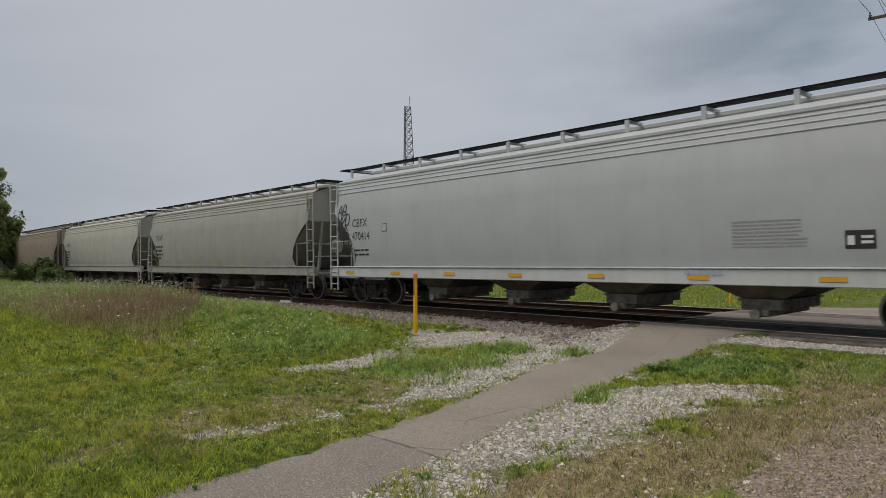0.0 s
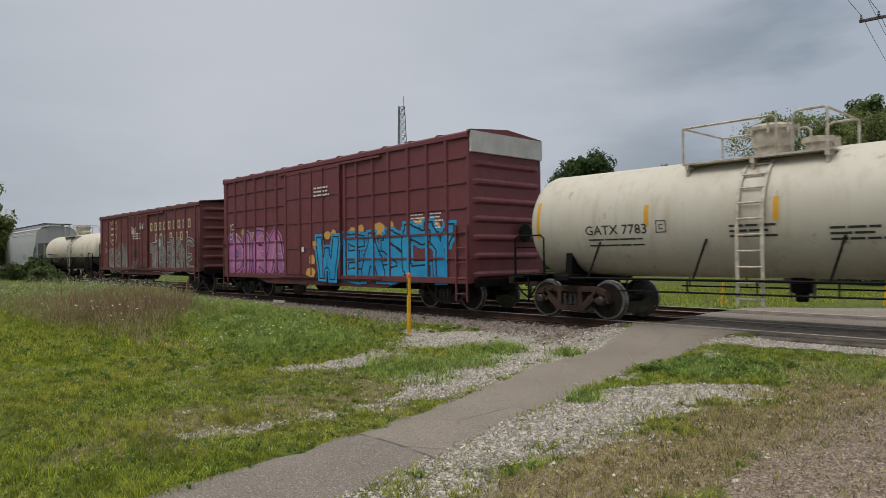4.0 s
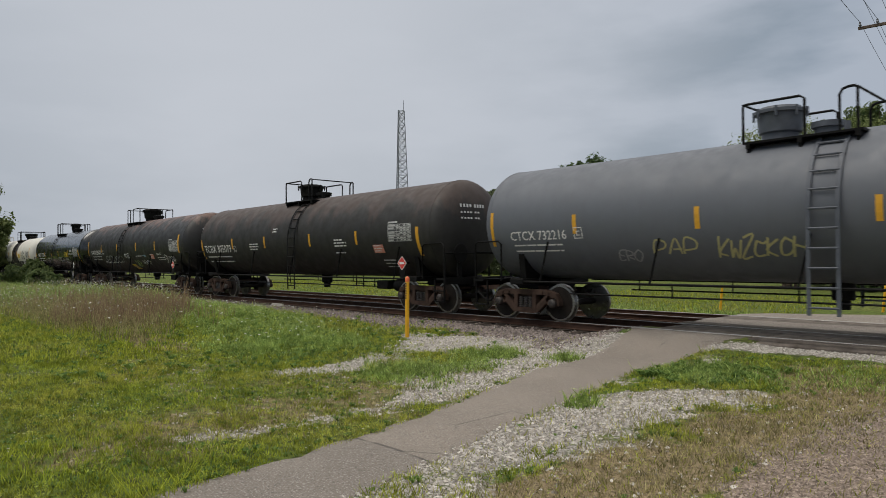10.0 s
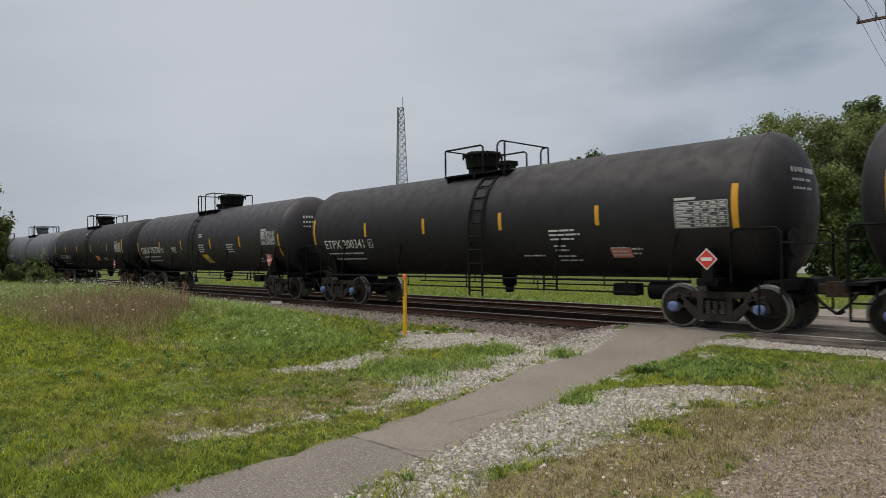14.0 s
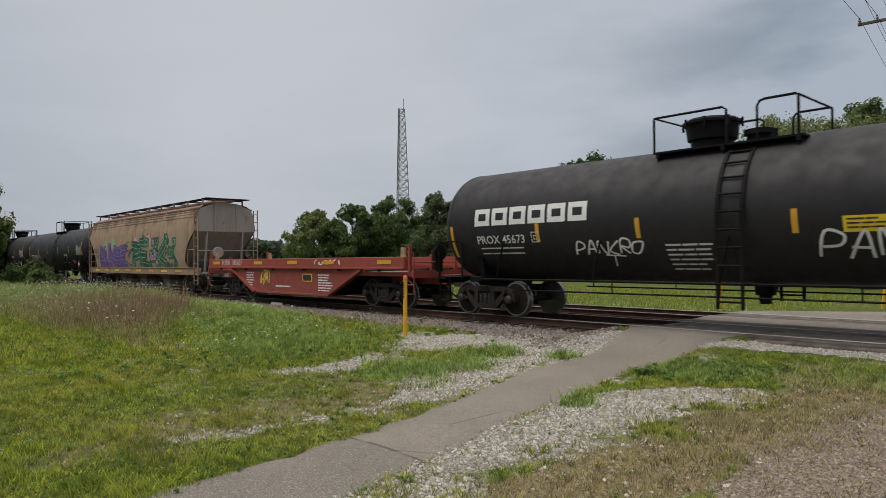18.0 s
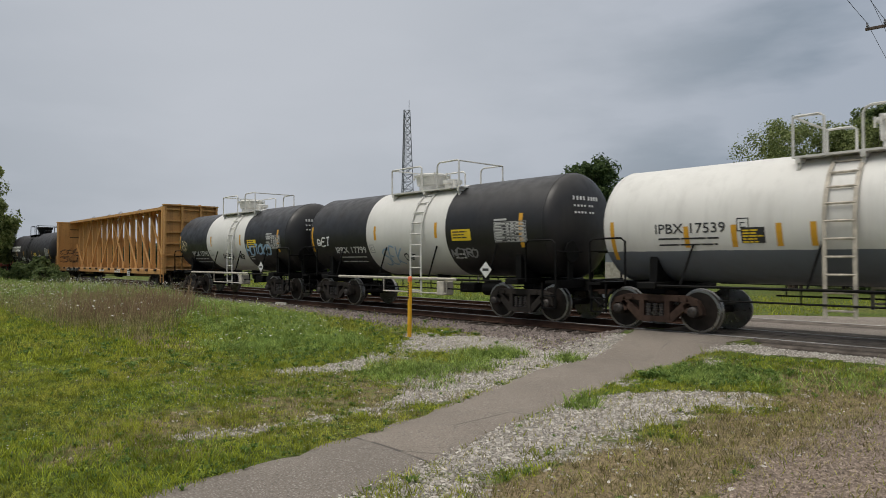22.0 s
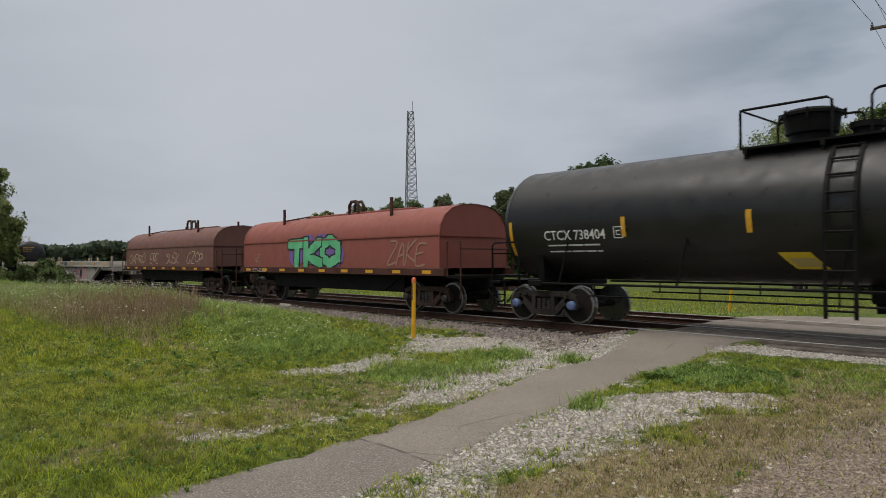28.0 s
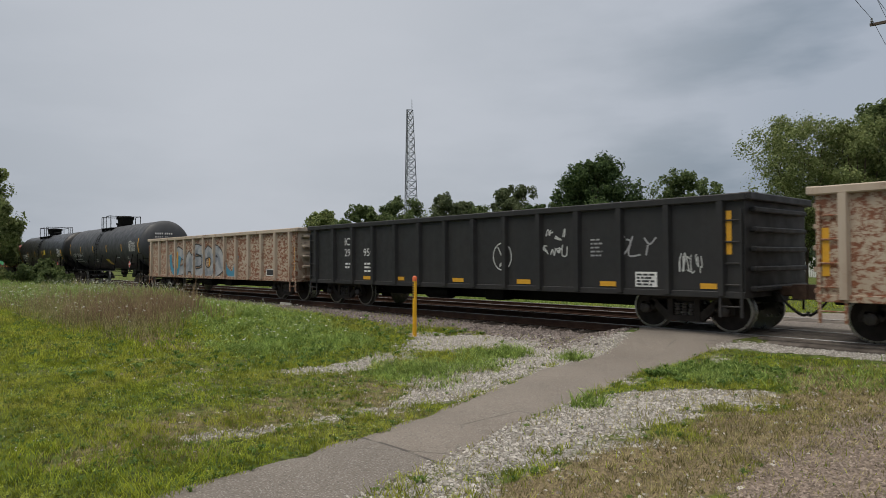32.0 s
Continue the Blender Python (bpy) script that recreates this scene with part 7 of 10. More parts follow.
P_T25 = paint("white_tank_blue_grey_belly", (0.74, 0.73, 0.69), 0.42, 0.15, low=(0.15, 0.17, 0.20), low_z=1.73, low_dirt=0.45, grime=(0.13, 0.11, 0.09))
car, wrap, c = tank_wagon(330.2, 339.1, 1.29, 2.33, "white tank wagon with weathered blue-grey belly", P_T25, M_BLACK, look_="rust", marks=5, over=0.98, lad=-0.71, rail=(-1.75, 0.6, 0.9), dome=(-0.34, 0.3, 0.45), rail_mat=M_WRAIL, dome_mat=M_WRAIL, ladder_mat=M_T8, mark_z=0.0, key="IPBX 17539", plate=1)
tank_writing(car, wrap, c, 2.33, 1.29, "IPBX 17539", M_INK, 0.26, 0.7, -0.05, 17, "white", rows=2, low_ink=M_INK, chart_mat=M_DARKPANEL)
sg = part("warning_sign", patch(-2.47, -2.02, 1.87, 0.31, wrap, 0.006), M_INK, car, "black and yellow notice")
tagged(part("small_print", lines(-2.44, -2.05, 2.10, 5, 0.055, 0.03, wrap, 5, 0.010), M_SIGN_YELLOW, sg), kind="stuff")
prints(car, lines(2.0, 2.68, 1.98, 2, 0.12, 0.07, wrap, 8), M_GOLD)
bars(car, wrap, [(c - 2.4, c - 1.3, 2.95, 0.16)], M_INK)
P_T26 = paint("black_tank_white_centre", (0.010, 0.010, 0.013), 0.35, 0.08, bands=((-1.76, 1.38, (0.72, 0.70, 0.63)),), low_dirt=0.1, grime=(0.14, 0.11, 0.08))
car, wrap, c = tank_wagon(343.0, 352.83, 1.28, 2.36, "black tank wagon with white centre and orange number", P_T26, M_BLACK, marks=4, over=0.98, lad=0.2, rail=(-2.2, 1.1, 0.85), dome=(-0.94, 0.5, 0.35), rail_mat=M_WRAIL, ladder_mat=M_WRAIL, dome_mat=M_WRAIL, plate=1, mark_z=0.2, key="UTLX 648166")
tank_writing(car, wrap, c, 2.36, 1.28, "UTLX 648166", M_GOLD, 0.28, 0.75, 0.02, 18, "white", rows=1, sign=(2.08, 2.21, 0.8, 0.31))
tag(car, "SEOR", 2.5, 3.6, 1.72, 0.32, wrap, G_SILVER, 0.035, 111)
tag(car, "CREK", 2.35, 3.75, 1.45, 0.34, wrap, G_SILVER, 0.035, 112)
m = Mesh()
m.tube([(-2.6, -1.47, 1.01), (3.0, -1.47, 1.01)], 0.032)
m.box(0.9, 1.6, -1.5, -1.15, 0.62, 0.98, 0.02)
m.tube([(0.25, -1.45, 1.5), (0.75, -1.5, 0.55)], 0.03)
part("outlet_guard", m, M_WRAIL, car)

# 27, 28: grey well wagons
P_W27 = paint("pale_grey_well", (0.38, 0.355, 0.315), 0.6, 0.6, rust=0.2, flakes=4.0, low_from=0.2, low_dirt=0.35, grime=(0.16, 0.13, 0.10))
for l, r, x0, x1, words, sd in ((357.6, 367.9, 356.0, 369.5, "CGLX 12120", 1), (372.95, 383.15, 371.5, 384.8, "CIGX 803830", 2)):
    car, wrap, he = well_wagon(l, r, x0, x1, "pale grey container well wagon with " + ("faint tags" if sd == 1 else "pink graffiti"), P_W27)
    part("number_panel", patch(-he + 1.0, -he + (4.0 if sd == 1 else 2.95), 1.34, 0.25, wrap), M_WHITE if sd == 1 else M_INK, car)
    part("number", letters(words, -he + 1.1, 1.37, 0.20, wrap, 0.95, 0.012), M_INK if sd == 1 else M_WHITE, car, "wagon number")
    for x in (-he + 0.3, -he + 4.3, 0.4, 2.9, he - 1.2):
        part("reflector", patch(x, x + 0.55, 1.40, 0.12, wrap, 0.012), M_YELLOW, car, "yellow reflective strip")
    for x in (-0.9, 1.6, 3.4):
        prints(car, lines(x, x + 0.9, 1.50, 2, 0.07, 0.028, wrap, int(x * 7 + 20)), M_GREYINK)
    part("test_chart", patch(3.4, 3.95, 0.86, 0.28, web, 0.006), M_INK, car)
    if sd == 1:
        tag(car, "HC!", -1.9, -0.85, 0.5, 0.62, web, M_GREYINK, 0.045, 121)
        tag(car, "JTBE", -3.6, -2.4, 0.75, 0.45, web, G_FADED, 0.045, 124)
        tag(car, "JSL", -2.6, -1.9, 1.36, 0.24, wrap, G_RUSTRED, 0.035, 125)
        tag(car, "M8!", -0.25, 0.75, 0.42, 0.62, web, M_GREYINK, 0.05, 122)
    else:
        part("lettering", letters("S", 2.35, 1.36, 0.2, wrap, 1.2, 0.012), M_INK, car, "black stencilled letter")
        haze(car, [(-3.2, 0.55, 0.2, 0.2), (-2.2, 0.4, 0.9, 0.42), (-0.8, 0.42, 0.9, 0.46), (0.55, 0.42, 0.6, 0.42)], 0.42, web, G_PINKPALE, 0.004, "pink sprayed cloud")
        throwup(car, "BORED", -2.95, -0.35, 0.52, 0.62, web, G_PALE, G_BLACK, 0.12, 0.010, seed=126, wild=0.04, rim=0.035)
        haze(car, [(0.4, 0.42, 0.2, 0.26)], 0.42, web, M_GREYINK, 0.012)
        scrawl(car, 123, -0.3, 0.1, 0.45, 0.75, web, G_BLACK, 0.07, 6, 0.02)

# 29, 30: coil wagons
P_L29 = paint("brown_coil_hood", (0.16, 0.07, 0.055), 0.65, 0.35, rust=0.2, grime=(0.10, 0.06, 0.05))
P_L30 = paint("red_coil_hood", (0.27, 0.075, 0.055), 0.6, 0.25, rust=0.06, grime=(0.14, 0.07, 0.055))
P_LF = plain("dark_red_frame", (0.10, 0.045, 0.035), 0.7, 0.0, 0.4, 3, 30, 0.2)
car, wrap, he = coil_wagon(388.8, 399.05, 388.0, 400.3, "brown coil wagon with arched hood and scrawls", P_L29, P_LF, P_LF)
for k_, (w_, xa_, xb_) in enumerate((("OXPRO", -he + 0.5, -he + 3.2), ("ERE", -2.2, -0.9), ("SUSK", 0.2, 2.0), ("GZOP", 3.0, 5.0))):
    tag(car, w_, xa_, xb_, 1.5, 0.5, wrap, M_CREAM, 0.03, 131 + k_)
car, wrap, he = coil_wagon(404.25, 414.6, 403.5, 415.9, "red coil wagon with arched hood and green lettering", P_L30, P_LF, P_LF)
part("number", letters("NDYX 380668", -he + 0.8, 1.15, 0.15, side_flat(1.492), 1.0, 0.008), M_WHITE, car, "white wagon number")
m = Mesh()
for x, h, a in ((-1.9, 0.3, 0.6), (-1.0, 0.5, 0.75), (-0.1, 0.5, 0.75), (0.8, 0.3, 0.6)):
    m.add([(x + 0.9 * a * math.cos(t * math.pi / 5), *wrap(1.5, h + a * 0.75 * math.sin(t * math.pi / 5), 0.006 + 0.001 * (x + 3))) for t in range(10)], [tuple(range(10))])
part("graffiti", m, G_PURPLE, car, "purple sprayed cloud")
throwup(car, "TKO", -2.35, 1.05, 1.50, 0.76, wrap, G_TKO, G_BLACK, 0.34, 0.018, seed=131, wild=0.05, sharp=True, rim=0.06)
tag(car, "ZAKE", he - 2.5, he - 0.6, 1.45, 0.7, wrap, G_CREAMFAINT, 0.06, 133)
tag(car, "WE", -he + 0.9, -he + 1.5, 1.55, 0.3, wrap, G_CREAMFAINT, 0.03, 134)

# 31, 32: black and slate tanks
P_T31 = paint("satin_black_tank", (0.011, 0.0105, 0.011), 0.34, 0.05, low_dirt=0.1)
car, wrap, c = tank_wagon(419.15, 432.9, 1.42, 2.50, "satin black tank wagon with yellow signs", P_T31, M_BLACK, marks=4, blue=True, lad=0.04, rail=(-2.3, 1.1, 0.85), dome=(-1, 0.5, 0.45), key="CTCX 738404")
tank_writing(car, wrap, c, 2.50, 1.42, "CTCX 738404", M_WHITE, 0.30, 0.6, -0.15, 19, "red", rows=2, sign=(1.48, 2.22, 0.78, 0.33), tilt=(-1.13, 1.38, 0.44))
P_T32 = paint("slate_black_tank", (0.040, 0.043, 0.050), 0.5, 0.12, low_dirt=0.15)
car, wrap, c = tank_wagon(437.0, 450.55, 1.42, 2.52, "slate-grey tank wagon with yellow panel", P_T32, M_BLACK, marks=5, lad=-0.72, rail=(-1.6, 0.8, 0.85), dome=(0.1, 0.46, 0.5), mark_z=0.2, key="CTCX 731664")
tank_writing(car, wrap, c, 2.52, 1.42, "CTCX 731664", M_WHITE, 0.30, 0.6, -0.25, 20, "red", rows=2, tilt=(0.49, 1.40, 0.46))
tag(car, "JAX", -5.25, -4.3, 1.5, 0.28, wrap, G_SILVER, 0.04, 141)

# 33 to 35: gondolas
P_G33 = paint("rust_eaten_gondola", (0.47, 0.39, 0.30), 0.7, 0.45, rust=0.80, flakes=8.5, top_rust=0.35, top_z=2.2, grime=(0.22, 0.12, 0.06), low_from=0.4)
P_G33P = paint("pale_gondola_post", (0.48, 0.40, 0.32), 0.7, 0.4, rust=0.25, grime=(0.22, 0.12, 0.06))
P_G34 = paint("black_gondola", (0.015, 0.015, 0.016), 0.55, 0.3, grime=(0.075, 0.065, 0.06), low_from=0.4)
for l, r, x0, x1, sd in ((454.95, 467.5, 452.95, 468.77, 1), (488.7, 501.3, 486.8, 502.6, 3)):
    car, wrap, he = gondola(l, r, x0, x1, "rust-eaten pale gondola wagon with " + ("silver graffiti" if sd == 1 else "bare sides"), P_G33, P_G33P, P_G33P, 14)
    for i in range(5):
        x = -he + 0.1 + i * (2 * he - 0.2) / 4.02
        part("reflector", patch(x, x + 0.12, 1.2, 0.85, wrap, 0.012), M_YELLOW, car, "yellow reflective strip")
    if sd == 1:
        throwup(car, "CAEOB", -he + 3.9, 1.6, 1.02, 0.95, wrap, G_CHROME, G_BLACK, 0.42, 0.008, seed=151, wild=0.05)
        for i in range(14):
            x = -he + 0.45 + (2 * he - 0.9) * i / 13
            if -he + 4.0 < x < 1.5:
                part("graffiti", patch(x - 0.055, x + 0.055, 0.95, 0.95, wrap, 0.1065), G_CHROME, car, "paint on a side post")
        m = Mesh()
        for x in (-he + 3.5, 2.0):
            stroke(smooth_path([(x - 0.4, 1.0), (x - 0.2, 0.3), (x + 0.5, 0.1), (x + 0.9, 0.9)], 6), 0.3, wrap, 0.9, 0.012, m)
        part("graffiti", m, G_BLUEDULL, car, "blue sprayed swirl")
        part("test_chart", patch(he - 2.4, he - 1.8, 0.95, 0.28, wrap), M_WHITE, car, "small data panel")
        part("test_chart", patch(he - 2.36, he - 1.84, 0.98, 0.22, wrap, 0.008), M_INK, car)
car, wrap, he = gondola(471.6, 484.35, 469.85, 485.6, "black gondola wagon with white tags and yellow marks", P_G34, P_G34, P_G34, 14)
part("number", letters("IC", -he + 2.2, 2.05, 0.26, wrap), M_WHITE, car, "white wagon mark")
part("number", letters("294", -he + 2.2, 1.68, 0.26, wrap), M_WHITE, car, "white wagon number")
part("number", letters("950", -he + 3.3, 1.68, 0.26, wrap), M_WHITE, car, "white wagon number")
prints(car, lines(-he + 2.25, -he + 2.85, 1.4, 2, 0.12, 0.06, wrap, 3), M_WHITE)
prints(car, lines(-he + 3.35, -he + 4.0, 1.4, 3, 0.12, 0.06, wrap, 4), M_WHITE)
for x in (-2.9, -0.3, 2.1, 4.6, he - 0.9, -he + 3.3):
    part("reflector", patch(x, x + 0.45, 0.92, 0.11, wrap, 0.012), M_YELLOW, car, "yellow reflective strip")
part("reflector", patch(he - 0.5, he - 0.25, 1.6, 0.85, wrap, 0.012), M_YELLOW, car, "yellow reflective strip")
m = Mesh()
stroke([(1.6 + 0.32 * math.cos(t * 0.35), 0.36 + 0.35 * math.sin(t * 0.35)) for t in range(19)], 0.035, wrap, 1.25, 0.008, m)
stroke(smooth_path([(1.45, 0.6), (1.6, 0.3), (1.5, 0.1), (1.75, 0.35), (1.7, 0.62)], 5), 0.035, wrap, 1.25, 0.008, m)
part("graffiti", m, G_PALE, car, "sprayed ring tag")
scrawl(car, 162, 2.94, 3.69, 1.98, 0.28, wrap, G_PALE, 0.03, 4)
scrawl(car, 163, 2.94, 3.69, 1.60, 0.28, wrap, G_PALE, 0.03, 4)
tag(car, "OLY", 5.05, 5.95, 1.62, 0.4, wrap, M_GREYINK, 0.04, 165)
scrawl(car, 164, 6.50, 7.05, 1.22, 0.42, wrap, G_PALE, 0.022, 6)
part("test_chart", patch(5.50, 6.02, 0.93, 0.32, wrap), M_WHITE, car, "small white data panel")
prints(car, lines(5.54, 5.98, 1.17, 4, 0.07, 0.04, wrap, 3, 0.010, ragged=0.2), M_INK)
prints(car, lines(4.35, 4.7, 1.95, 5, 0.09, 0.04, wrap, 6), M_GREYINK)
# ---- ground, track and crossing ----
def smooth01(a, b, x):
    """A soft step from 0 at a to 1 at b, either way round."""
    t = np.clip((x - a) / (b - a), 0, 1)
    return t * t * (3 - 2 * t)


def value_noise(x, y, scale, seed):
    """Smooth noise from 0 to 1 on arrays."""
    x, y = np.asarray(x, float) / scale, np.asarray(y, float) / scale
    xi, yi = np.floor(x).astype(np.int64), np.floor(y).astype(np.int64)
    u, w = x - xi, y - yi
    u, w = u * u * (3 - 2 * u), w * w * (3 - 2 * w)

    def h(a, b):
        n = (a * 374761393 + b * 668265263 + seed * 362437) & 0x7FFFFFFF
        n = ((n ^ (n >> 13)) * 1274126177) & 0x7FFFFFFF
        return ((n ^ (n >> 16)) & 0xFFFF) / 65535.0
    return (h(xi, yi) * (1 - u) + h(xi + 1, yi) * u) * (1 - w) + (h(xi, yi + 1) * (1 - u) + h(xi + 1, yi + 1) * u) * w


PATH_L = [(-4.0, -1.0), (-4.75, 1.25), (-5.33, 3.07), (-5.57, 4.01), (-6.03, 5.33), (-6.95, 8.11), (-7.46, 10.93), (-8.04, 12.73), (-8.3, 13.55)]
PATH_R = [(-2.9, -1.0), (-3.55, 1.2), (-4.05, 2.76), (-4.59, 4.27), (-4.94, 5.52), (-5.2, 6.84), (-5.72, 8.96), (-5.83, 11.11), (-5.9, 12.3), (-5.75, 13.55)]


def path_sides(y):
    l = np.interp(y, [p[1] for p in PATH_L], [p[0] for p in PATH_L])
    r = np.interp(y, [p[1] for p in PATH_R], [p[0] for p in PATH_R])
    return l, r


def height(x, y):
    """The ground's height."""
    x, y = np.asarray(x, float), np.asarray(y, float)
    z = -0.27 + 0.13 * (1 - smooth01(1.0, 7.0, y)) + 0.06 * (value_noise(x, y, 2.2, 1) - 0.5) + 0.12 * (value_noise(x, y, 9.0, 2) - 0.5)
    d = np.abs(y - TRACK_Y)
    bed = 1 - smooth01(1.9, 3.4, d)
    low = 1 - smooth01(1.25, 1.6, d)
    bed_b = 1 - smooth01(1.7, 2.6, np.abs(y - TRACK_B))
    z = z * (1 - bed) + (-0.215 + 0.012 * low + 0.025 * (value_noise(x, y, 0.35, 3) - 0.5)) * bed
    near = smooth01(10.6, 13.0, y) * (1 - smooth01(TRACK_Y, TRACK_Y + 0.1, y)) * smooth01(-9.4, -8.3, x)
    z = z * (1 - near) + (-0.03 - 0.08 * smooth01(-5.8, -4.9, x)) * near
    mound = np.exp(-((x + 19) / 7.0) ** 2 - ((y - 8.2) / 2.6) ** 2)
    z = z + 0.18 * mound + 0.25 * np.exp(-((x + 34) / 14.0) ** 2 - ((y - 9.0) / 2.6) ** 2)
    far = smooth01(24, 40, y) * smooth01(-400, -60, x)
    z = z - 0.15 * smooth01(TRACK_Y + 3, TRACK_Y + 8, y) + 0.1 * far
    return z * (1 - bed_b) + (-0.315 + 0.025 * (value_noise(x, y, 0.35, 4) - 0.5)) * bed_b


def blob(x, y, cx, cy, rx, ry, turn=0.0, wob=0.35, seed=5):
    c, s = math.cos(turn), math.sin(turn)
    u, w = ((x - cx) * c + (y - cy) * s) / rx, (-(x - cx) * s + (y - cy) * c) / ry
    r = np.sqrt(u * u + w * w) + wob * 2 * (value_noise(x, y, 0.8, seed) - 0.5) + wob * 1.3 * (value_noise(x, y, 0.3, seed + 1) - 0.5)
    return 1 - smooth01(0.4, 1.45, r)


def strip(x, y, pts, wide, seed, wob=0.5):
    """A ragged band along a line of points."""
    d = np.full(np.shape(x), 1e9)
    for (ax, ay, aw), (bx, by, bw) in zip(pts[:-1], pts[1:]):
        t = np.clip(((x - ax) * (bx - ax) + (y - ay) * (by - ay)) / ((bx - ax) ** 2 + (by - ay) ** 2), 0, 1)
        d = np.minimum(d, np.hypot(x - ax - t * (bx - ax), y - ay - t * (by - ay)) / (wide * (aw + t * (bw - aw))))
    d = d + wob * 1.6 * (value_noise(x, y, 0.7, seed) - 0.5) + wob * (value_noise(x, y, 0.25, seed + 1) - 0.5)
    return 1 - smooth01(0.35, 1.4, d)


def fine(w, x, y, seed):
    """A soft weight broken up into specks and tufts."""
    n = 0.6 * (value_noise(x, y, 0.34, seed) - 0.5) + 0.6 * (value_noise(x, y, 0.10, seed + 1) - 0.5)
    return smooth01(0.28, 0.72, w + n * (1 - np.abs(2 * w - 1) ** 3))


def zones(x, y):
    """How much of gravel, bare dry soil, drive and ballast lies at a place."""
    gravel = strip(x, y, [(-6.5, 2.7, 0.4), (-6.4, 3.5, 0.6), (-6.5, 4.6, 0.8), (-6.85, 5.9, 1.0), (-7.7, 7.4, 1.3), (-8.2, 9.5, 1.6)], 0.5, 11, 0.9)
    gravel = gravel * (0.68 + 0.25 * smooth01(3.5, 6.0, y))
    gravel = np.maximum(gravel, 0.62 * strip(x, y, [(-9.7, 5.4, 0.6), (-9.7, 6.3, 1.0), (-9.9, 7.8, 1.1), (-10.6, 9.6, 1.5)], 0.5, 12, 0.6))
    gravel = np.maximum(gravel, blob(x, y, -7.8, 10.9, 1.3, 2.2, 0.1, 0.4, 13))
    gravel = np.maximum(gravel, blob(x, y, -10.4, 10.5, 1.9, 1.3, 0.1, 0.5, 14))
    gravel = np.maximum(gravel, 0.4 * blob(x, y, -13.6, 10.6, 3.2, 0.9, -0.25, 0.4, 19))
    gravel = np.maximum(gravel, strip(x, y, [(-4.35, 4.3, 0.7), (-4.5, 5.6, 1.2), (-4.35, 6.8, 1.6), (-4.3, 8.2, 1.5), (-3.9, 9.0, 0.6)], 0.62, 15, 0.5))
    gravel = np.maximum(gravel, 0.62 * strip(x, y, [(-3.75, 2.4, 0.8), (-4.0, 3.6, 1.0), (-3.9, 5.2, 1.0)], 0.5, 16, 0.8))
    gravel = np.maximum(gravel, strip(x, y, [(-6.0, 12.0, 0.6), (-5.0, 12.75, 1.0), (-3.6, 13.0, 1.1), (1.5, 13.0, 1.0)], 0.6, 17, 0.4))
    gravel = np.maximum(gravel, 0.5 * strip(x, y, [(-5.5, 8.6, 0.8), (-5.3, 10.0, 0.6), (-5.6, 11.4, 0.8)], 0.3, 18, 0.7))
    dry = 0.9 * strip(x, y, [(-3.2, 2.6, 0.9), (-3.1, 5.0, 1.0), (-2.8, 8.0, 0.9), (-2.7, 10.4, 0.7)], 0.75, 21, 0.6)
    dry = np.maximum(dry, 0.55 * strip(x, y, [(-6.5, 2.0, 1.0), (-7.0, 3.6, 1.6), (-7.4, 5.4, 1.7), (-8.6, 6.8, 1.4)], 0.75, 24, 0.8))
    dry = np.maximum(dry, 0.85 * blob(x, y, -2.6, 10.2, 2.0, 1.6, 0.0, 0.9, 26))
    dry = np.maximum(dry, 0.62 * blob(x, y, -15.0, 5.3, 1.8, 0.5, 0.1, 0.6, 23))
    dry = np.maximum(dry, 0.42 * blob(x, y, -11.5, 4.0, 3.5, 1.5, 0.2, 0.9, 25))
    drive = 1 - smooth01(-0.25, 0.45, -2.35 + 0.7 * (value_noise(x, y, 0.9, 31) - 0.5) - x)
    drive = drive * (1 - smooth01(8.2, 9.8, y + 0.9 * (value_noise(x, y, 0.7, 32) - 0.5)))
    ballast = 1 - smooth01(2.4, 4.2, np.where(y > TRACK_Y, np.maximum(0, y - TRACK_B + 0.6), TRACK_Y - y) + 1.2 * (value_noise(x, y, 1.4, 41) - 0.5) + 0.5 * (value_noise(x, y, 0.4, 43) - 0.5))
    ballast = ballast * np.where(x > -9.0, 1 - smooth01(-9.2, -7.6, x), 1.0)
    return gravel, dry, drive, ballast


def grease_and_shade(x, y):
    """Dark grease-stained stones close to the rails, plus the train's shadow painted between tracks."""
    off = np.where(y > TRACK_Y, np.maximum(0, y - TRACK_B), TRACK_Y - y) + 0.3 * (value_noise(x, y, 0.5, 42) - 0.5)
    clean = 0.8 * np.exp(-((y - TRACK_Y - 0.45) / 0.22) ** 2)
    return np.maximum(0, 1 - smooth01(1.15, 1.6, off) - clean) * (1 - smooth01(-9.0, -8.2, x))


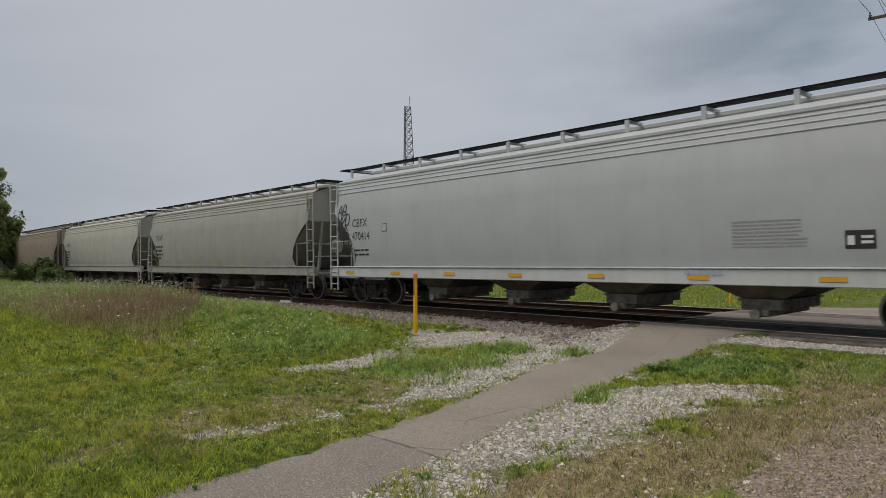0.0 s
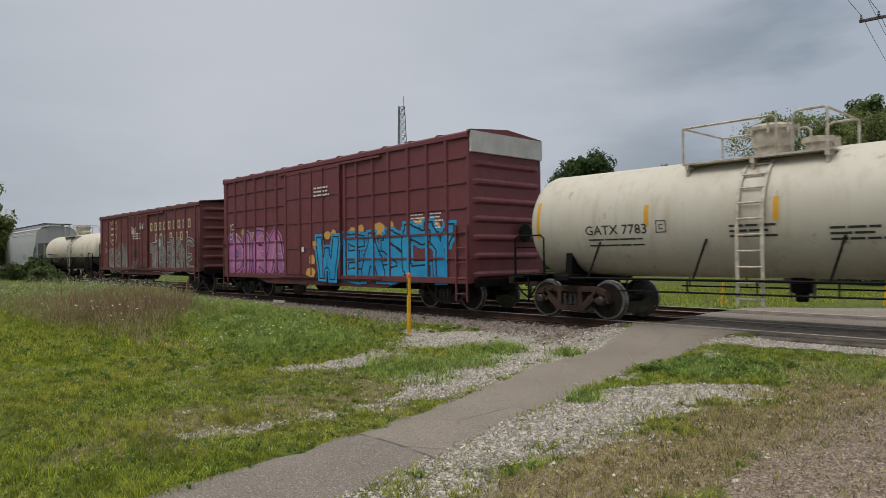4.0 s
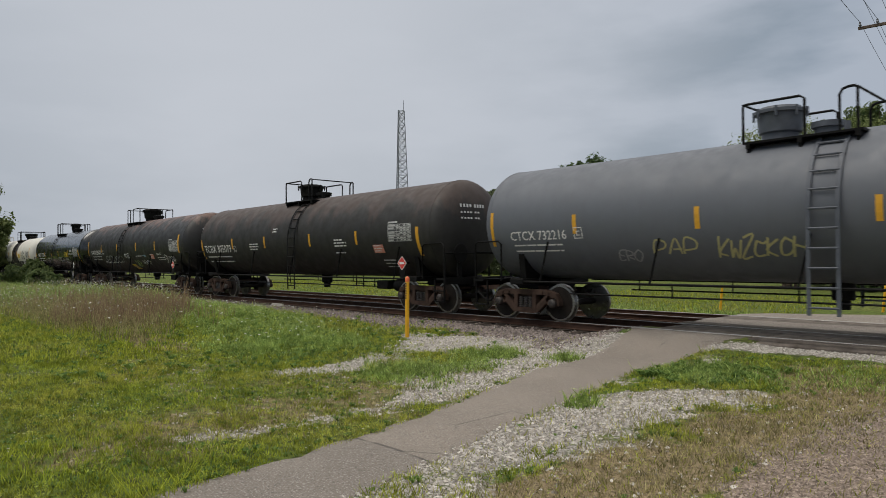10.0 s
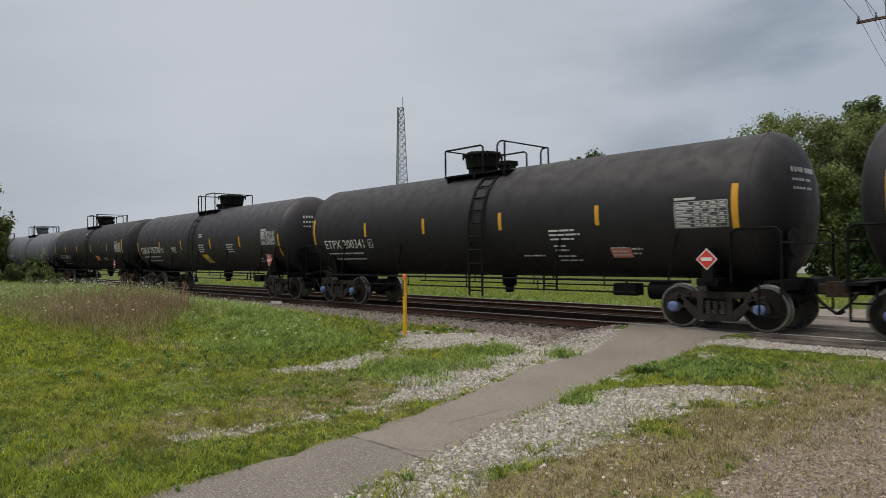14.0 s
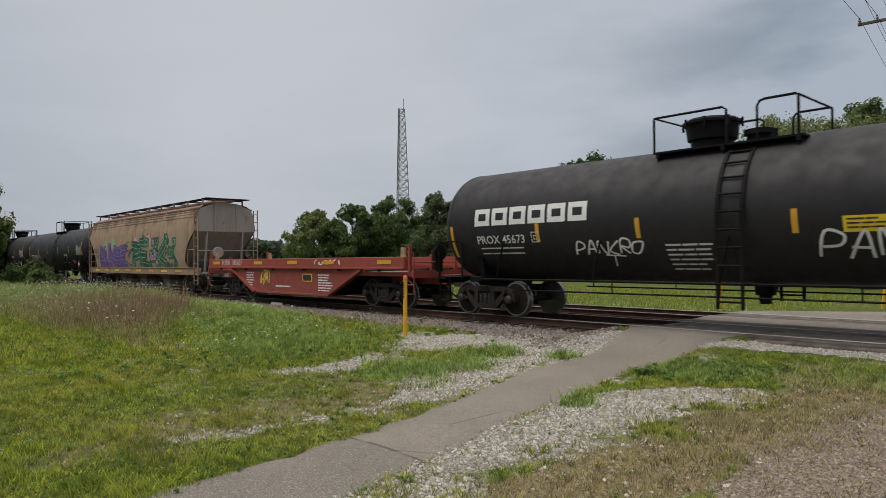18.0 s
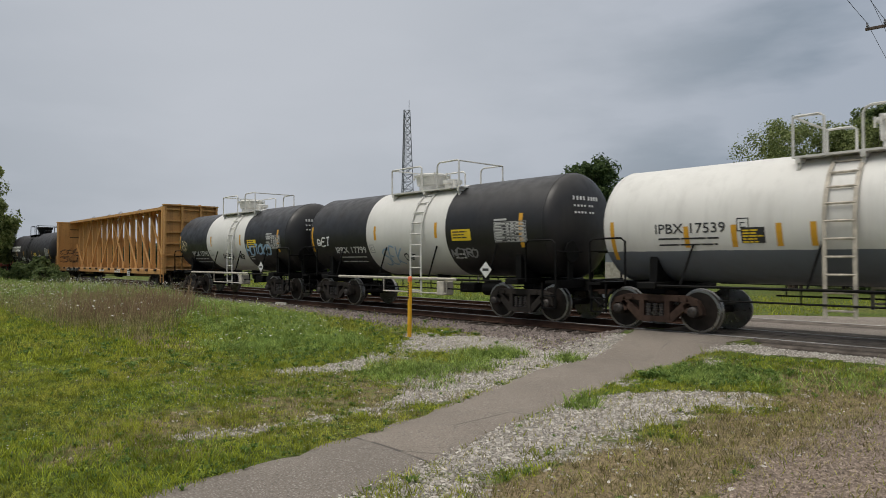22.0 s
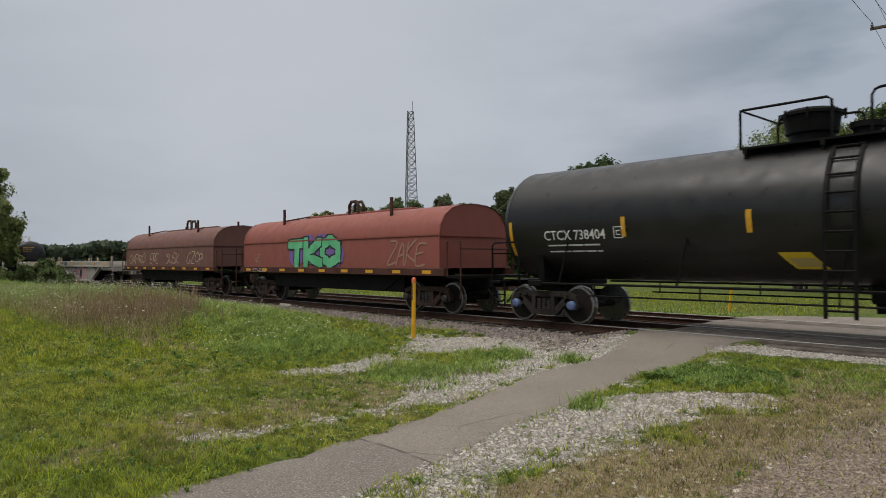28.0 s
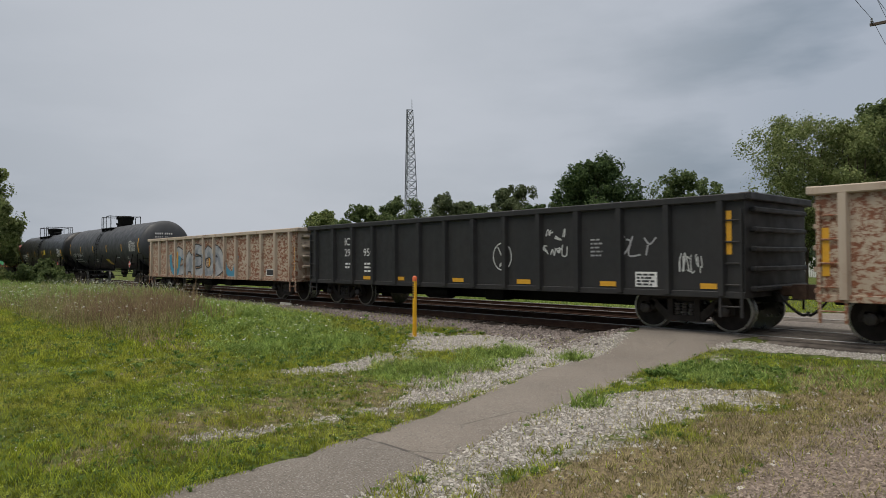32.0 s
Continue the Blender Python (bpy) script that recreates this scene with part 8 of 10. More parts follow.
def ground_material():
    k = Nodes("meadow_ground", 0.95, 0.0, 0.2)
    lawn = k.mix(k.step(k.noise(0.45, 5), 0.38, 0.62), (0.10, 0.15, 0.022), (0.15, 0.17, 0.035))
    # dark thatch, with the shade between blades painted in as well
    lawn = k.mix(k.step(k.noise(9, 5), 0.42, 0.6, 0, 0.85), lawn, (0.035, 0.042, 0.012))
    soil = k.mix(k.step(k.noise(26, 6, 0.7), 0.38, 0.62), (0.09, 0.07, 0.04), (0.32, 0.25, 0.15))
    stone = k.mix(k.step(k.noise(38, 3), 0.40, 0.60), (0.13, 0.115, 0.10), (0.40, 0.375, 0.34))
    # bed darker than its stones: shaded gaps between them are in this colour
    ball = k.mix(k.step(k.noise(24, 3), 0.38, 0.62), (0.030, 0.024, 0.021), (0.17, 0.14, 0.12))
    drive = k.mix(k.step(k.noise(40, 4), 0.35, 0.65), (0.11, 0.085, 0.068), (0.34, 0.27, 0.215))
    # one dark tone for grease and for the painted shadow under the train
    grease_shade_tone = k.mix(k.step(k.noise(28, 3), 0.35, 0.65), (0.025, 0.02, 0.018), (0.085, 0.068, 0.058))
    wob = k.step(k.noise(5, 8, 0.72), 0.25, 0.75, -0.45, 0.45)
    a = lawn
    for name, colour in (("dry", soil), ("gravel", stone), ("drive", drive), ("ballast", ball), ("grease_and_shade", grease_shade_tone)):
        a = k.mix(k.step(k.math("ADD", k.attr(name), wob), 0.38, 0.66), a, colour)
    k.bump(k.noise(45, 4), 0.6, 0.03)
    return k.done(a)


M_GROUND = ground_material()


def build_ground():
    xs = np.unique(np.concatenate([-np.geomspace(40, 2500, 26), np.arange(-40, -24, 0.8), np.arange(-24, 4.01, 0.22), np.geomspace(5, 2500, 24)]))
    ys = np.unique(np.concatenate([-np.geomspace(3, 2500, 20), np.arange(-2, 19, 0.22), np.arange(19, 45, 1.5), np.geomspace(46, 2500, 24)]))
    X, Y = np.meshgrid(xs, ys)
    v = np.stack([X.ravel(), Y.ravel(), height(X.ravel(), Y.ravel())], 1)
    nx, ny = len(xs), len(ys)
    i = (np.arange(ny - 1)[:, None] * nx + np.arange(nx - 1)[None]).ravel()
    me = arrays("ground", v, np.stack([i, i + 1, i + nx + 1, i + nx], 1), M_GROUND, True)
    for name, values in zip(("gravel", "dry", "drive", "ballast"), zones(v[:, 0], v[:, 1])):
        me.attributes.new(name, "FLOAT", "POINT").data.foreach_set("value", np.asarray(values, np.float32))
    me.attributes.new("grease_and_shade", "FLOAT", "POINT").data.foreach_set("value", np.asarray(grease_and_shade(v[:, 0], v[:, 1]), np.float32))
    tagged(new("ground", me), "green meadow ground with pale gravel and dry patches", "ground", kind="structure")


build_ground()

M_ASPHALT = Nodes("worn_asphalt", 0.92)
_k = M_ASPHALT
_a = _k.mix(_k.step(_k.noise(0.8, 5), 0.3, 0.7), (0.180, 0.150, 0.124), (0.245, 0.208, 0.172))
_a = _k.mix(_k.step(_k.axis(1), 3.86, 3.90, 0.3, 0.0), _a, (0.12, 0.112, 0.10))
_a = _k.mix(_k.step(_k.noise(3.2, 6, 0.7), 0.50, 0.72, 0, 0.5), _a, (0.125, 0.105, 0.088))
_a = _k.mix(_k.step(_k.noise(62, 3), 0.54, 0.64, 0, 0.7), _a, (0.38, 0.355, 0.325))
_a = _k.mix(_k.step(_k.noise(50, 3, 0.5), 0.55, 0.64, 0, 0.65), _a, (0.075, 0.066, 0.058))
_a = _k.mix(_k.math("MULTIPLY", _k.step(_k.math("ABSOLUTE", _k.math("SUBTRACT", _k.axis(1), 3.88)), 0.012, 0.03, 0.8, 0.0), _k.step(_k.noise(4), 0.35, 0.5)), _a, (0.05, 0.045, 0.04))
_crack = _k.n.new("ShaderNodeTexVoronoi")
_crack.feature, _crack.inputs["Scale"].default_value = "DISTANCE_TO_EDGE", 0.55
_k.l.new(_k.co(), _crack.inputs["Vector"])
_a = _k.mix(_k.math("MULTIPLY", _k.step(_crack.outputs["Distance"], 0.0, 0.012, 0.7, 0.0), _k.step(_k.noise(0.9), 0.5, 0.6)), _a, (0.06, 0.055, 0.05))
_k.bump(_k.noise(110, 2), 0.5, 0.006)
M_ASPHALT = _k.done(_a)
M_CONCRETE = plain("crossing_panel", (0.15, 0.132, 0.114), 0.9, 0.0, 0.25, 1.2, 60, 0.3)
M_TIMBER = plain("weathered_timber", (0.085, 0.068, 0.056), 0.9, 0.0, 0.45, 3, 30, 0.4)
M_XTIMBER = plain("grey_crossing_timber", (0.165, 0.14, 0.12), 0.9, 0.0, 0.5, 3.5, 25, 0.6)
M_RAIL = plain("rail_web_rust", (0.075, 0.042, 0.030), 0.75, 0.0, 0.35, 4, 40, 0.2)
M_RAILTOP = plain("polished_rail_head", (0.26, 0.25, 0.24), 0.42, 0.9, 0.15, 3, 60, 0.0)


def build_path():
    """The footpath lies on the ground, with crumbling edges."""
    m = Mesh()
    top = []
    for y in np.arange(-1.0, 13.51, 0.14):
        l, r = (float(q) for q in path_sides(y))
        l += 0.16 * (float(value_noise(0.0, y, 0.5, 201)) - 0.5) + 0.10 * (float(value_noise(0.0, y, 0.17, 203)) - 0.5)
        r += 0.16 * (float(value_noise(0.0, y, 0.5, 202)) - 0.5) + 0.10 * (float(value_noise(0.0, y, 0.17, 204)) - 0.5)
        row = []
        for i in range(9):
            x = l + (r - l) * i / 8
            z = float(height(x, y)) * 0.8 + 0.2 * float(height((l + r) / 2, y)) + 0.006 + 0.016 * math.sin(math.pi * i / 8)
            row.append((x, y, z))
        top.append([(l - 0.04, y, row[0][2] - 0.05)] + row + [(r + 0.04, y, row[-1][2] - 0.05)])
    m.loft(top, False, 0, False)
    tagged(new("pavement_path", m.data("pavement_path", M_ASPHALT, 40)), "worn grey asphalt footpath leading to the crossing", "footpath", kind="structure")


build_path()


def rail_bar(y, z):
    m = Mesh()
    prof = [(-0.075, -0.172), (0.075, -0.172), (0.075, -0.155), (0.012, -0.135), (0.010, -0.045), (0.036, -0.035), (0.036, -0.012)]
    low = prof + [(-p, q) for p, q in prof[::-1][:-2]]
    m.slab_x([(y + a, z + b) for a, b in low], -700, 500)
    m.slab_x([(y - 0.036, z - 0.012), (y + 0.036, z - 0.012), (y + 0.030, z), (y - 0.030, z)], -700, 500, 1)
    return m


# two tracks; the far one lies a little lower
RAIL_B = -0.10
for yc, z in ((TRACK_Y, 0.0), (TRACK_B, RAIL_B)):
    for s in (-1, 1):
        tagged(new("rail", rail_bar(yc + s * 0.752, z).data("rail", [M_RAIL, M_RAILTOP])), "rusty steel rail with a polished head", "rail", "rails of the tracks", "structure")

# sleepers
tie = Mesh().box(-0.115, 0.115, -1.29, 1.29, -0.36, -0.178, 0.012)
tie.box(-0.10, 0.10, -0.86, -0.64, -0.178, -0.168)
tie.box(-0.10, 0.10, 0.64, 0.86, -0.178, -0.168)
TIE = tie.data("sleeper", M_TIMBER)
for yc, z, n in ((TRACK_Y, 0.0, 170), (TRACK_B, RAIL_B, 150)):
    track_bed = tagged(new("sleepers"), "weathered timber sleepers under the rails", "sleepers", kind="structure")
    for i in range(n):
        part("sleeper", TIE, None, track_bed, at=pose(-8.6 - i * 0.53, yc + random.uniform(-0.05, 0.05), z + random.uniform(-0.01, 0.005), 0, 0, random.uniform(-1, 1)))

# the road crossing: panels between and beside the rails, the road behind
road = tagged(new("road"), "grey road surface at the level crossing", "road", kind="structure")
for i in range(9):
    x = -7.9 + i * 2.45
    for j in range(5):
        y = TRACK_Y - 0.66 + j * 0.266
        part("crossing_plank", Mesh().box(x, x + 2.43, y, y + 0.25, -0.16, -0.010 + 0.004 * ((i + j) % 2), 0.012), M_XTIMBER if (i * 3 + j) % 4 else M_CONCRETE, road)
    for j in range(3):
        y = TRACK_Y + 0.80 + j * 0.252
        part("crossing_plank", Mesh().box(x - 0.3, x + 2.13, y, y + 0.238, -0.16, -0.008 + 0.003 * ((i + j) % 2), 0.012), M_XTIMBER if (i + j) % 3 else M_CONCRETE, road)
    if i:
        part("crossing_timber", Mesh().box(x - 0.2, x + 2.22, TRACK_Y - 1.10, TRACK_Y - 0.80, -0.24, -0.012, 0.02), M_XTIMBER, road)
        part("crossing_timber", Mesh().box(x - 0.2 + 0.25 * (i % 2), x + 2.2 + 0.25 * (i % 2), TRACK_Y - 1.36, TRACK_Y - 1.11, -0.26, -0.035 - 0.015 * (i % 3), 0.025), M_XTIMBER, road)
    for j in range(5):
        y = TRACK_B - 0.66 + j * 0.266
        part("crossing_plank", Mesh().box(x - 0.8, x + 1.63, y, y + 0.25, -0.26, RAIL_B - 0.010 + 0.004 * ((i + j) % 2), 0.012), M_XTIMBER if (i * 3 + j) % 4 else M_CONCRETE, road)
m = Mesh()
m.slab_z([(-8.3, 13.50), (-5.75, 13.50), (-5.7, TRACK_Y - 0.80), (-8.4, TRACK_Y - 0.80)], -0.10, -0.012)
part("path_apron", m, M_ASPHALT, road)
m = Mesh()
m.slab_z([(-8.3, TRACK_Y + 1.56), (14, TRACK_Y + 1.56), (14, TRACK_B - 0.84), (-8.6, TRACK_B - 0.84)], -0.35, -0.07)
part("road_slab", m, M_ASPHALT, road)
m = Mesh()
m.slab_z([(-8.8, TRACK_B + 0.84), (14, TRACK_B + 0.84), (14, 24.2), (2, 70), (-4.2, 70), (-4.9, 26), (-5.6, 22.7), (-7.2, 21.7), (-8.2, 21.2), (-8.8, 20.4)], -0.40, -0.12)
part("road_slab", m, M_ASPHALT, road)

# ---- scattered stones, grass and weeds ----
rng = np.random.default_rng(7)


def instances(name, base_v, base_f, pos, size, turn, tilt, mats, label, category, tint=None, smooth=False):
    """Many small copies joined in one mesh."""
    n, nv = len(pos), len(base_v)
    ca, sa = np.cos(turn), np.sin(turn)
    v = np.repeat(base_v[None], n, 0) * size[:, None, :]
    if tilt is not None:
        v = v + np.stack([tilt[:, 0:1] * v[..., 2], tilt[:, 1:2] * v[..., 2], 0 * v[..., 2]], -1)
    x = v[..., 0] * ca[:, None] - v[..., 1] * sa[:, None]
    y = v[..., 0] * sa[:, None] + v[..., 1] * ca[:, None]
    v = np.stack([x, y, v[..., 2]], -1) + pos[:, None, :]
    f = (base_f[None] + (np.arange(n) * nv)[:, None, None]).reshape(-1, base_f.shape[1])
    me = arrays(name, v.reshape(-1, 3), f, mats, smooth)
    return tagged(new(name, me), label, category, kind="stuff")


def place(n, x0, x1, y0, y1, density):
    """Random spots where density(x, y) lets them."""
    x, y = rng.uniform(x0, x1, n), rng.uniform(y0, y1, n)
    keep = rng.random(n) < density(x, y)
    l, r = path_sides(y)
    edge = 0.10 * rng.random(n) ** 2
    keep &= ~((x > l + edge) & (x < r - edge) & (y < 13.6))
    keep &= ~((x > -8.6) & (y > 13.1))
    x, y = x[keep], y[keep]
    return np.stack([x, y, height(x, y)], 1)


def stone_material(name, lo, hi):
    k = Nodes(name, 0.9)
    a = k.mix(k.island(), lo, hi)
    return k.done(k.mix(k.step(k.noise(60, 3), 0.4, 0.7, 0, 0.5), a, shade(lo, 0.8)))


M_LIME = stone_material("pale_limestone", (0.22, 0.195, 0.165), (0.66, 0.62, 0.56))
M_BALLAST = stone_material("ballast_stone", (0.07, 0.055, 0.05), (0.36, 0.30, 0.265))
M_DRIVE = stone_material("drive_gravel", (0.13, 0.10, 0.08), (0.47, 0.38, 0.31))
octa_v = np.array([(1, 0, -0.25), (0, 1, -0.25), (-1, 0, -0.25), (0, -1, -0.25), (0.25, 0.1, 0.8)], float)
octa_f = np.array([(0, 1, 4), (1, 2, 4), (2, 3, 4), (3, 0, 4)])


def stones(name, pos, lo, hi, mat, label, category):
    n = len(pos)
    s = rng.uniform(lo, hi, (n, 1)) * rng.uniform(0.6, 1.2, (n, 3)) * np.array([[1, 0.85, 0.65]])
    return instances(name, octa_v, octa_f, pos + np.array([[0, 0, 0.006]]), s, rng.uniform(0, 6.28, n), rng.uniform(-0.5, 0.5, (n, 2)), mat, label, category)


stones("gravel_stones", place(130000, -12.5, 1.5, 1.5, 13.3, lambda x, y: np.maximum(fine(zones(x, y)[0], x, y, 71), 0.05 * fine(zones(x, y)[1], x, y, 73) * (zones(x, y)[1] > 0.3))), 0.009, 0.034, M_LIME, "pale crushed limestone gravel", "gravel")
stones("ballast_stones", place(80000, -30, -7.6, 9.6, 20.6, lambda x, y: fine(zones(x, y)[3], x, y, 75) * (1 - 0.9 * grease_and_shade(x, y))), 0.03, 0.075, M_BALLAST, "grey-brown track ballast stones", "ballast")
stones("ballast_stones", place(26000, -75, -30, 11.0, 20.4, lambda x, y: zones(x, y)[3] * (1 - 0.9 * grease_and_shade(x, y))), 0.04, 0.08, M_BALLAST, "grey-brown track ballast stones", "ballast")
stones("drive_stones", place(26000, -2.8, 0.6, 2.0, 9.2, lambda x, y: fine(zones(x, y)[2], x, y, 77)), 0.005, 0.024, M_DRIVE, "pinkish grey gravel of a drive", "gravel")


def leaf_material(name, lo, hi, tip=None):
    k = Nodes(name, 0.75, 0.0, 0.25)
    a = k.mix(k.island(), lo, hi)
    if tip:
        a = k.mix(k.step(k.noise(0.45, 6, 0.6), 0.46, 0.66, 0, 0.6), a, tip)
        # dark blotches put the shaded gaps between tufts into the blade colour
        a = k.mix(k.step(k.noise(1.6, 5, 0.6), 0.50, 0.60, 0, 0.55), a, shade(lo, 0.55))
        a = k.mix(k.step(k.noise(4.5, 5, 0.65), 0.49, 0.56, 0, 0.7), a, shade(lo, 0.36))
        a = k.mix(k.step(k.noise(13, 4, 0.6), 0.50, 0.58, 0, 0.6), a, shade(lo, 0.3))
        a = k.mix(k.step(k.noise(6.3, 4, 0.6), 0.56, 0.64, 0, 0.5), a, shade(hi, 1.2))
    m = k.done(a)
    # light comes through thin leaves
    t, mixer = k.n.new("ShaderNodeBsdfTranslucent"), k.n.new("ShaderNodeMixShader")
    k.put(t.inputs["Color"], a)
    mixer.inputs[0].default_value = 0.42
    out = k.n["Material Output"]
    k.l.new(k.b.outputs[0], mixer.inputs[1])
    k.l.new(t.outputs[0], mixer.inputs[2])
    k.l.new(mixer.outputs[0], out.inputs["Surface"])
    return m


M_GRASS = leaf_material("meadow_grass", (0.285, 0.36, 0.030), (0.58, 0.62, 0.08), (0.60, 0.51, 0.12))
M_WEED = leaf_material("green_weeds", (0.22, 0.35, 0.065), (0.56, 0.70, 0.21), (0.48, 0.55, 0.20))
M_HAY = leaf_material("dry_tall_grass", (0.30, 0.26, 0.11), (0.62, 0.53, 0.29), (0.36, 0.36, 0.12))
M_DOCK = leaf_material("brown_dock_seed", (0.17, 0.11, 0.07), (0.40, 0.29, 0.18))
M_PETAL = flat("white_petals", (0.75, 0.75, 0.70))
blade_v = np.array([(-0.5, 0, 0), (0.5, 0, 0), (0.35, 0.12, 0.6), (-0.35, 0.12, 0.6), (0.0, 0.42, 1.0)], float)
blade_f = np.array([(0, 1, 2), (0, 2, 3), (3, 2, 4)])


def blades(name, pos, width, lo, hi, mat, label, lean=0.5):
    n = len(pos)
    x, y = pos[:, 0], pos[:, 1]
    tuft = 0.30 + 1.25 * value_noise(x, y, max(0.15, 0.8 * hi), 91) ** 2 + 0.35 * value_noise(x, y, max(0.4, 2 * hi), 93) + 0.6 * value_noise(x, y, 1.6, 92) ** 2
    h = rng.uniform(lo, hi, n) * tuft
    s = np.stack([np.full(n, width) * rng.uniform(0.7, 1.4, n), h * 0.6, h], 1)
    return instances(name, blade_v, blade_f, pos, s, rng.uniform(0, 6.28, n), rng.uniform(-lean, lean, (n, 2)), mat, label, "grass")


def lawn_density(x, y):
    g, d, v, b = zones(x, y)
    w = 1 - np.maximum(np.maximum(g, 0.95 * d), np.maximum(1.1 * v, 1.1 * b))
    return np.clip(fine(np.clip(w, 0, 1), x, y, 81) * (0.45 + 0.75 * value_noise(x, y, 0.22, 83)), 0.03, 1)


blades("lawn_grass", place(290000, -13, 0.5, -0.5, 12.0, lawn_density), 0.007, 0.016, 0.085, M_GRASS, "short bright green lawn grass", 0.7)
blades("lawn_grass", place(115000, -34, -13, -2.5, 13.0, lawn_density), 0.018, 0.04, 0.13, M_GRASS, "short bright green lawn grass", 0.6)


def tall_density(x, y):
    g, d, v, b = zones(x, y)
    top = np.minimum(8.7 + 0.20 * (-11.8 - x), 11.3) + 1.3 * (value_noise(x, y, 1.1, 51) - 0.5) + 0.9 * (value_noise(x, y, 0.4, 53) - 0.5)
    w = smooth01(top + 0.1, top - 0.35, y) * smooth01(top - 3.6, top - 1.6, y + 1.6 * (value_noise(x, y, 0.8, 55) - 0.5)) * smooth01(-10.2, -12.2, x + 1.5 * (value_noise(x, y, 0.6, 57) - 0.5))
    w = w * (0.45 + 0.55 * smooth01(0.3, 0.55, value_noise(x, y, 0.7, 52)))
    w = np.maximum(w, 0.8 * blob(x, y, -54, 8.0, 20, 5.0, 0.0, 0.3, 50))
    return w * np.clip(1 - b, 0, 1)


def beyond_line(x, y, soft=2.2):
    """1 where the tall dry growth stands, away from the crossing."""
    return smooth01(0.0, -soft, x + 2.45 * y + 2.4 * (value_noise(x, y, 1.3, 59) - 0.5))


def clump_density(x, y):
    w = 0.8 * blob(x, y, -8.3, 7.1, 0.8, 1.6, -0.1, 0.6, 54)
    w = np.maximum(w, blob(x, y, -8.7, 9.3, 0.5, 0.5, 0, 0.4, 55))
    w = np.maximum(w, blob(x, y, -7.4, 9.9, 0.35, 0.35, 0, 0.4, 56))
    w = np.maximum(w, blob(x, y, -5.0, 10.3, 0.55, 1.1, 0.0, 0.6, 57))
    w = np.maximum(w, 0.15 * blob(x, y, -3.2, 10.8, 1.5, 1.2, 0.0, 0.8, 58))
    w = np.maximum(w, blob(x, y, -5.0, 6.9, 0.22, 0.3, 0.0, 0.4, 59))
    return w


blades("tall_weeds", place(110000, -27, -9.5, 5.5, 12.0, lambda x, y: tall_density(x, y) * (1 - beyond_line(x, y))), 0.012, 0.05, 0.19, M_WEED, "knee-high green weeds beside the ballast", 0.9)
blades("tall_weeds", place(130000, -75, -16, 3.5, 13.2, lambda x, y: tall_density(x, y) * beyond_line(x, y)), 0.024, 0.14, 0.44, M_WEED, "tall green weeds beside the ballast", 0.9)
blades("weed_clumps", place(90000, -10, -1.0, 6.0, 12.6, clump_density), 0.012, 0.04, 0.17, M_WEED, "green weed clumps in the gravel", 0.9)
blades("dry_grass", place(52000, -46, -14.0, 4.2, 12.0, lambda x, y: beyond_line(x, y) * np.maximum(0.9 * blob(x, y, -23, 7.2, 9.0, 3.0, 0.0, 0.5, 61), 0.5 * tall_density(x, y))), 0.012, 0.20, 0.55, M_HAY, "dry straw-coloured tall grass", 0.35)
blades("dry_grass", place(120000, -9, -1.0, 1.0, 12.0, lambda x, y: np.maximum(0.95 * zones(x, y)[1], 0.12 * (x > -5))), 0.008, 0.015, 0.06, M_HAY, "dry straw-coloured short grass", 0.8)
blades("dock_stalks", place(60000, -34, -15.0, 4.5, 11.5, lambda x, y: np.maximum(blob(x, y, -20.2, 6.5, 2.2, 1.3, 0.3, 0.5, 62), 0.12 * blob(x, y, -27.5, 7.6, 4.0, 1.6, 0.2, 0.5, 63))), 0.014, 0.26, 0.68, M_DOCK, "brown dock stalks gone to seed", 0.3)


def flowers(pos, lo, hi, r0, r1):
    """Flat white flower heads on thin stalks."""
    n = len(pos)
    h = rng.uniform(lo, hi, n)
    disc = np.array([(math.cos(i * math.pi / 3), math.sin(i * math.pi / 3), 0) for i in range(6)] + [(0, 0, 0.25)])
    f = np.array([(i, (i + 1) % 6, 6) for i in range(6)])
    rad = rng.uniform(r0, r1, n)
    instances("white_flowers", disc, f, pos + np.stack([0 * h, 0 * h, h], 1), np.stack([rad, rad, rad], 1), rng.uniform(0, 6.28, n), None, M_PETAL, "small white wild flower heads", "flowers")
    stalk_v = np.array([(-1, 0, 0), (1, 0, 0), (0, 1, 0), (0, 0, 1)], float)
    stalk_f = np.array([(0, 1, 3), (1, 2, 3), (2, 0, 3)])
    instances("flower_stalks", stalk_v, stalk_f, pos, np.stack([0 * h + 0.004, 0 * h + 0.004, h], 1), rng.uniform(0, 6.28, n), None, M_WEED, "thin green flower stalks", "flowers")


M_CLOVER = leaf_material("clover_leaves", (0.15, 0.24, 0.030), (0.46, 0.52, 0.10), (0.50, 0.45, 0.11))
M_ROSETTE = leaf_material("broad_weed_leaves", (0.06, 0.12, 0.025), (0.20, 0.29, 0.07))
clover_v = np.array([(0, -0.2, 0.0), (0.9, -0.5, 0.35), (1.15, 0.1, 0.3), (0.5, 0.45, 0.25), (-0.2, 0.2, 0.15)], float)
clover_f = np.array([(0, 1, 2), (0, 2, 3), (0, 3, 4)])


def clover_density(x, y):
    return lawn_density(x, y) * smooth01(0.42, 0.62, value_noise(x, y, 0.55, 85)) + 0.12 * (zones(x, y)[1] > 0.3) * (value_noise(x, y, 0.2, 86) > 0.6)


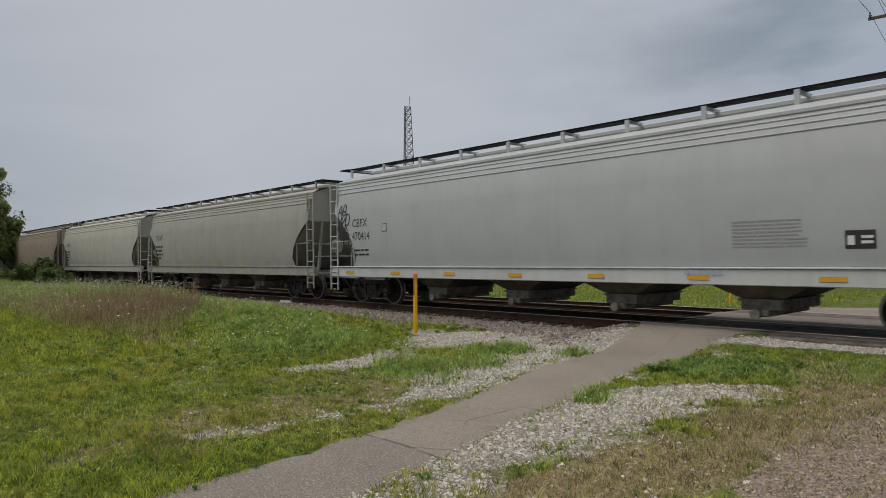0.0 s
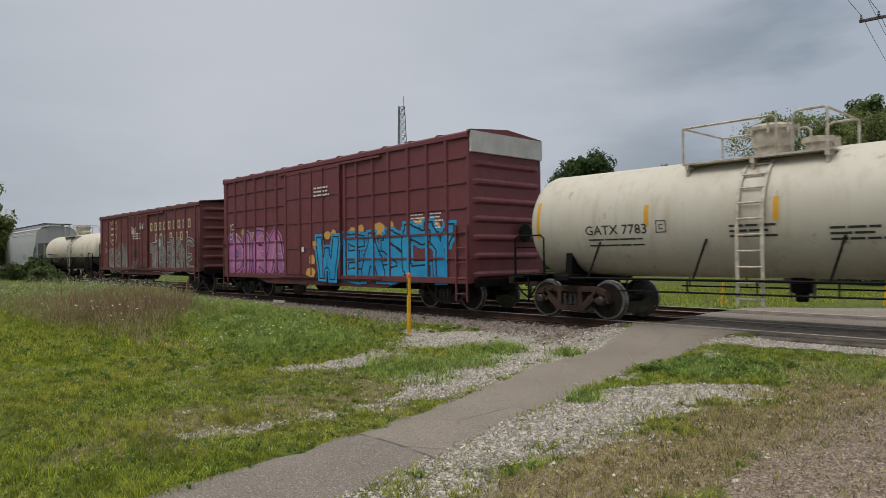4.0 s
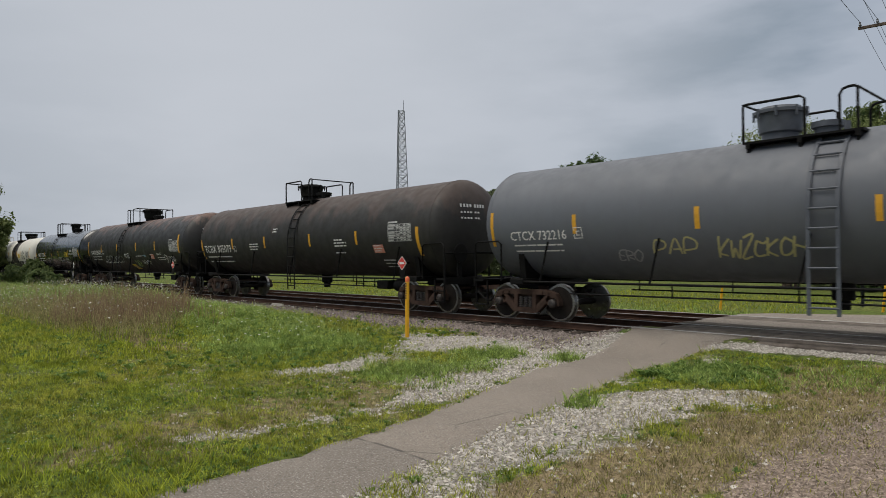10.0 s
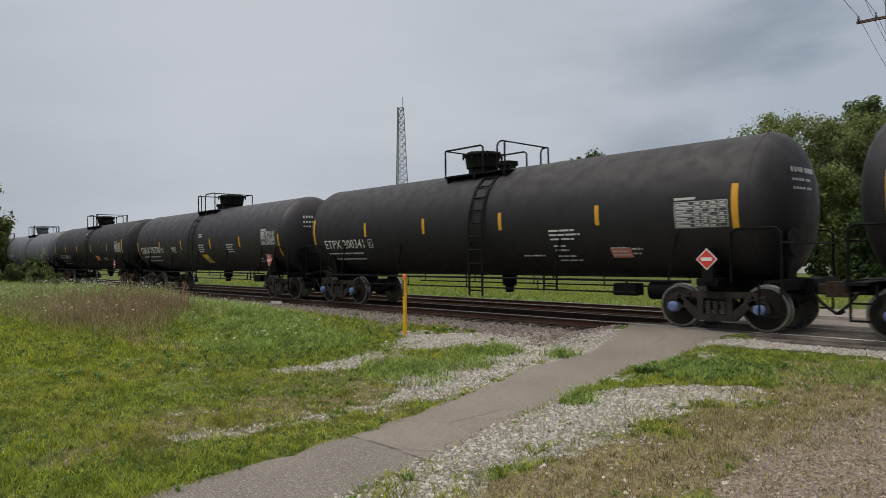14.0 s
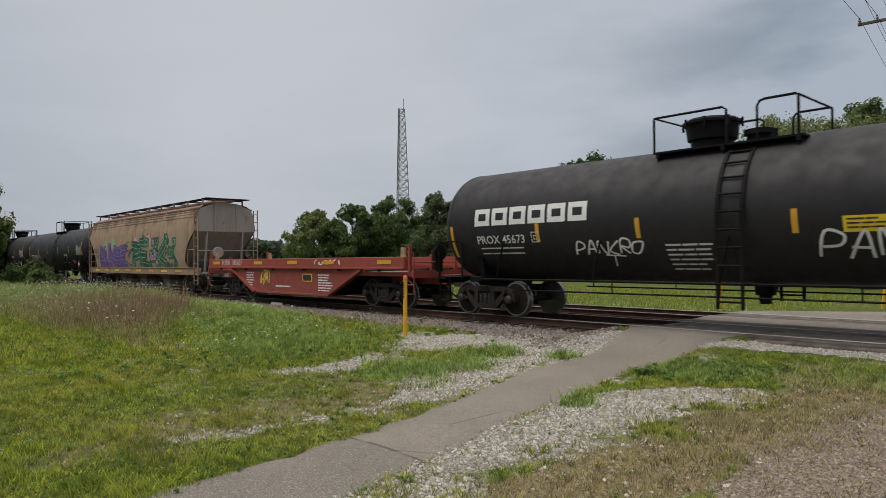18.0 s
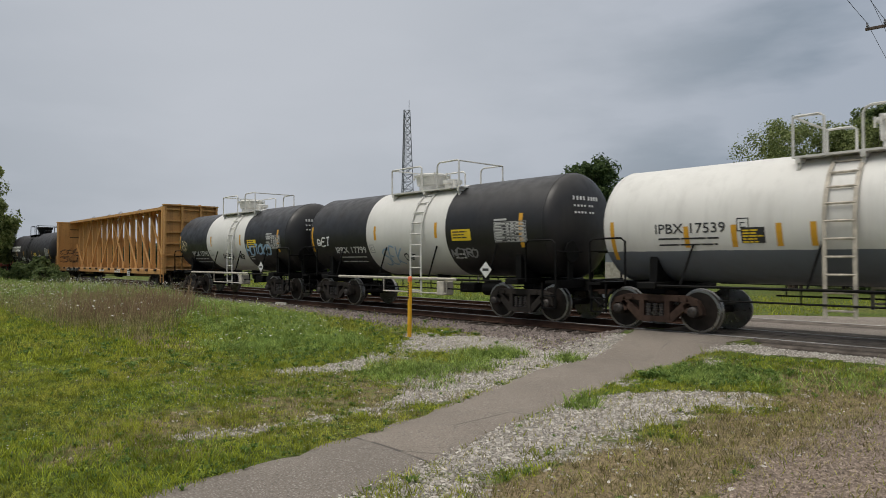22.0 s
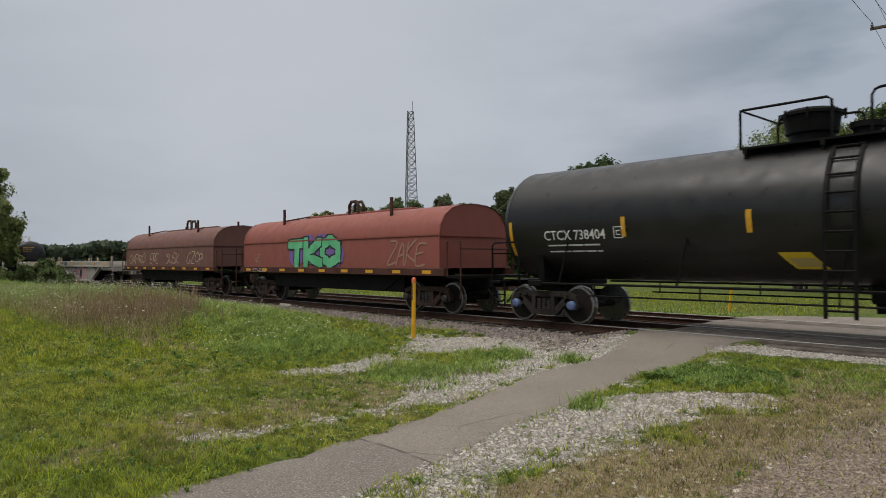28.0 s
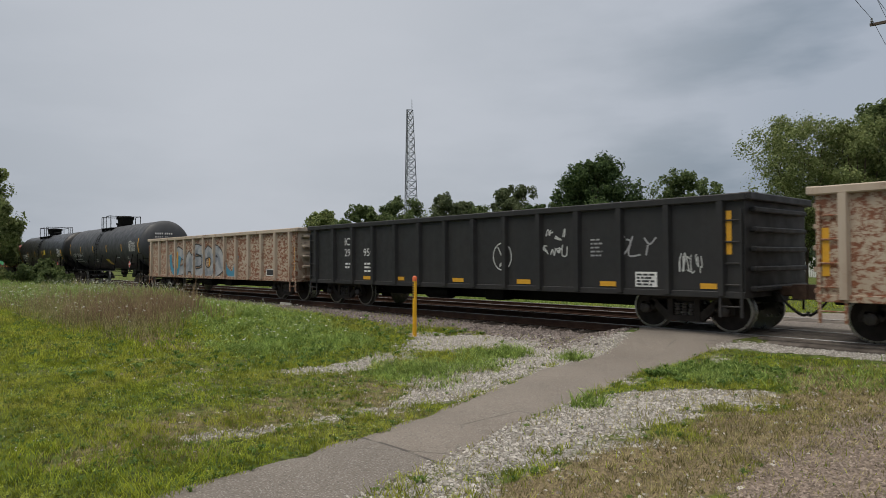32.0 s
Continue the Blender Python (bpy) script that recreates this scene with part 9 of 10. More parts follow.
for n, x0, x1, size, z0 in ((120000, -11, -1.2, 0.017, 0.05), (60000, -28, -11, 0.036, 0.09)):
    pos = place(n, x0, x1, 0.8, 11.8, clover_density)
    s_ = rng.uniform(0.6, 1.3, (len(pos), 1)) * size
    instances("clover", clover_v, clover_f, pos + np.array([[0, 0, 1]]) * rng.uniform(0.2, 1.0, (len(pos), 1)) * z0, np.repeat(s_, 3, 1), rng.uniform(0, 6.28, len(pos)), rng.uniform(-0.6, 0.6, (len(pos), 2)), M_CLOVER, "low clover leaves in the lawn", "clover")
# leafy tops of the weeds beside the ballast
for n, x0, x1, size, z0 in ((100000, -27, -9.5, 0.022, 0.24), (50000, -60, -18, 0.04, 0.42)):
    pos = place(n, x0, x1, 4.5, 12.6, lambda x, y: tall_density(x, y) * np.abs((z0 < 0.3) - beyond_line(x, y)))
    s_ = rng.uniform(0.6, 1.4, (len(pos), 1)) * size
    rise = rng.uniform(0.1, 1.0, (len(pos), 1)) * z0 * (0.35 + 1.1 * value_noise(pos[:, 0], pos[:, 1], 0.5, 95))[:, None]
    instances("weed_leaves", clover_v, clover_f, pos + np.array([[0, 0, 1]]) * rise, np.repeat(s_, 3, 1), rng.uniform(0, 6.28, len(pos)), rng.uniform(-0.8, 0.8, (len(pos), 2)), M_WEED, "small green leaves of weeds beside the ballast", "weeds")
pos = place(30000, -10, -1.0, 6.0, 12.6, clump_density)
instances("weed_leaves", clover_v, clover_f, pos + np.array([[0, 0, 1]]) * rng.uniform(0.02, 0.2, (len(pos), 1)), np.repeat(rng.uniform(0.008, 0.02, (len(pos), 1)), 3, 1), rng.uniform(0, 6.28, len(pos)), rng.uniform(-0.8, 0.8, (len(pos), 2)), M_WEED, "small green leaves of weeds in the gravel", "weeds")
flowers(place(9500, -50, -10, 4.0, 12.5, lambda x, y: 0.5 * np.maximum(tall_density(x, y), 0.45 * blob(x, y, -26, 7.6, 13, 3.0, 0.1, 0.4, 64))), 0.10, 0.38, 0.011, 0.030)
flowers(place(5000, -40, -15, 4.0, 12.5, lambda x, y: beyond_line(x, y) * (0.15 + 0.6 * tall_density(x, y))), 0.35, 0.75, 0.014, 0.036)
flowers(place(26000, -12, -2.0, 0.8, 11.5, lambda x, y: 0.30 * lawn_density(x, y) * smooth01(0.35, 0.6, value_noise(x, y, 0.9, 99))), 0.03, 0.08, 0.004, 0.0085)

# broad-leaved weeds: rosettes of drooping leaves
rosette_v, rosette_f = [], []
for i in range(8):
    a, n0 = i * 2.4, len(rosette_v)
    for r_, zz, hw in ((0.05, 0.0, 0.05), (0.5, 0.55 + 0.05 * (i % 3), 0.17), (1.0, 0.35 + 0.12 * (i % 4), 0.02)):
        for s in (-1, 1):
            rosette_v.append((r_ * math.cos(a) - s * hw * math.sin(a), r_ * math.sin(a) + s * hw * math.cos(a), zz))
    rosette_f += [(n0, n0 + 1, n0 + 3, n0 + 2), (n0 + 2, n0 + 3, n0 + 5, n0 + 4)]
rosette_v, rosette_f = np.array(rosette_v), np.array(rosette_f)
for n, x0, x1, y0, y1, lo, hi, dens in ((8000, -11.5, -1.2, 1.0, 11.8, 0.018, 0.055, lambda x, y: 0.6 * lawn_density(x, y) + 0.7 * clump_density(x, y)),
                                        (6000, -30, -10, 2.5, 12.5, 0.04, 0.12, lambda x, y: 0.35 * lawn_density(x, y) + tall_density(x, y)),
                                        (450, -5.8, -4.0, 8.0, 12.4, 0.05, 0.13, lambda x, y: blob(x, y, -5.0, 10.3, 0.8, 1.3, 0.0, 0.6, 57))):
    pos = place(n, x0, x1, y0, y1, dens)
    sz = rng.uniform(lo, hi, (len(pos), 1))
    instances("broad_weeds", rosette_v, rosette_f, pos, sz * np.array([[1, 1, 1.1]]) * rng.uniform(0.7, 1.4, (len(pos), 3)), rng.uniform(0, 6.28, len(pos)), rng.uniform(-0.2, 0.2, (len(pos), 2)), M_ROSETTE, "broad-leaved green weeds in the grass", "weeds")

# marker post at the pipeline crossing
post = thing("marker_post", None, None, "yellow plastic marker post with an orange cap in gravel", "marker post", at=pose(-11.99, 9.92, float(height(-11.99, 9.92)) - 0.02, 0, 0.8, 0))
M_POST = plain("yellow_post", (0.80, 0.42, 0.02), 0.5, 0.0, 0.12, 5, 60, 0.05)
part("shaft", Mesh().cyl((0, 0, 0), (0, 0, 1.30), 0.048, 14), M_POST, post, smooth=40)
part("cap", Mesh().lathe([(1.30, 0.052), (1.38, 0.052), (1.41, 0.03), (1.42, 0.005)], axis="z", n=14), plain("orange_cap", (0.75, 0.16, 0.06), 0.5, 0.0, 0.15), post, "orange cap", smooth=40)
m = Mesh()
for i in range(7):
    z = 1.27 - i * 0.055
    m.grid(lambda u, w: ((0.05) * math.sin(-0.5 + u), -(0.05) * math.cos(-0.5 + u), z - 0.035 * w), 3, 1)
part("label", m, M_INK, post, "black printed warning")

# white mile board on the sleeper ends
m = Mesh().box(-0.42, 0.42, -0.03, 0.03, 0, 0.16, 0.008)
board = thing("number_board", m, plain("faded_white_board", (0.50, 0.47, 0.42), 0.8, 0.0, 0.3, 6, 40, 0.2), "faded white board at the sleeper ends", "board", at=pose(-23.6, 13.05, -0.24, -12, 0, 0))

# ---- beyond the track ----
M_BARK = plain("grey_brown_bark", (0.11, 0.085, 0.065), 0.9, 0.0, 0.4, 6, 30, 0.5)


def tree(x, y, top, wide, mat, label, seed, low=0.08, trunk=0.2, leaves=12000, lobes=36, size=0.19, stems=1, base=None, name="tree", aspect=1.0, vase=False):
    """Tapered trunk, limbs and a crown of leaf clumps with gaps."""
    rnd = np.random.default_rng(seed)
    z0 = float(height(x, y)) if base is None else base
    ht = top - z0
    ob = thing(name, None, None, label, "tree", at=pose(x, y, z0))
    m = Mesh()
    centres = []
    for k in range(lobes):
        a, u = rnd.uniform(0, 6.283), (k + 0.5) / lobes
        zz = ht * (low + (1 - low) * u * 0.92)
        env = math.sin(math.pi * min(1, 0.22 + 0.78 * (u * 0.95))) ** 0.7
        if vase:
            env = (0.35 + 0.65 * u ** 0.6) * math.sqrt(max(0.05, 1 - max(0.0, (u - 0.6) / 0.42) ** 2))
        rr = wide / 2 * env * math.sqrt(rnd.uniform(0.05, 1.0)) * 0.86
        centres.append((rr * math.cos(a), rr * math.sin(a) * aspect, zz, wide * rnd.uniform(0.10, 0.19) * (0.6 + 0.4 * env)))
    for s in range(stems):
        off = (rnd.uniform(-0.3, 0.3) * (stems > 1), rnd.uniform(-0.3, 0.3) * (stems > 1))
        pts = [(off[0], off[1], -0.1), (off[0] * 1.6 + rnd.uniform(-0.1, 0.1), off[1] * 1.6, ht * 0.35), (off[0] * 2.6 + rnd.uniform(-0.3, 0.3), off[1] * 2.6 + rnd.uniform(-0.3, 0.3), ht * 0.8)]
        p = smooth_path(pts, 5)
        m.loft([m.ring(q, (0, 0, 1), trunk * (1 - 0.85 * i / (len(p) - 1)), 8) for i, q in enumerate(p)])
    part("trunk", m, M_BARK, ob, smooth=50)
    for cx, cy, cz, cr in centres[:: max(1, lobes // (26 if vase else 10))]:
        m = Mesh()
        s = (0, 0, ht * 0.12 if vase else max(ht * 0.15, cz * 0.62))
        p = smooth_path([s, (cx * (0.45 if vase else 0.5), cy * 0.45, cz * (0.6 if vase else 0.82)), (cx, cy, cz + (0.4 if vase else 0))], 4)
        m.loft([m.ring(q, (0.01, 0, 1), trunk * 0.4 * (1 - 0.8 * i / (len(p) - 1)), 5) for i, q in enumerate(p)])
        part("limb", m, M_BARK, ob)
    subs = 6
    per = leaves // (lobes * subs)
    P, N = [], []
    for cx, cy, cz, cr in centres:
        for k in range(subs):
            o = rnd.normal(size=3)
            o = o / np.linalg.norm(o) * cr * rnd.uniform(0.5, 1.0) * np.array([1, 1, 0.8])
            d = rnd.normal(size=(per, 3))
            d /= np.linalg.norm(d, axis=1)[:, None]
            rad = cr * rnd.uniform(0.28, 0.8 if vase else 0.55) * rnd.uniform(0.2, 1.2, (per, 1)) ** 0.6
            P.append(np.array([[cx, cy, cz]]) + o[None] + d * rad)
            N.append(d * 0.6 + 0.6 * o[None] / cr)
    P, N = np.concatenate(P), np.concatenate(N)
    P[:, 2] = np.maximum(P[:, 2], 0.15)
    N = N + rnd.normal(scale=0.7, size=N.shape) + np.array([[0, 0, 0.4]])
    N /= np.linalg.norm(N, axis=1)[:, None]
    T = np.cross(N, rnd.normal(size=N.shape))
    T /= np.linalg.norm(T, axis=1)[:, None]
    B = np.cross(N, T)
    s = size * rnd.uniform(0.6, 1.3, (len(P), 1))
    quads = np.stack([P - T * s, P - B * s * 0.55 + N * s * 0.12, P + T * s, P + B * s * 0.55 + N * s * 0.12], 1).reshape(-1, 3)
    f = np.arange(len(quads)).reshape(-1, 4)
    part("crown", arrays("crown", quads, f, mat), None, ob)
    return ob


L_LIGHT = leaf_material("light_green_leaves", (0.10, 0.14, 0.045), (0.32, 0.36, 0.145))
L_MID = leaf_material("mid_green_leaves", (0.06, 0.095, 0.035), (0.20, 0.25, 0.095))
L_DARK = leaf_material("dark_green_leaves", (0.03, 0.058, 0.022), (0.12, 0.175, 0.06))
# leaves of the far belts: distance haze is mixed into the green
L_FAR = leaf_material("haze_tinted_far_leaves", (0.075, 0.10, 0.07), (0.16, 0.195, 0.13))
L_GREY = leaf_material("grey_green_leaves", (0.07, 0.095, 0.045), (0.19, 0.22, 0.11))
tree(-80.5, 50.4, 8.7, 9.5, L_LIGHT, "small light green tree at the field's edge", 1, leaves=22000)
tree(-75.0, 53.0, 9.2, 9.5, L_MID, "small green tree at the field's edge", 2, leaves=22000)
tree(-74.0, 59.5, 10.2, 12.0, L_MID, "green tree beside the lattice tower", 3, leaves=24000)
tree(-64.6, 59.7, 10.2, 9.5, L_GREY, "thin-crowned grey-green tree with pale stems", 4, leaves=22000, stems=3)
tree(-61.0, 68.0, 11.9, 11.0, L_GREY, "broad grey-green tree at the field's edge", 5, leaves=20000, lobes=36, stems=2)
tree(-50.2, 59.7, 7.9, 8.2, L_DARK, "low dense dark green tree", 6, low=0.05, leaves=24000, lobes=39)
tree(-45.9, 65.5, 13.3, 12.4, L_DARK, "large dark green maple tree", 7, low=0.12, leaves=42000, lobes=61)
tree(-44.5, 84.5, 13.6, 12.5, L_MID, "round green tree behind the house", 8, leaves=20000, lobes=39)
tree(-70.0, 70.0, 9.6, 12.0, L_MID, "green tree in the row", 9, leaves=24000, lobes=36)
tree(-56.5, 75.0, 10.6, 12.0, L_MID, "green tree in the row", 10, leaves=24000, lobes=36)
tree(-15.9, 44.0, 10.3, 7.6, L_LIGHT, "feathery light green tree with several stems", 11, low=0.30, leaves=32000, lobes=80, stems=5, trunk=0.11, size=0.085, vase=True)
tree(-13.0, 45.5, 10.2, 6.6, L_LIGHT, "tall light green tree beside the road", 12, low=0.1, leaves=32000, lobes=60, stems=3, trunk=0.13, size=0.095, vase=True)
tree(-13.4, 52.5, 12.5, 7.4, L_MID, "tall green tree beside the road", 13, low=0.08, leaves=32000, lobes=60, size=0.12, vase=True)
tree(-10.6, 47.0, 9.8, 6.5, L_MID, "tall green tree beside the road", 19, low=0.08, leaves=24000, lobes=50, size=0.11, vase=True)
tree(-14.6, 49.5, 5.5, 6.5, L_DARK, "dark green shrub under the roadside trees", 20, low=0.03, leaves=16000, lobes=40, size=0.11, trunk=0.08, stems=3, name="shrub")
tree(-11.2, 44.0, 5.0, 5.0, L_DARK, "dark green shrub under the roadside trees", 21, low=0.03, leaves=14000, lobes=36, size=0.11, trunk=0.08, stems=3, name="shrub")
tree(-55.5, 7.6, 9.4, 5.6, L_LIGHT, "green tree at the near side of the track", 14, low=0.1, leaves=26000, lobes=50, size=0.13, vase=True)
tree(-75.0, 11.0, 6.4, 6.6, L_LIGHT, "mid-green tree at the near side of the track", 15, low=0.05, leaves=18000, lobes=36)
tree(-57.0, 11.2, 1.7, 4.2, L_MID, "mid-green bush among tall weeds", 16, low=0.02, leaves=9000, lobes=28, size=0.12, trunk=0.06, name="bush")
tree(-49.0, 10.4, 1.0, 3.0, L_MID, "low green bush among tall weeds", 17, low=0.02, leaves=5000, lobes=18, size=0.1, trunk=0.05, name="bush")


def woods(x, y, length, turn, top, seed, label, n):
    """A far belt of trees: leaf clumps along a line."""
    r2 = np.random.default_rng(seed)
    u = r2.uniform(-0.5, 0.5, n)
    ridge = 0.62 + 0.38 * value_noise(u * length, 0 * u, 9.0, seed)
    h = top * ridge * np.sqrt(r2.random(n))
    c, s = math.cos(radians(turn)), math.sin(radians(turn))
    d = r2.uniform(-6, 6, n)
    P = np.stack([x + u * length * c - d * s, y + u * length * s + d * c, h - 0.4], 1)
    N = r2.normal(size=(n, 3)) + np.array([[0, 0, 0.5]])
    N /= np.linalg.norm(N, axis=1)[:, None]
    T = np.cross(N, r2.normal(size=N.shape))
    T /= np.linalg.norm(T, axis=1)[:, None]
    B = np.cross(N, T)
    sz = r2.uniform(0.5, 1.1, (n, 1))
    q = np.stack([P - T * sz, P - B * sz * 0.7, P + T * sz, P + B * sz * 0.7], 1).reshape(-1, 3)
    # belts beyond 110 m take the leaf colour with haze painted in
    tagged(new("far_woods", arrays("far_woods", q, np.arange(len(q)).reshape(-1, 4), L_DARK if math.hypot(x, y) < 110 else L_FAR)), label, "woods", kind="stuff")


woods(-185, 52, 90, 70, 8.2, 3, "distant belt of haze-paled green trees", 9000)
woods(-215, 110, 120, 60, 8.5, 4, "distant belt of haze-paled green trees", 9000)
woods(-150, 150, 160, 30, 10.0, 5, "distant belt of haze-paled green trees", 9000)
woods(-68, 76, 70, 8, 8.0, 8, "dense green undergrowth below the tree row", 12000)
woods(-84, 66, 30, 40, 5.0, 9, "dense green undergrowth below the tree row", 3000)
woods(30, 140, 160, 0, 11.0, 6, "distant belt of haze-paled green trees", 7000)
woods(-120, -40, 120, 70, 9.0, 7, "distant belt of haze-paled green trees", 5000)

# lattice tower
M_GALV = plain("galvanised_steel", (0.20, 0.21, 0.23), 0.5, 0.4, 0.2, 2, 20, 0.0)
tower = thing("lattice_tower", None, None, "grey three-legged lattice radio tower behind the trees", "radio tower", at=pose(-131.4, 107.8, -0.3, 0, 0, 25))
TH = 39.8
legs = [(math.cos(a), math.sin(a)) for a in (0.3, 0.3 + 2.094, 0.3 + 4.189)]
wid = lambda z: 2.6 - 1.65 * z / TH
for a in legs:
    m = Mesh()
    m.tube([(a[0] * wid(z), a[1] * wid(z), z) for z in (0, TH)], 0.10, 6)
    part("leg", m, M_GALV, tower)
for k in range(22):
    z0, z1 = TH * k / 22, TH * (k + 1) / 22
    m = Mesh()
    for i in range(3):
        a, b = legs[i], legs[(i + 1) % 3]
        m.tube([(a[0] * wid(z0), a[1] * wid(z0), z0), (b[0] * wid(z1), b[1] * wid(z1), z1)], 0.075, 4)
        m.tube([(b[0] * wid(z0), b[1] * wid(z0), z0), (a[0] * wid(z1), a[1] * wid(z1), z1)], 0.075, 4)
        m.tube([(a[0] * wid(z1), a[1] * wid(z1), z1), (b[0] * wid(z1), b[1] * wid(z1), z1)], 0.06, 4)
    part("lattice_bay", m, M_GALV, tower)
part("antenna", Mesh().cyl((0.8, 0, TH - 1), (0.8, 0, TH + 2.6), 0.07, 6), M_GALV, tower)

# house
M_SIDING = Nodes("blue_grey_siding", 0.6)
_w = M_SIDING.n.new("ShaderNodeTexWave")
_w.wave_type, _w.bands_direction, _w.wave_profile = "BANDS", "Z", "SAW"
_w.inputs["Scale"].default_value = 1.6
M_SIDING.l.new(M_SIDING.co(), _w.inputs["Vector"])
M_SIDING.bump(_w.outputs["Fac"], 0.6, 0.03)
M_SIDING = M_SIDING.done(M_SIDING.mix(M_SIDING.step(M_SIDING.noise(0.7), 0.3, 0.7), (0.155, 0.168, 0.205), (0.185, 0.198, 0.232)))
M_ROOF = plain("grey_shingles", (0.10, 0.10, 0.11), 0.9, 0.0, 0.3, 3, 12, 0.4)
M_TRIM = plain("white_trim", (0.74, 0.74, 0.72), 0.5, 0.0, 0.08, 2, 30, 0.0)
M_GLASS = Nodes("window_glass", 0.05).done((0.035, 0.04, 0.05))
M_STONEWALL = plain("pale_stone_wall", (0.42, 0.39, 0.34), 0.85, 0.0, 0.3, 3, 10, 0.5)


def window(house, x, y, z, w, h, face="y", cols=2):
    f = Mesh()
    t = 0.09
    if face == "y":
        bx = lambda x0, x1, z0, z1, d0, d1: f.box(x0, x1, y - d1, y - d0, z0, z1)
    else:
        bx = lambda x0, x1, z0, z1, d0, d1: f.box(y + d0, y + d1, x0, x1, z0, z1)
    bx(x - t, x, z - t, z + h + t, 0.0, 0.06)
    bx(x + w, x + w + t, z - t, z + h + t, 0.0, 0.06)
    bx(x, x + w, z + h, z + h + t, 0.0, 0.06)
    bx(x, x + w, z - t, z, 0.0, 0.08)
    for i in range(1, cols):
        bx(x + w * i / cols - 0.035, x + w * i / cols + 0.035, z, z + h, 0.0, 0.05)
    win = part("window", f, M_TRIM, house, "white-framed window")
    g = Mesh()
    for i in range(cols):
        a, b = x + w * i / cols + 0.03, x + w * (i + 1) / cols - 0.03
        if face == "y":
            g.box(a, b, y - 0.035, y - 0.015, z, z + h)
        else:
            g.box(y + 0.015, y + 0.035, a, b, z, z + h)
    part("pane", g, M_GLASS, win)


def gable(house, x0, x1, xp, y0, y1, e0, e1, pk, over=0.45, ends=True, g0=-0.3, stone=1.35):
    """A gabled block whose ridge runs away from the track. e0, e1: eave heights; pk: the ridge's."""
    wl_ = part("wall", Mesh().slab_y([(x0, stone), (x1, stone), (x1, e1), (xp, pk), (x0, e0)], y0, y1), M_SIDING, house, "blue-grey lap siding")
    part("base_wall", Mesh().box(x0 - 0.03, x1 + 0.03, y0 - 0.03, y1, g0 - 0.4, stone), M_STONEWALL, house, "pale stone lower wall")
    for a, ea, s in ((x0, e0, -1), (x1, e1, 1)):
        k = (pk - ea) / (xp - a)
        xo = a + s * over
        zo = ea + k * s * over
        part("roof", Mesh().slab_y([(xo, zo), (xp, pk), (xp, pk + 0.20), (xo, zo + 0.20)], y0 - over, y1 + 0.2), M_ROOF, house, "grey shingle roof")
        part("trim", Mesh().slab_y([(xo, zo - 0.05), (xp, pk - 0.05), (xp, pk + 0.22), (xo, zo + 0.22)], y0 - over - 0.06, y0 - over - 0.003), M_TRIM, house, "white rake board")
        part("gutter", Mesh().box(xo - 0.06, xo + 0.06, y0 - over, y1, zo - 0.02, zo + 0.14), M_TRIM, house, "white gutter")
    return wl_


house = thing("house", None, None, "blue-grey sided house with white trim and porch", "house")
HY = 57.0
gable(house, -36.3, -28.4, -32.3, HY, HY + 12, 4.25, 4.15, 6.55)
part("trim", Mesh().box(-34.6, -29.9, HY - 0.05, HY - 0.002, 5.15, 5.33), M_TRIM, house, "white gable band")
window(house, -36.1, HY, 2.35, 1.3, 1.35)
window(house, -31.6, HY, 2.35, 1.45, 1.45)
window(house, -35.8, HY - 0.03, -0.05, 0.9, 1.1, cols=1)
window(house, -31.3, HY - 0.03, -0.05, 0.9, 1.1, cols=1)
part("downpipe", Mesh().tube([(-28.2, HY - 0.3, 4.0), (-28.36, HY - 0.06, 3.6), (-28.36, HY - 0.06, 0.0)], 0.05, 6), M_TRIM, house, "white downpipe")
part("wall", Mesh().box(-39.4, -36.32, HY + 1.5, HY + 11, 1.35, 4.0), M_SIDING, house, "blue-grey lap siding")
part("base_wall", Mesh().box(-39.43, -36.32, HY + 1.47, HY + 11, -0.7, 1.35), M_STONEWALL, house, "pale stone lower wall")
part("roof", Mesh().slab_x([(HY + 0.9, 3.85), (HY + 6.5, 5.85), (HY + 6.5, 6.05), (HY + 0.9, 4.05)], -39.9, -35.0), M_ROOF, house, "grey shingle roof")
part("gutter", Mesh().box(-39.9, -36.75, HY + 0.82, HY + 0.94, 3.86, 4.0), M_TRIM, house, "white gutter")
# rear gable, whose roof runs on over the porch
RY, SLOPE = HY + 4.0, 0.477
roof_z = lambda x: 7.0 - SLOPE * abs(x + 32.3)
part("wall", Mesh().slab_y([(-36.2, 1.35), (-28.6, 1.35), (-28.6, roof_z(-28.6)), (-32.3, 7.0), (-36.2, roof_z(-36.2))], RY, RY + 16), M_SIDING, house, "blue-grey lap siding")
part("base_wall", Mesh().box(-36.2, -28.57, RY - 0.03, RY + 16, -0.7, 1.35), M_STONEWALL, house, "pale stone lower wall")
for a in (-36.7, -25.8):
    part("roof", Mesh().slab_y([(a, roof_z(a)), (-32.3, 7.0), (-32.3, 7.2), (a, roof_z(a) + 0.2)], RY - 0.45, RY + 16.3), M_ROOF, house, "grey shingle roof")
    part("trim", Mesh().slab_y([(a, roof_z(a) - 0.06), (-32.3, 6.94), (-32.3, 7.22), (a, roof_z(a) + 0.22)], RY - 0.52, RY - 0.453), M_TRIM, house, "white rake board")
    part("gutter", Mesh().box(a - 0.06, a + 0.06, RY - 0.45, RY + 16.3, roof_z(a) - 0.02, roof_z(a) + 0.14), M_TRIM, house, "white gutter")
window(house, -29.6, RY, 2.25, 0.6, 1.5, cols=1)
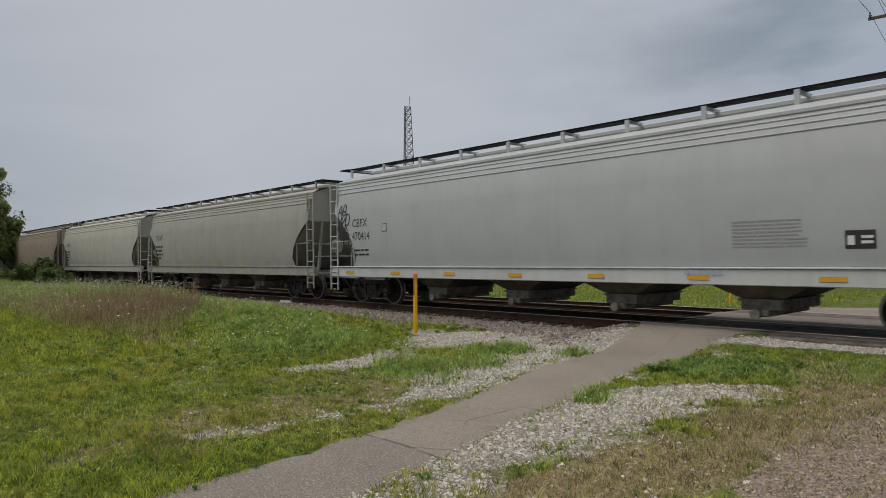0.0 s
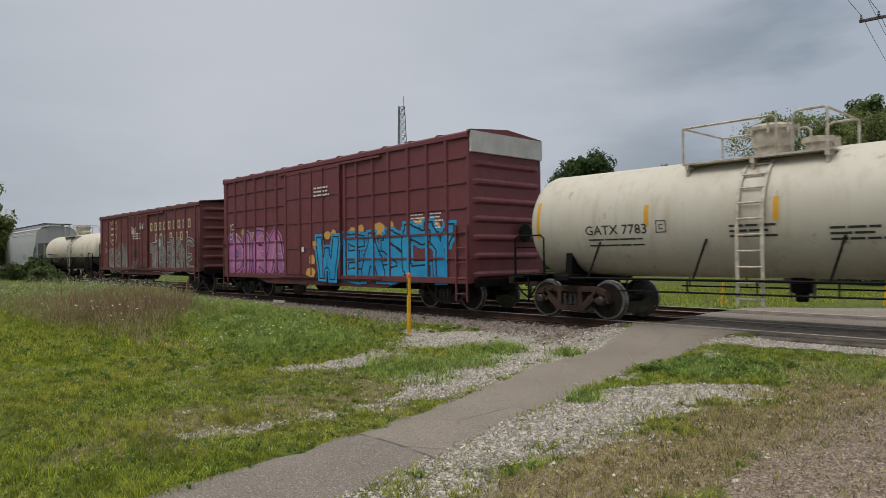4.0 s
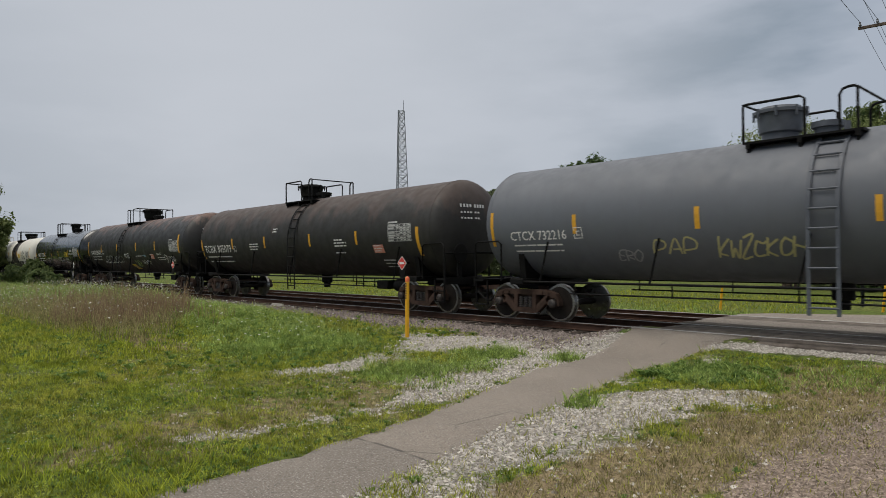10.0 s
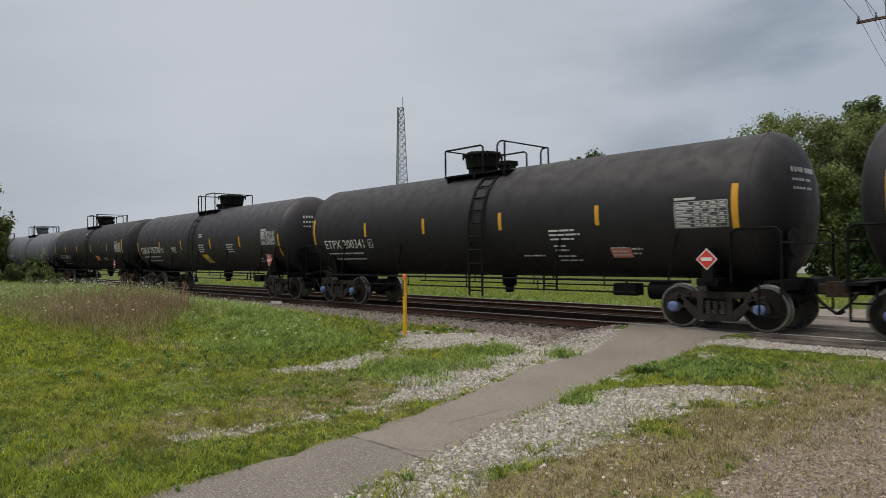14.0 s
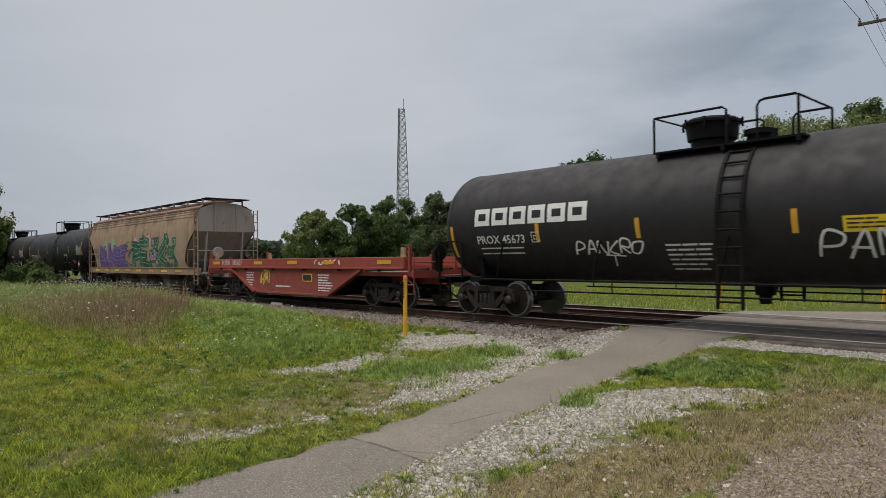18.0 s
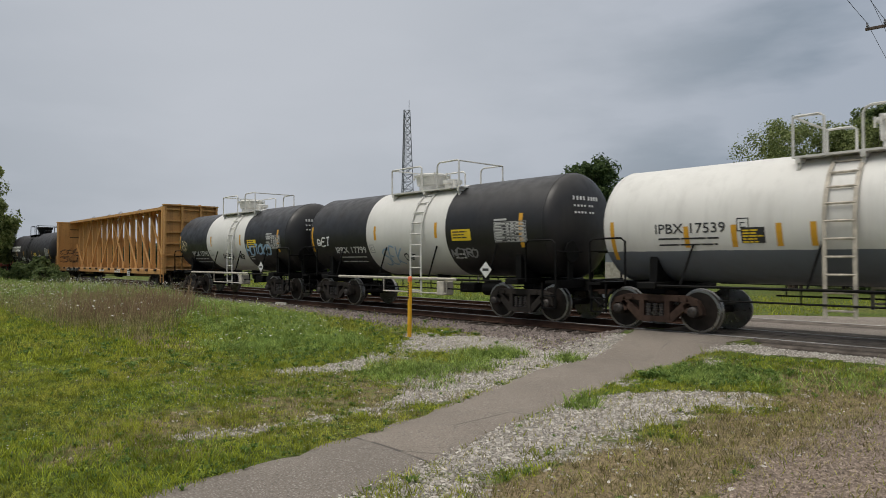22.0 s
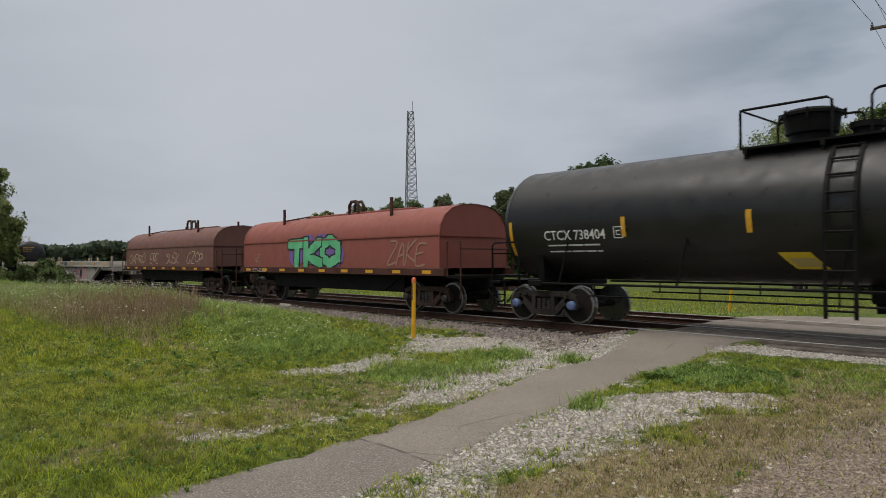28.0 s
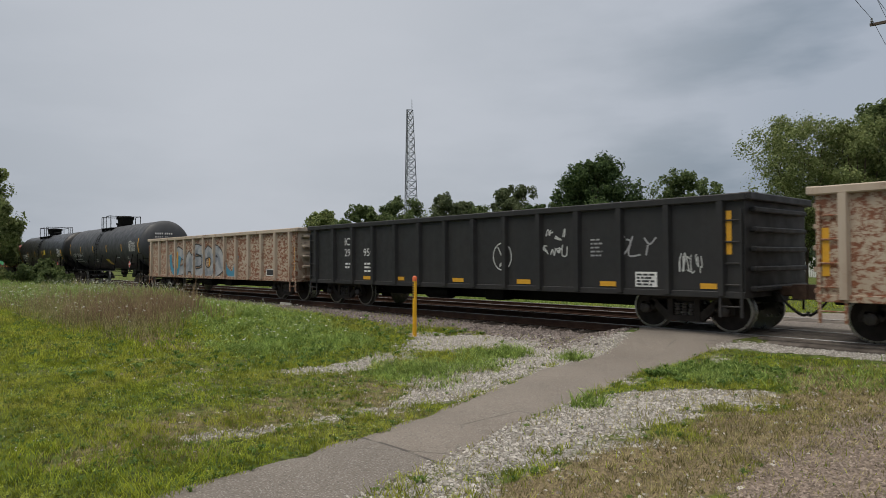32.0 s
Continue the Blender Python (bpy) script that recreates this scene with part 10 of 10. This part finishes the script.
for y in (1.6, 3.6, 6.2, 8.6):
    window(house, RY + y, -28.6, 1.9 if y > 2 else 1.3, 1.0, 1.6 if y > 2 else 2.1, "x")
for dy in (5.0, 9.2):
    y0 = RY + dy
    part("dormer", Mesh().slab_x([(y0 - 1.1, 5.0), (y0 + 1.1, 5.0), (y0 + 1.1, 5.75), (y0, 6.4), (y0 - 1.1, 5.75)], -31.2, -29.0), M_SIDING, house, "small gabled dormer")
    for s in (-1, 1):
        part("dormer_roof", Mesh().slab_x([(y0, 6.42), (y0 + s * 1.4, 5.6), (y0 + s * 1.4, 5.74), (y0, 6.56)], -31.3, -28.75), M_ROOF, house)
        part("trim", Mesh().slab_x([(y0, 6.36), (y0 + s * 1.42, 5.53), (y0 + s * 1.42, 5.76), (y0, 6.59)], -28.74, -28.68), M_TRIM, house, "white rake board")
    window(house, y0 - 0.6, -29.0, 5.1, 1.2, 0.65, "x", 3)
part("porch_beam", Mesh().box(-28.6, -26.2, RY + 0.5, RY + 0.62, 3.35, 3.65), M_TRIM, house, "white porch beam")
part("porch_beam", Mesh().box(-26.42, -26.22, RY + 0.63, RY + 15, 3.5, 3.8), M_TRIM, house, "white porch beam")
part("porch_floor", Mesh().box(-28.55, -26.1, RY + 0.4, RY + 15, 0.95, 1.15, 0.02), M_TRIM, house, "porch floor")
part("porch_base", Mesh().box(-28.5, -26.2, RY + 0.5, RY + 15, -0.7, 0.95), M_STONEWALL, house)
for y in (0.6, 3.8, 7.0, 10.2, 13.4):
    part("porch_post", Mesh().box(-26.45, -26.2, RY + y - 0.12, RY + y + 0.12, 1.15, 3.5, 0.02), M_TRIM, house, "white porch post")
m = Mesh()
for z in (1.35, 2.1):
    m.box(-28.5, -26.3, RY + 0.56, RY + 0.62, z, z + 0.07)
    m.box(-26.35, -26.29, RY + 0.7, RY + 13.4, z, z + 0.07)
for i in range(11):
    m.box(-28.4 + i * 0.19, -28.35 + i * 0.19, RY + 0.57, RY + 0.61, 1.35, 2.1)
for i in range(58):
    y = RY + 0.8 + i * 0.22
    m.box(-26.34, -26.30, y, y + 0.05, 1.35, 2.1)
part("porch_railing", m, M_TRIM, house, "white porch railing")
fence = thing("picket_fence", None, None, "white picket fence behind the roadside trees", "fence")
for i in range(40):
    part("picket", Mesh().box(-25.6 + i * 0.16, -25.48 + i * 0.16, 66.0, 66.03, -0.3, 1.55), M_TRIM, fence)
for z in (0.2, 1.1):
    part("rail", Mesh().box(-25.7, -19.2, 66.03, 66.08, z, z + 0.1), M_TRIM, fence)

# neighbouring white house glimpsed behind the trees
house2 = thing("far_house", None, None, "white house half hidden behind roadside trees", "house")
M_WHITEWALL = plain("white_siding", (0.62, 0.62, 0.60), 0.6, 0.0, 0.1, 1, 10, 0.1)
part("wall", Mesh().box(-17, -6, 78, 88, -0.5, 4.2), M_WHITEWALL, house2)
for s in (-1, 1):
    part("roof", Mesh().slab_x([(83, 7.0), (83 + s * 5.6, 3.9), (83 + s * 5.6, 4.1), (83, 7.25)], -17.5, -5.5), M_ROOF, house2)
for x in (-15.5, -12.0, -8.5):
    window(house2, x, 78, 1.2, 1.2, 1.5)

# utility pole with crossarm and wires
pole = thing("utility_pole", None, None, "wooden utility pole with crossarm and wires", "utility pole", at=pose(-9.2, 38.8, -0.3))
M_POLE = plain("weathered_pole", (0.14, 0.11, 0.09), 0.9, 0.0, 0.35, 4, 30, 0.3)
part("pole", Mesh().cyl((0, 0, 0), (0, 0, 14.4), 0.17, 12, 0.11), M_POLE, pole, smooth=50)
for z in (13.5, 15.1):
    part("crossarm", Mesh().box(-1.35, 1.35, -0.06, 0.06, z - 0.07, z + 0.07, 0.01), M_POLE, pole, at=pose(0, 0, 0, 0, 0, 7))
    for x in (-1.25, -0.5, 0.5, 1.25):
        p = Matrix.Rotation(radians(7), 4, "Z") @ Vector((x, -0.1, 0))
        part("insulator", Mesh().lathe([(z + 0.07, 0.04), (z + 0.14, 0.07), (z + 0.20, 0.045), (z + 0.27, 0.055), (z + 0.3, 0.02)], (p.x, p.y, 0), "z", 10), M_GALV, pole)
        for s, far in ((-1, 38.0), (1, 45.0)):
            e = (p.x - s * 0.12 * far, p.y + s * 0.99 * far)
            m = Mesh()
            m.tube([(p.x + (e[0] - p.x) * u, p.y + (e[1] - p.y) * u, z + 0.28 - 3.0 * u * (1 - u)) for u in [k / 12 for k in range(13)]], 0.011, 4)
            part("wire", m, M_HOSE, pole)
part("wire", Mesh().tube([(0, 0, 12.6), (-1.2, 4.5, 9.0), (-4.2, 16, 0.2)], 0.015, 4), M_HOSE, pole, "guy wire")

# crossing signal on the far side
sig = thing("crossing_signal", None, None, "level crossing signal with lit red lamps", "crossing signal", at=pose(-4.35, 21.0, -0.25))
part("mast", Mesh().cyl((0, 0, 0), (0, 0, 4.4), 0.055, 12), M_GALV, sig, smooth=50)
part("base", Mesh().lathe([(0, 0.22), (0.1, 0.22), (0.35, 0.10), (0.4, 0.07)], axis="z", n=14), M_GALV, sig)
part("lamp_arm", Mesh().cyl((-0.75, 0, 3.12), (0.75, 0, 3.12), 0.03, 8), M_BLACK, sig)
k_ = Nodes("red_lamp", 0.3)
k_.b.inputs["Emission Color"].default_value, k_.b.inputs["Emission Strength"].default_value = (1.0, 0.015, 0.008, 1), 1.3
M_LAMP = k_.done((0.8, 0.03, 0.02))
for s in (-1, 1):
    hd = part("lamp_head", Mesh().lathe([(0.12, 0.06), (0.06, 0.13), (0.0, 0.15), (-0.02, 0.30), (-0.03, 0.30), (-0.035, 0.1)], (s * 0.78, 0, 3.12), "y", 18), M_BLACK, sig, smooth=40)
    part("lens", Mesh().lathe([(-0.04, 0.13), (-0.06, 0.11), (-0.075, 0.05), (-0.08, 0.005)], (s * 0.78, 0, 3.12), "y", 16), M_LAMP, hd, "lit red lens", smooth=60)
    part("hood", Mesh().loft([[(s * 0.78 + 0.17 * math.cos(a), y, 3.12 + 0.17 * math.sin(a)) for a in [math.pi * i / 8 for i in range(9)]] for y in (-0.04, -0.34)], False, 0, False), M_BLACK, hd)
for s in (-1, 1):
    part("crossbuck", Mesh().box(-0.6, 0.6, -0.02, 0.02, -0.11, 0.11), M_TRIM, sig, "white crossbuck board", at=pose(0, -0.08 - 0.03 * (s > 0), 4.0, 0, s * 45, 0))

# yellow marker posts beyond the track
for x, y in ((-11.5, 24.8), (-6.9, 27.5)):
    p = thing("marker_post", None, None, "yellow marker post in the far grass", "marker post", "far marker posts", at=pose(x, y, float(height(x, y)) - 0.02, 0, 6, 0))
    part("shaft", Mesh().cyl((0, 0, 0), (0, 0, 0.9), 0.045, 10), M_POST, p, smooth=40)
    part("cap", Mesh().lathe([(0.9, 0.048), (0.95, 0.045), (0.97, 0.01)], axis="z", n=10), M_POST, p, smooth=40)

# far lawn grass
blades("far_grass", place(60000, -60, 6, 20.3, 36, lambda x, y: smooth01(20.3, 20.9, y + 0.5 * (value_noise(x, y, 0.6, 97) - 0.5)) * ((x < -9.0) | ((y > 22.0) & (x < -5.4))) * (0.5 + 0.5 * (y < 23))), 0.03, 0.04, 0.14, M_GRASS, "rough green grass beyond the track", 0.6)
blades("far_grass", place(16000, -60, -5.4, 20.3, 21.9, lambda x, y: (x < -9.0) * smooth01(0.35, 0.6, value_noise(x, y, 0.8, 98))), 0.03, 0.12, 0.34, M_WEED, "taller weeds along the far track", 0.6)


def motions():
    """The whole train rolls to the left at an even speed; the wheelsets turn while they pass the crossing."""
    for car, s in WAGONS:
        walk(car, [(t, pose(s - SPEED * t, TRACK_Y, 0)) for t in (0.0, 16.0, 32.0)])
    for wheel, dx, i in WHEELS:
        s = WAGONS[i - 1][1]
        first, last = max(0, int((s - 10) / SPEED * FPS)), min(32 * FPS, int((s + 48) / SPEED * FPS))
        turn = math.degrees(SPEED / FPS / 0.457)
        keys = [k for k in range(first, last + 1)] if last > first else []
        rows = [(k / FPS, pose(dx, 0, 0.457, 0, -turn * (k - first), 0)) for k in keys]
        if not keys or keys[0] > 0:
            rows.insert(0, (0.0, pose(dx, 0, 0.457)))
        if not keys or keys[-1] < 32 * FPS:
            rows.append((32.0, rows[-1][1]))
        walk(wheel, rows)


motions()
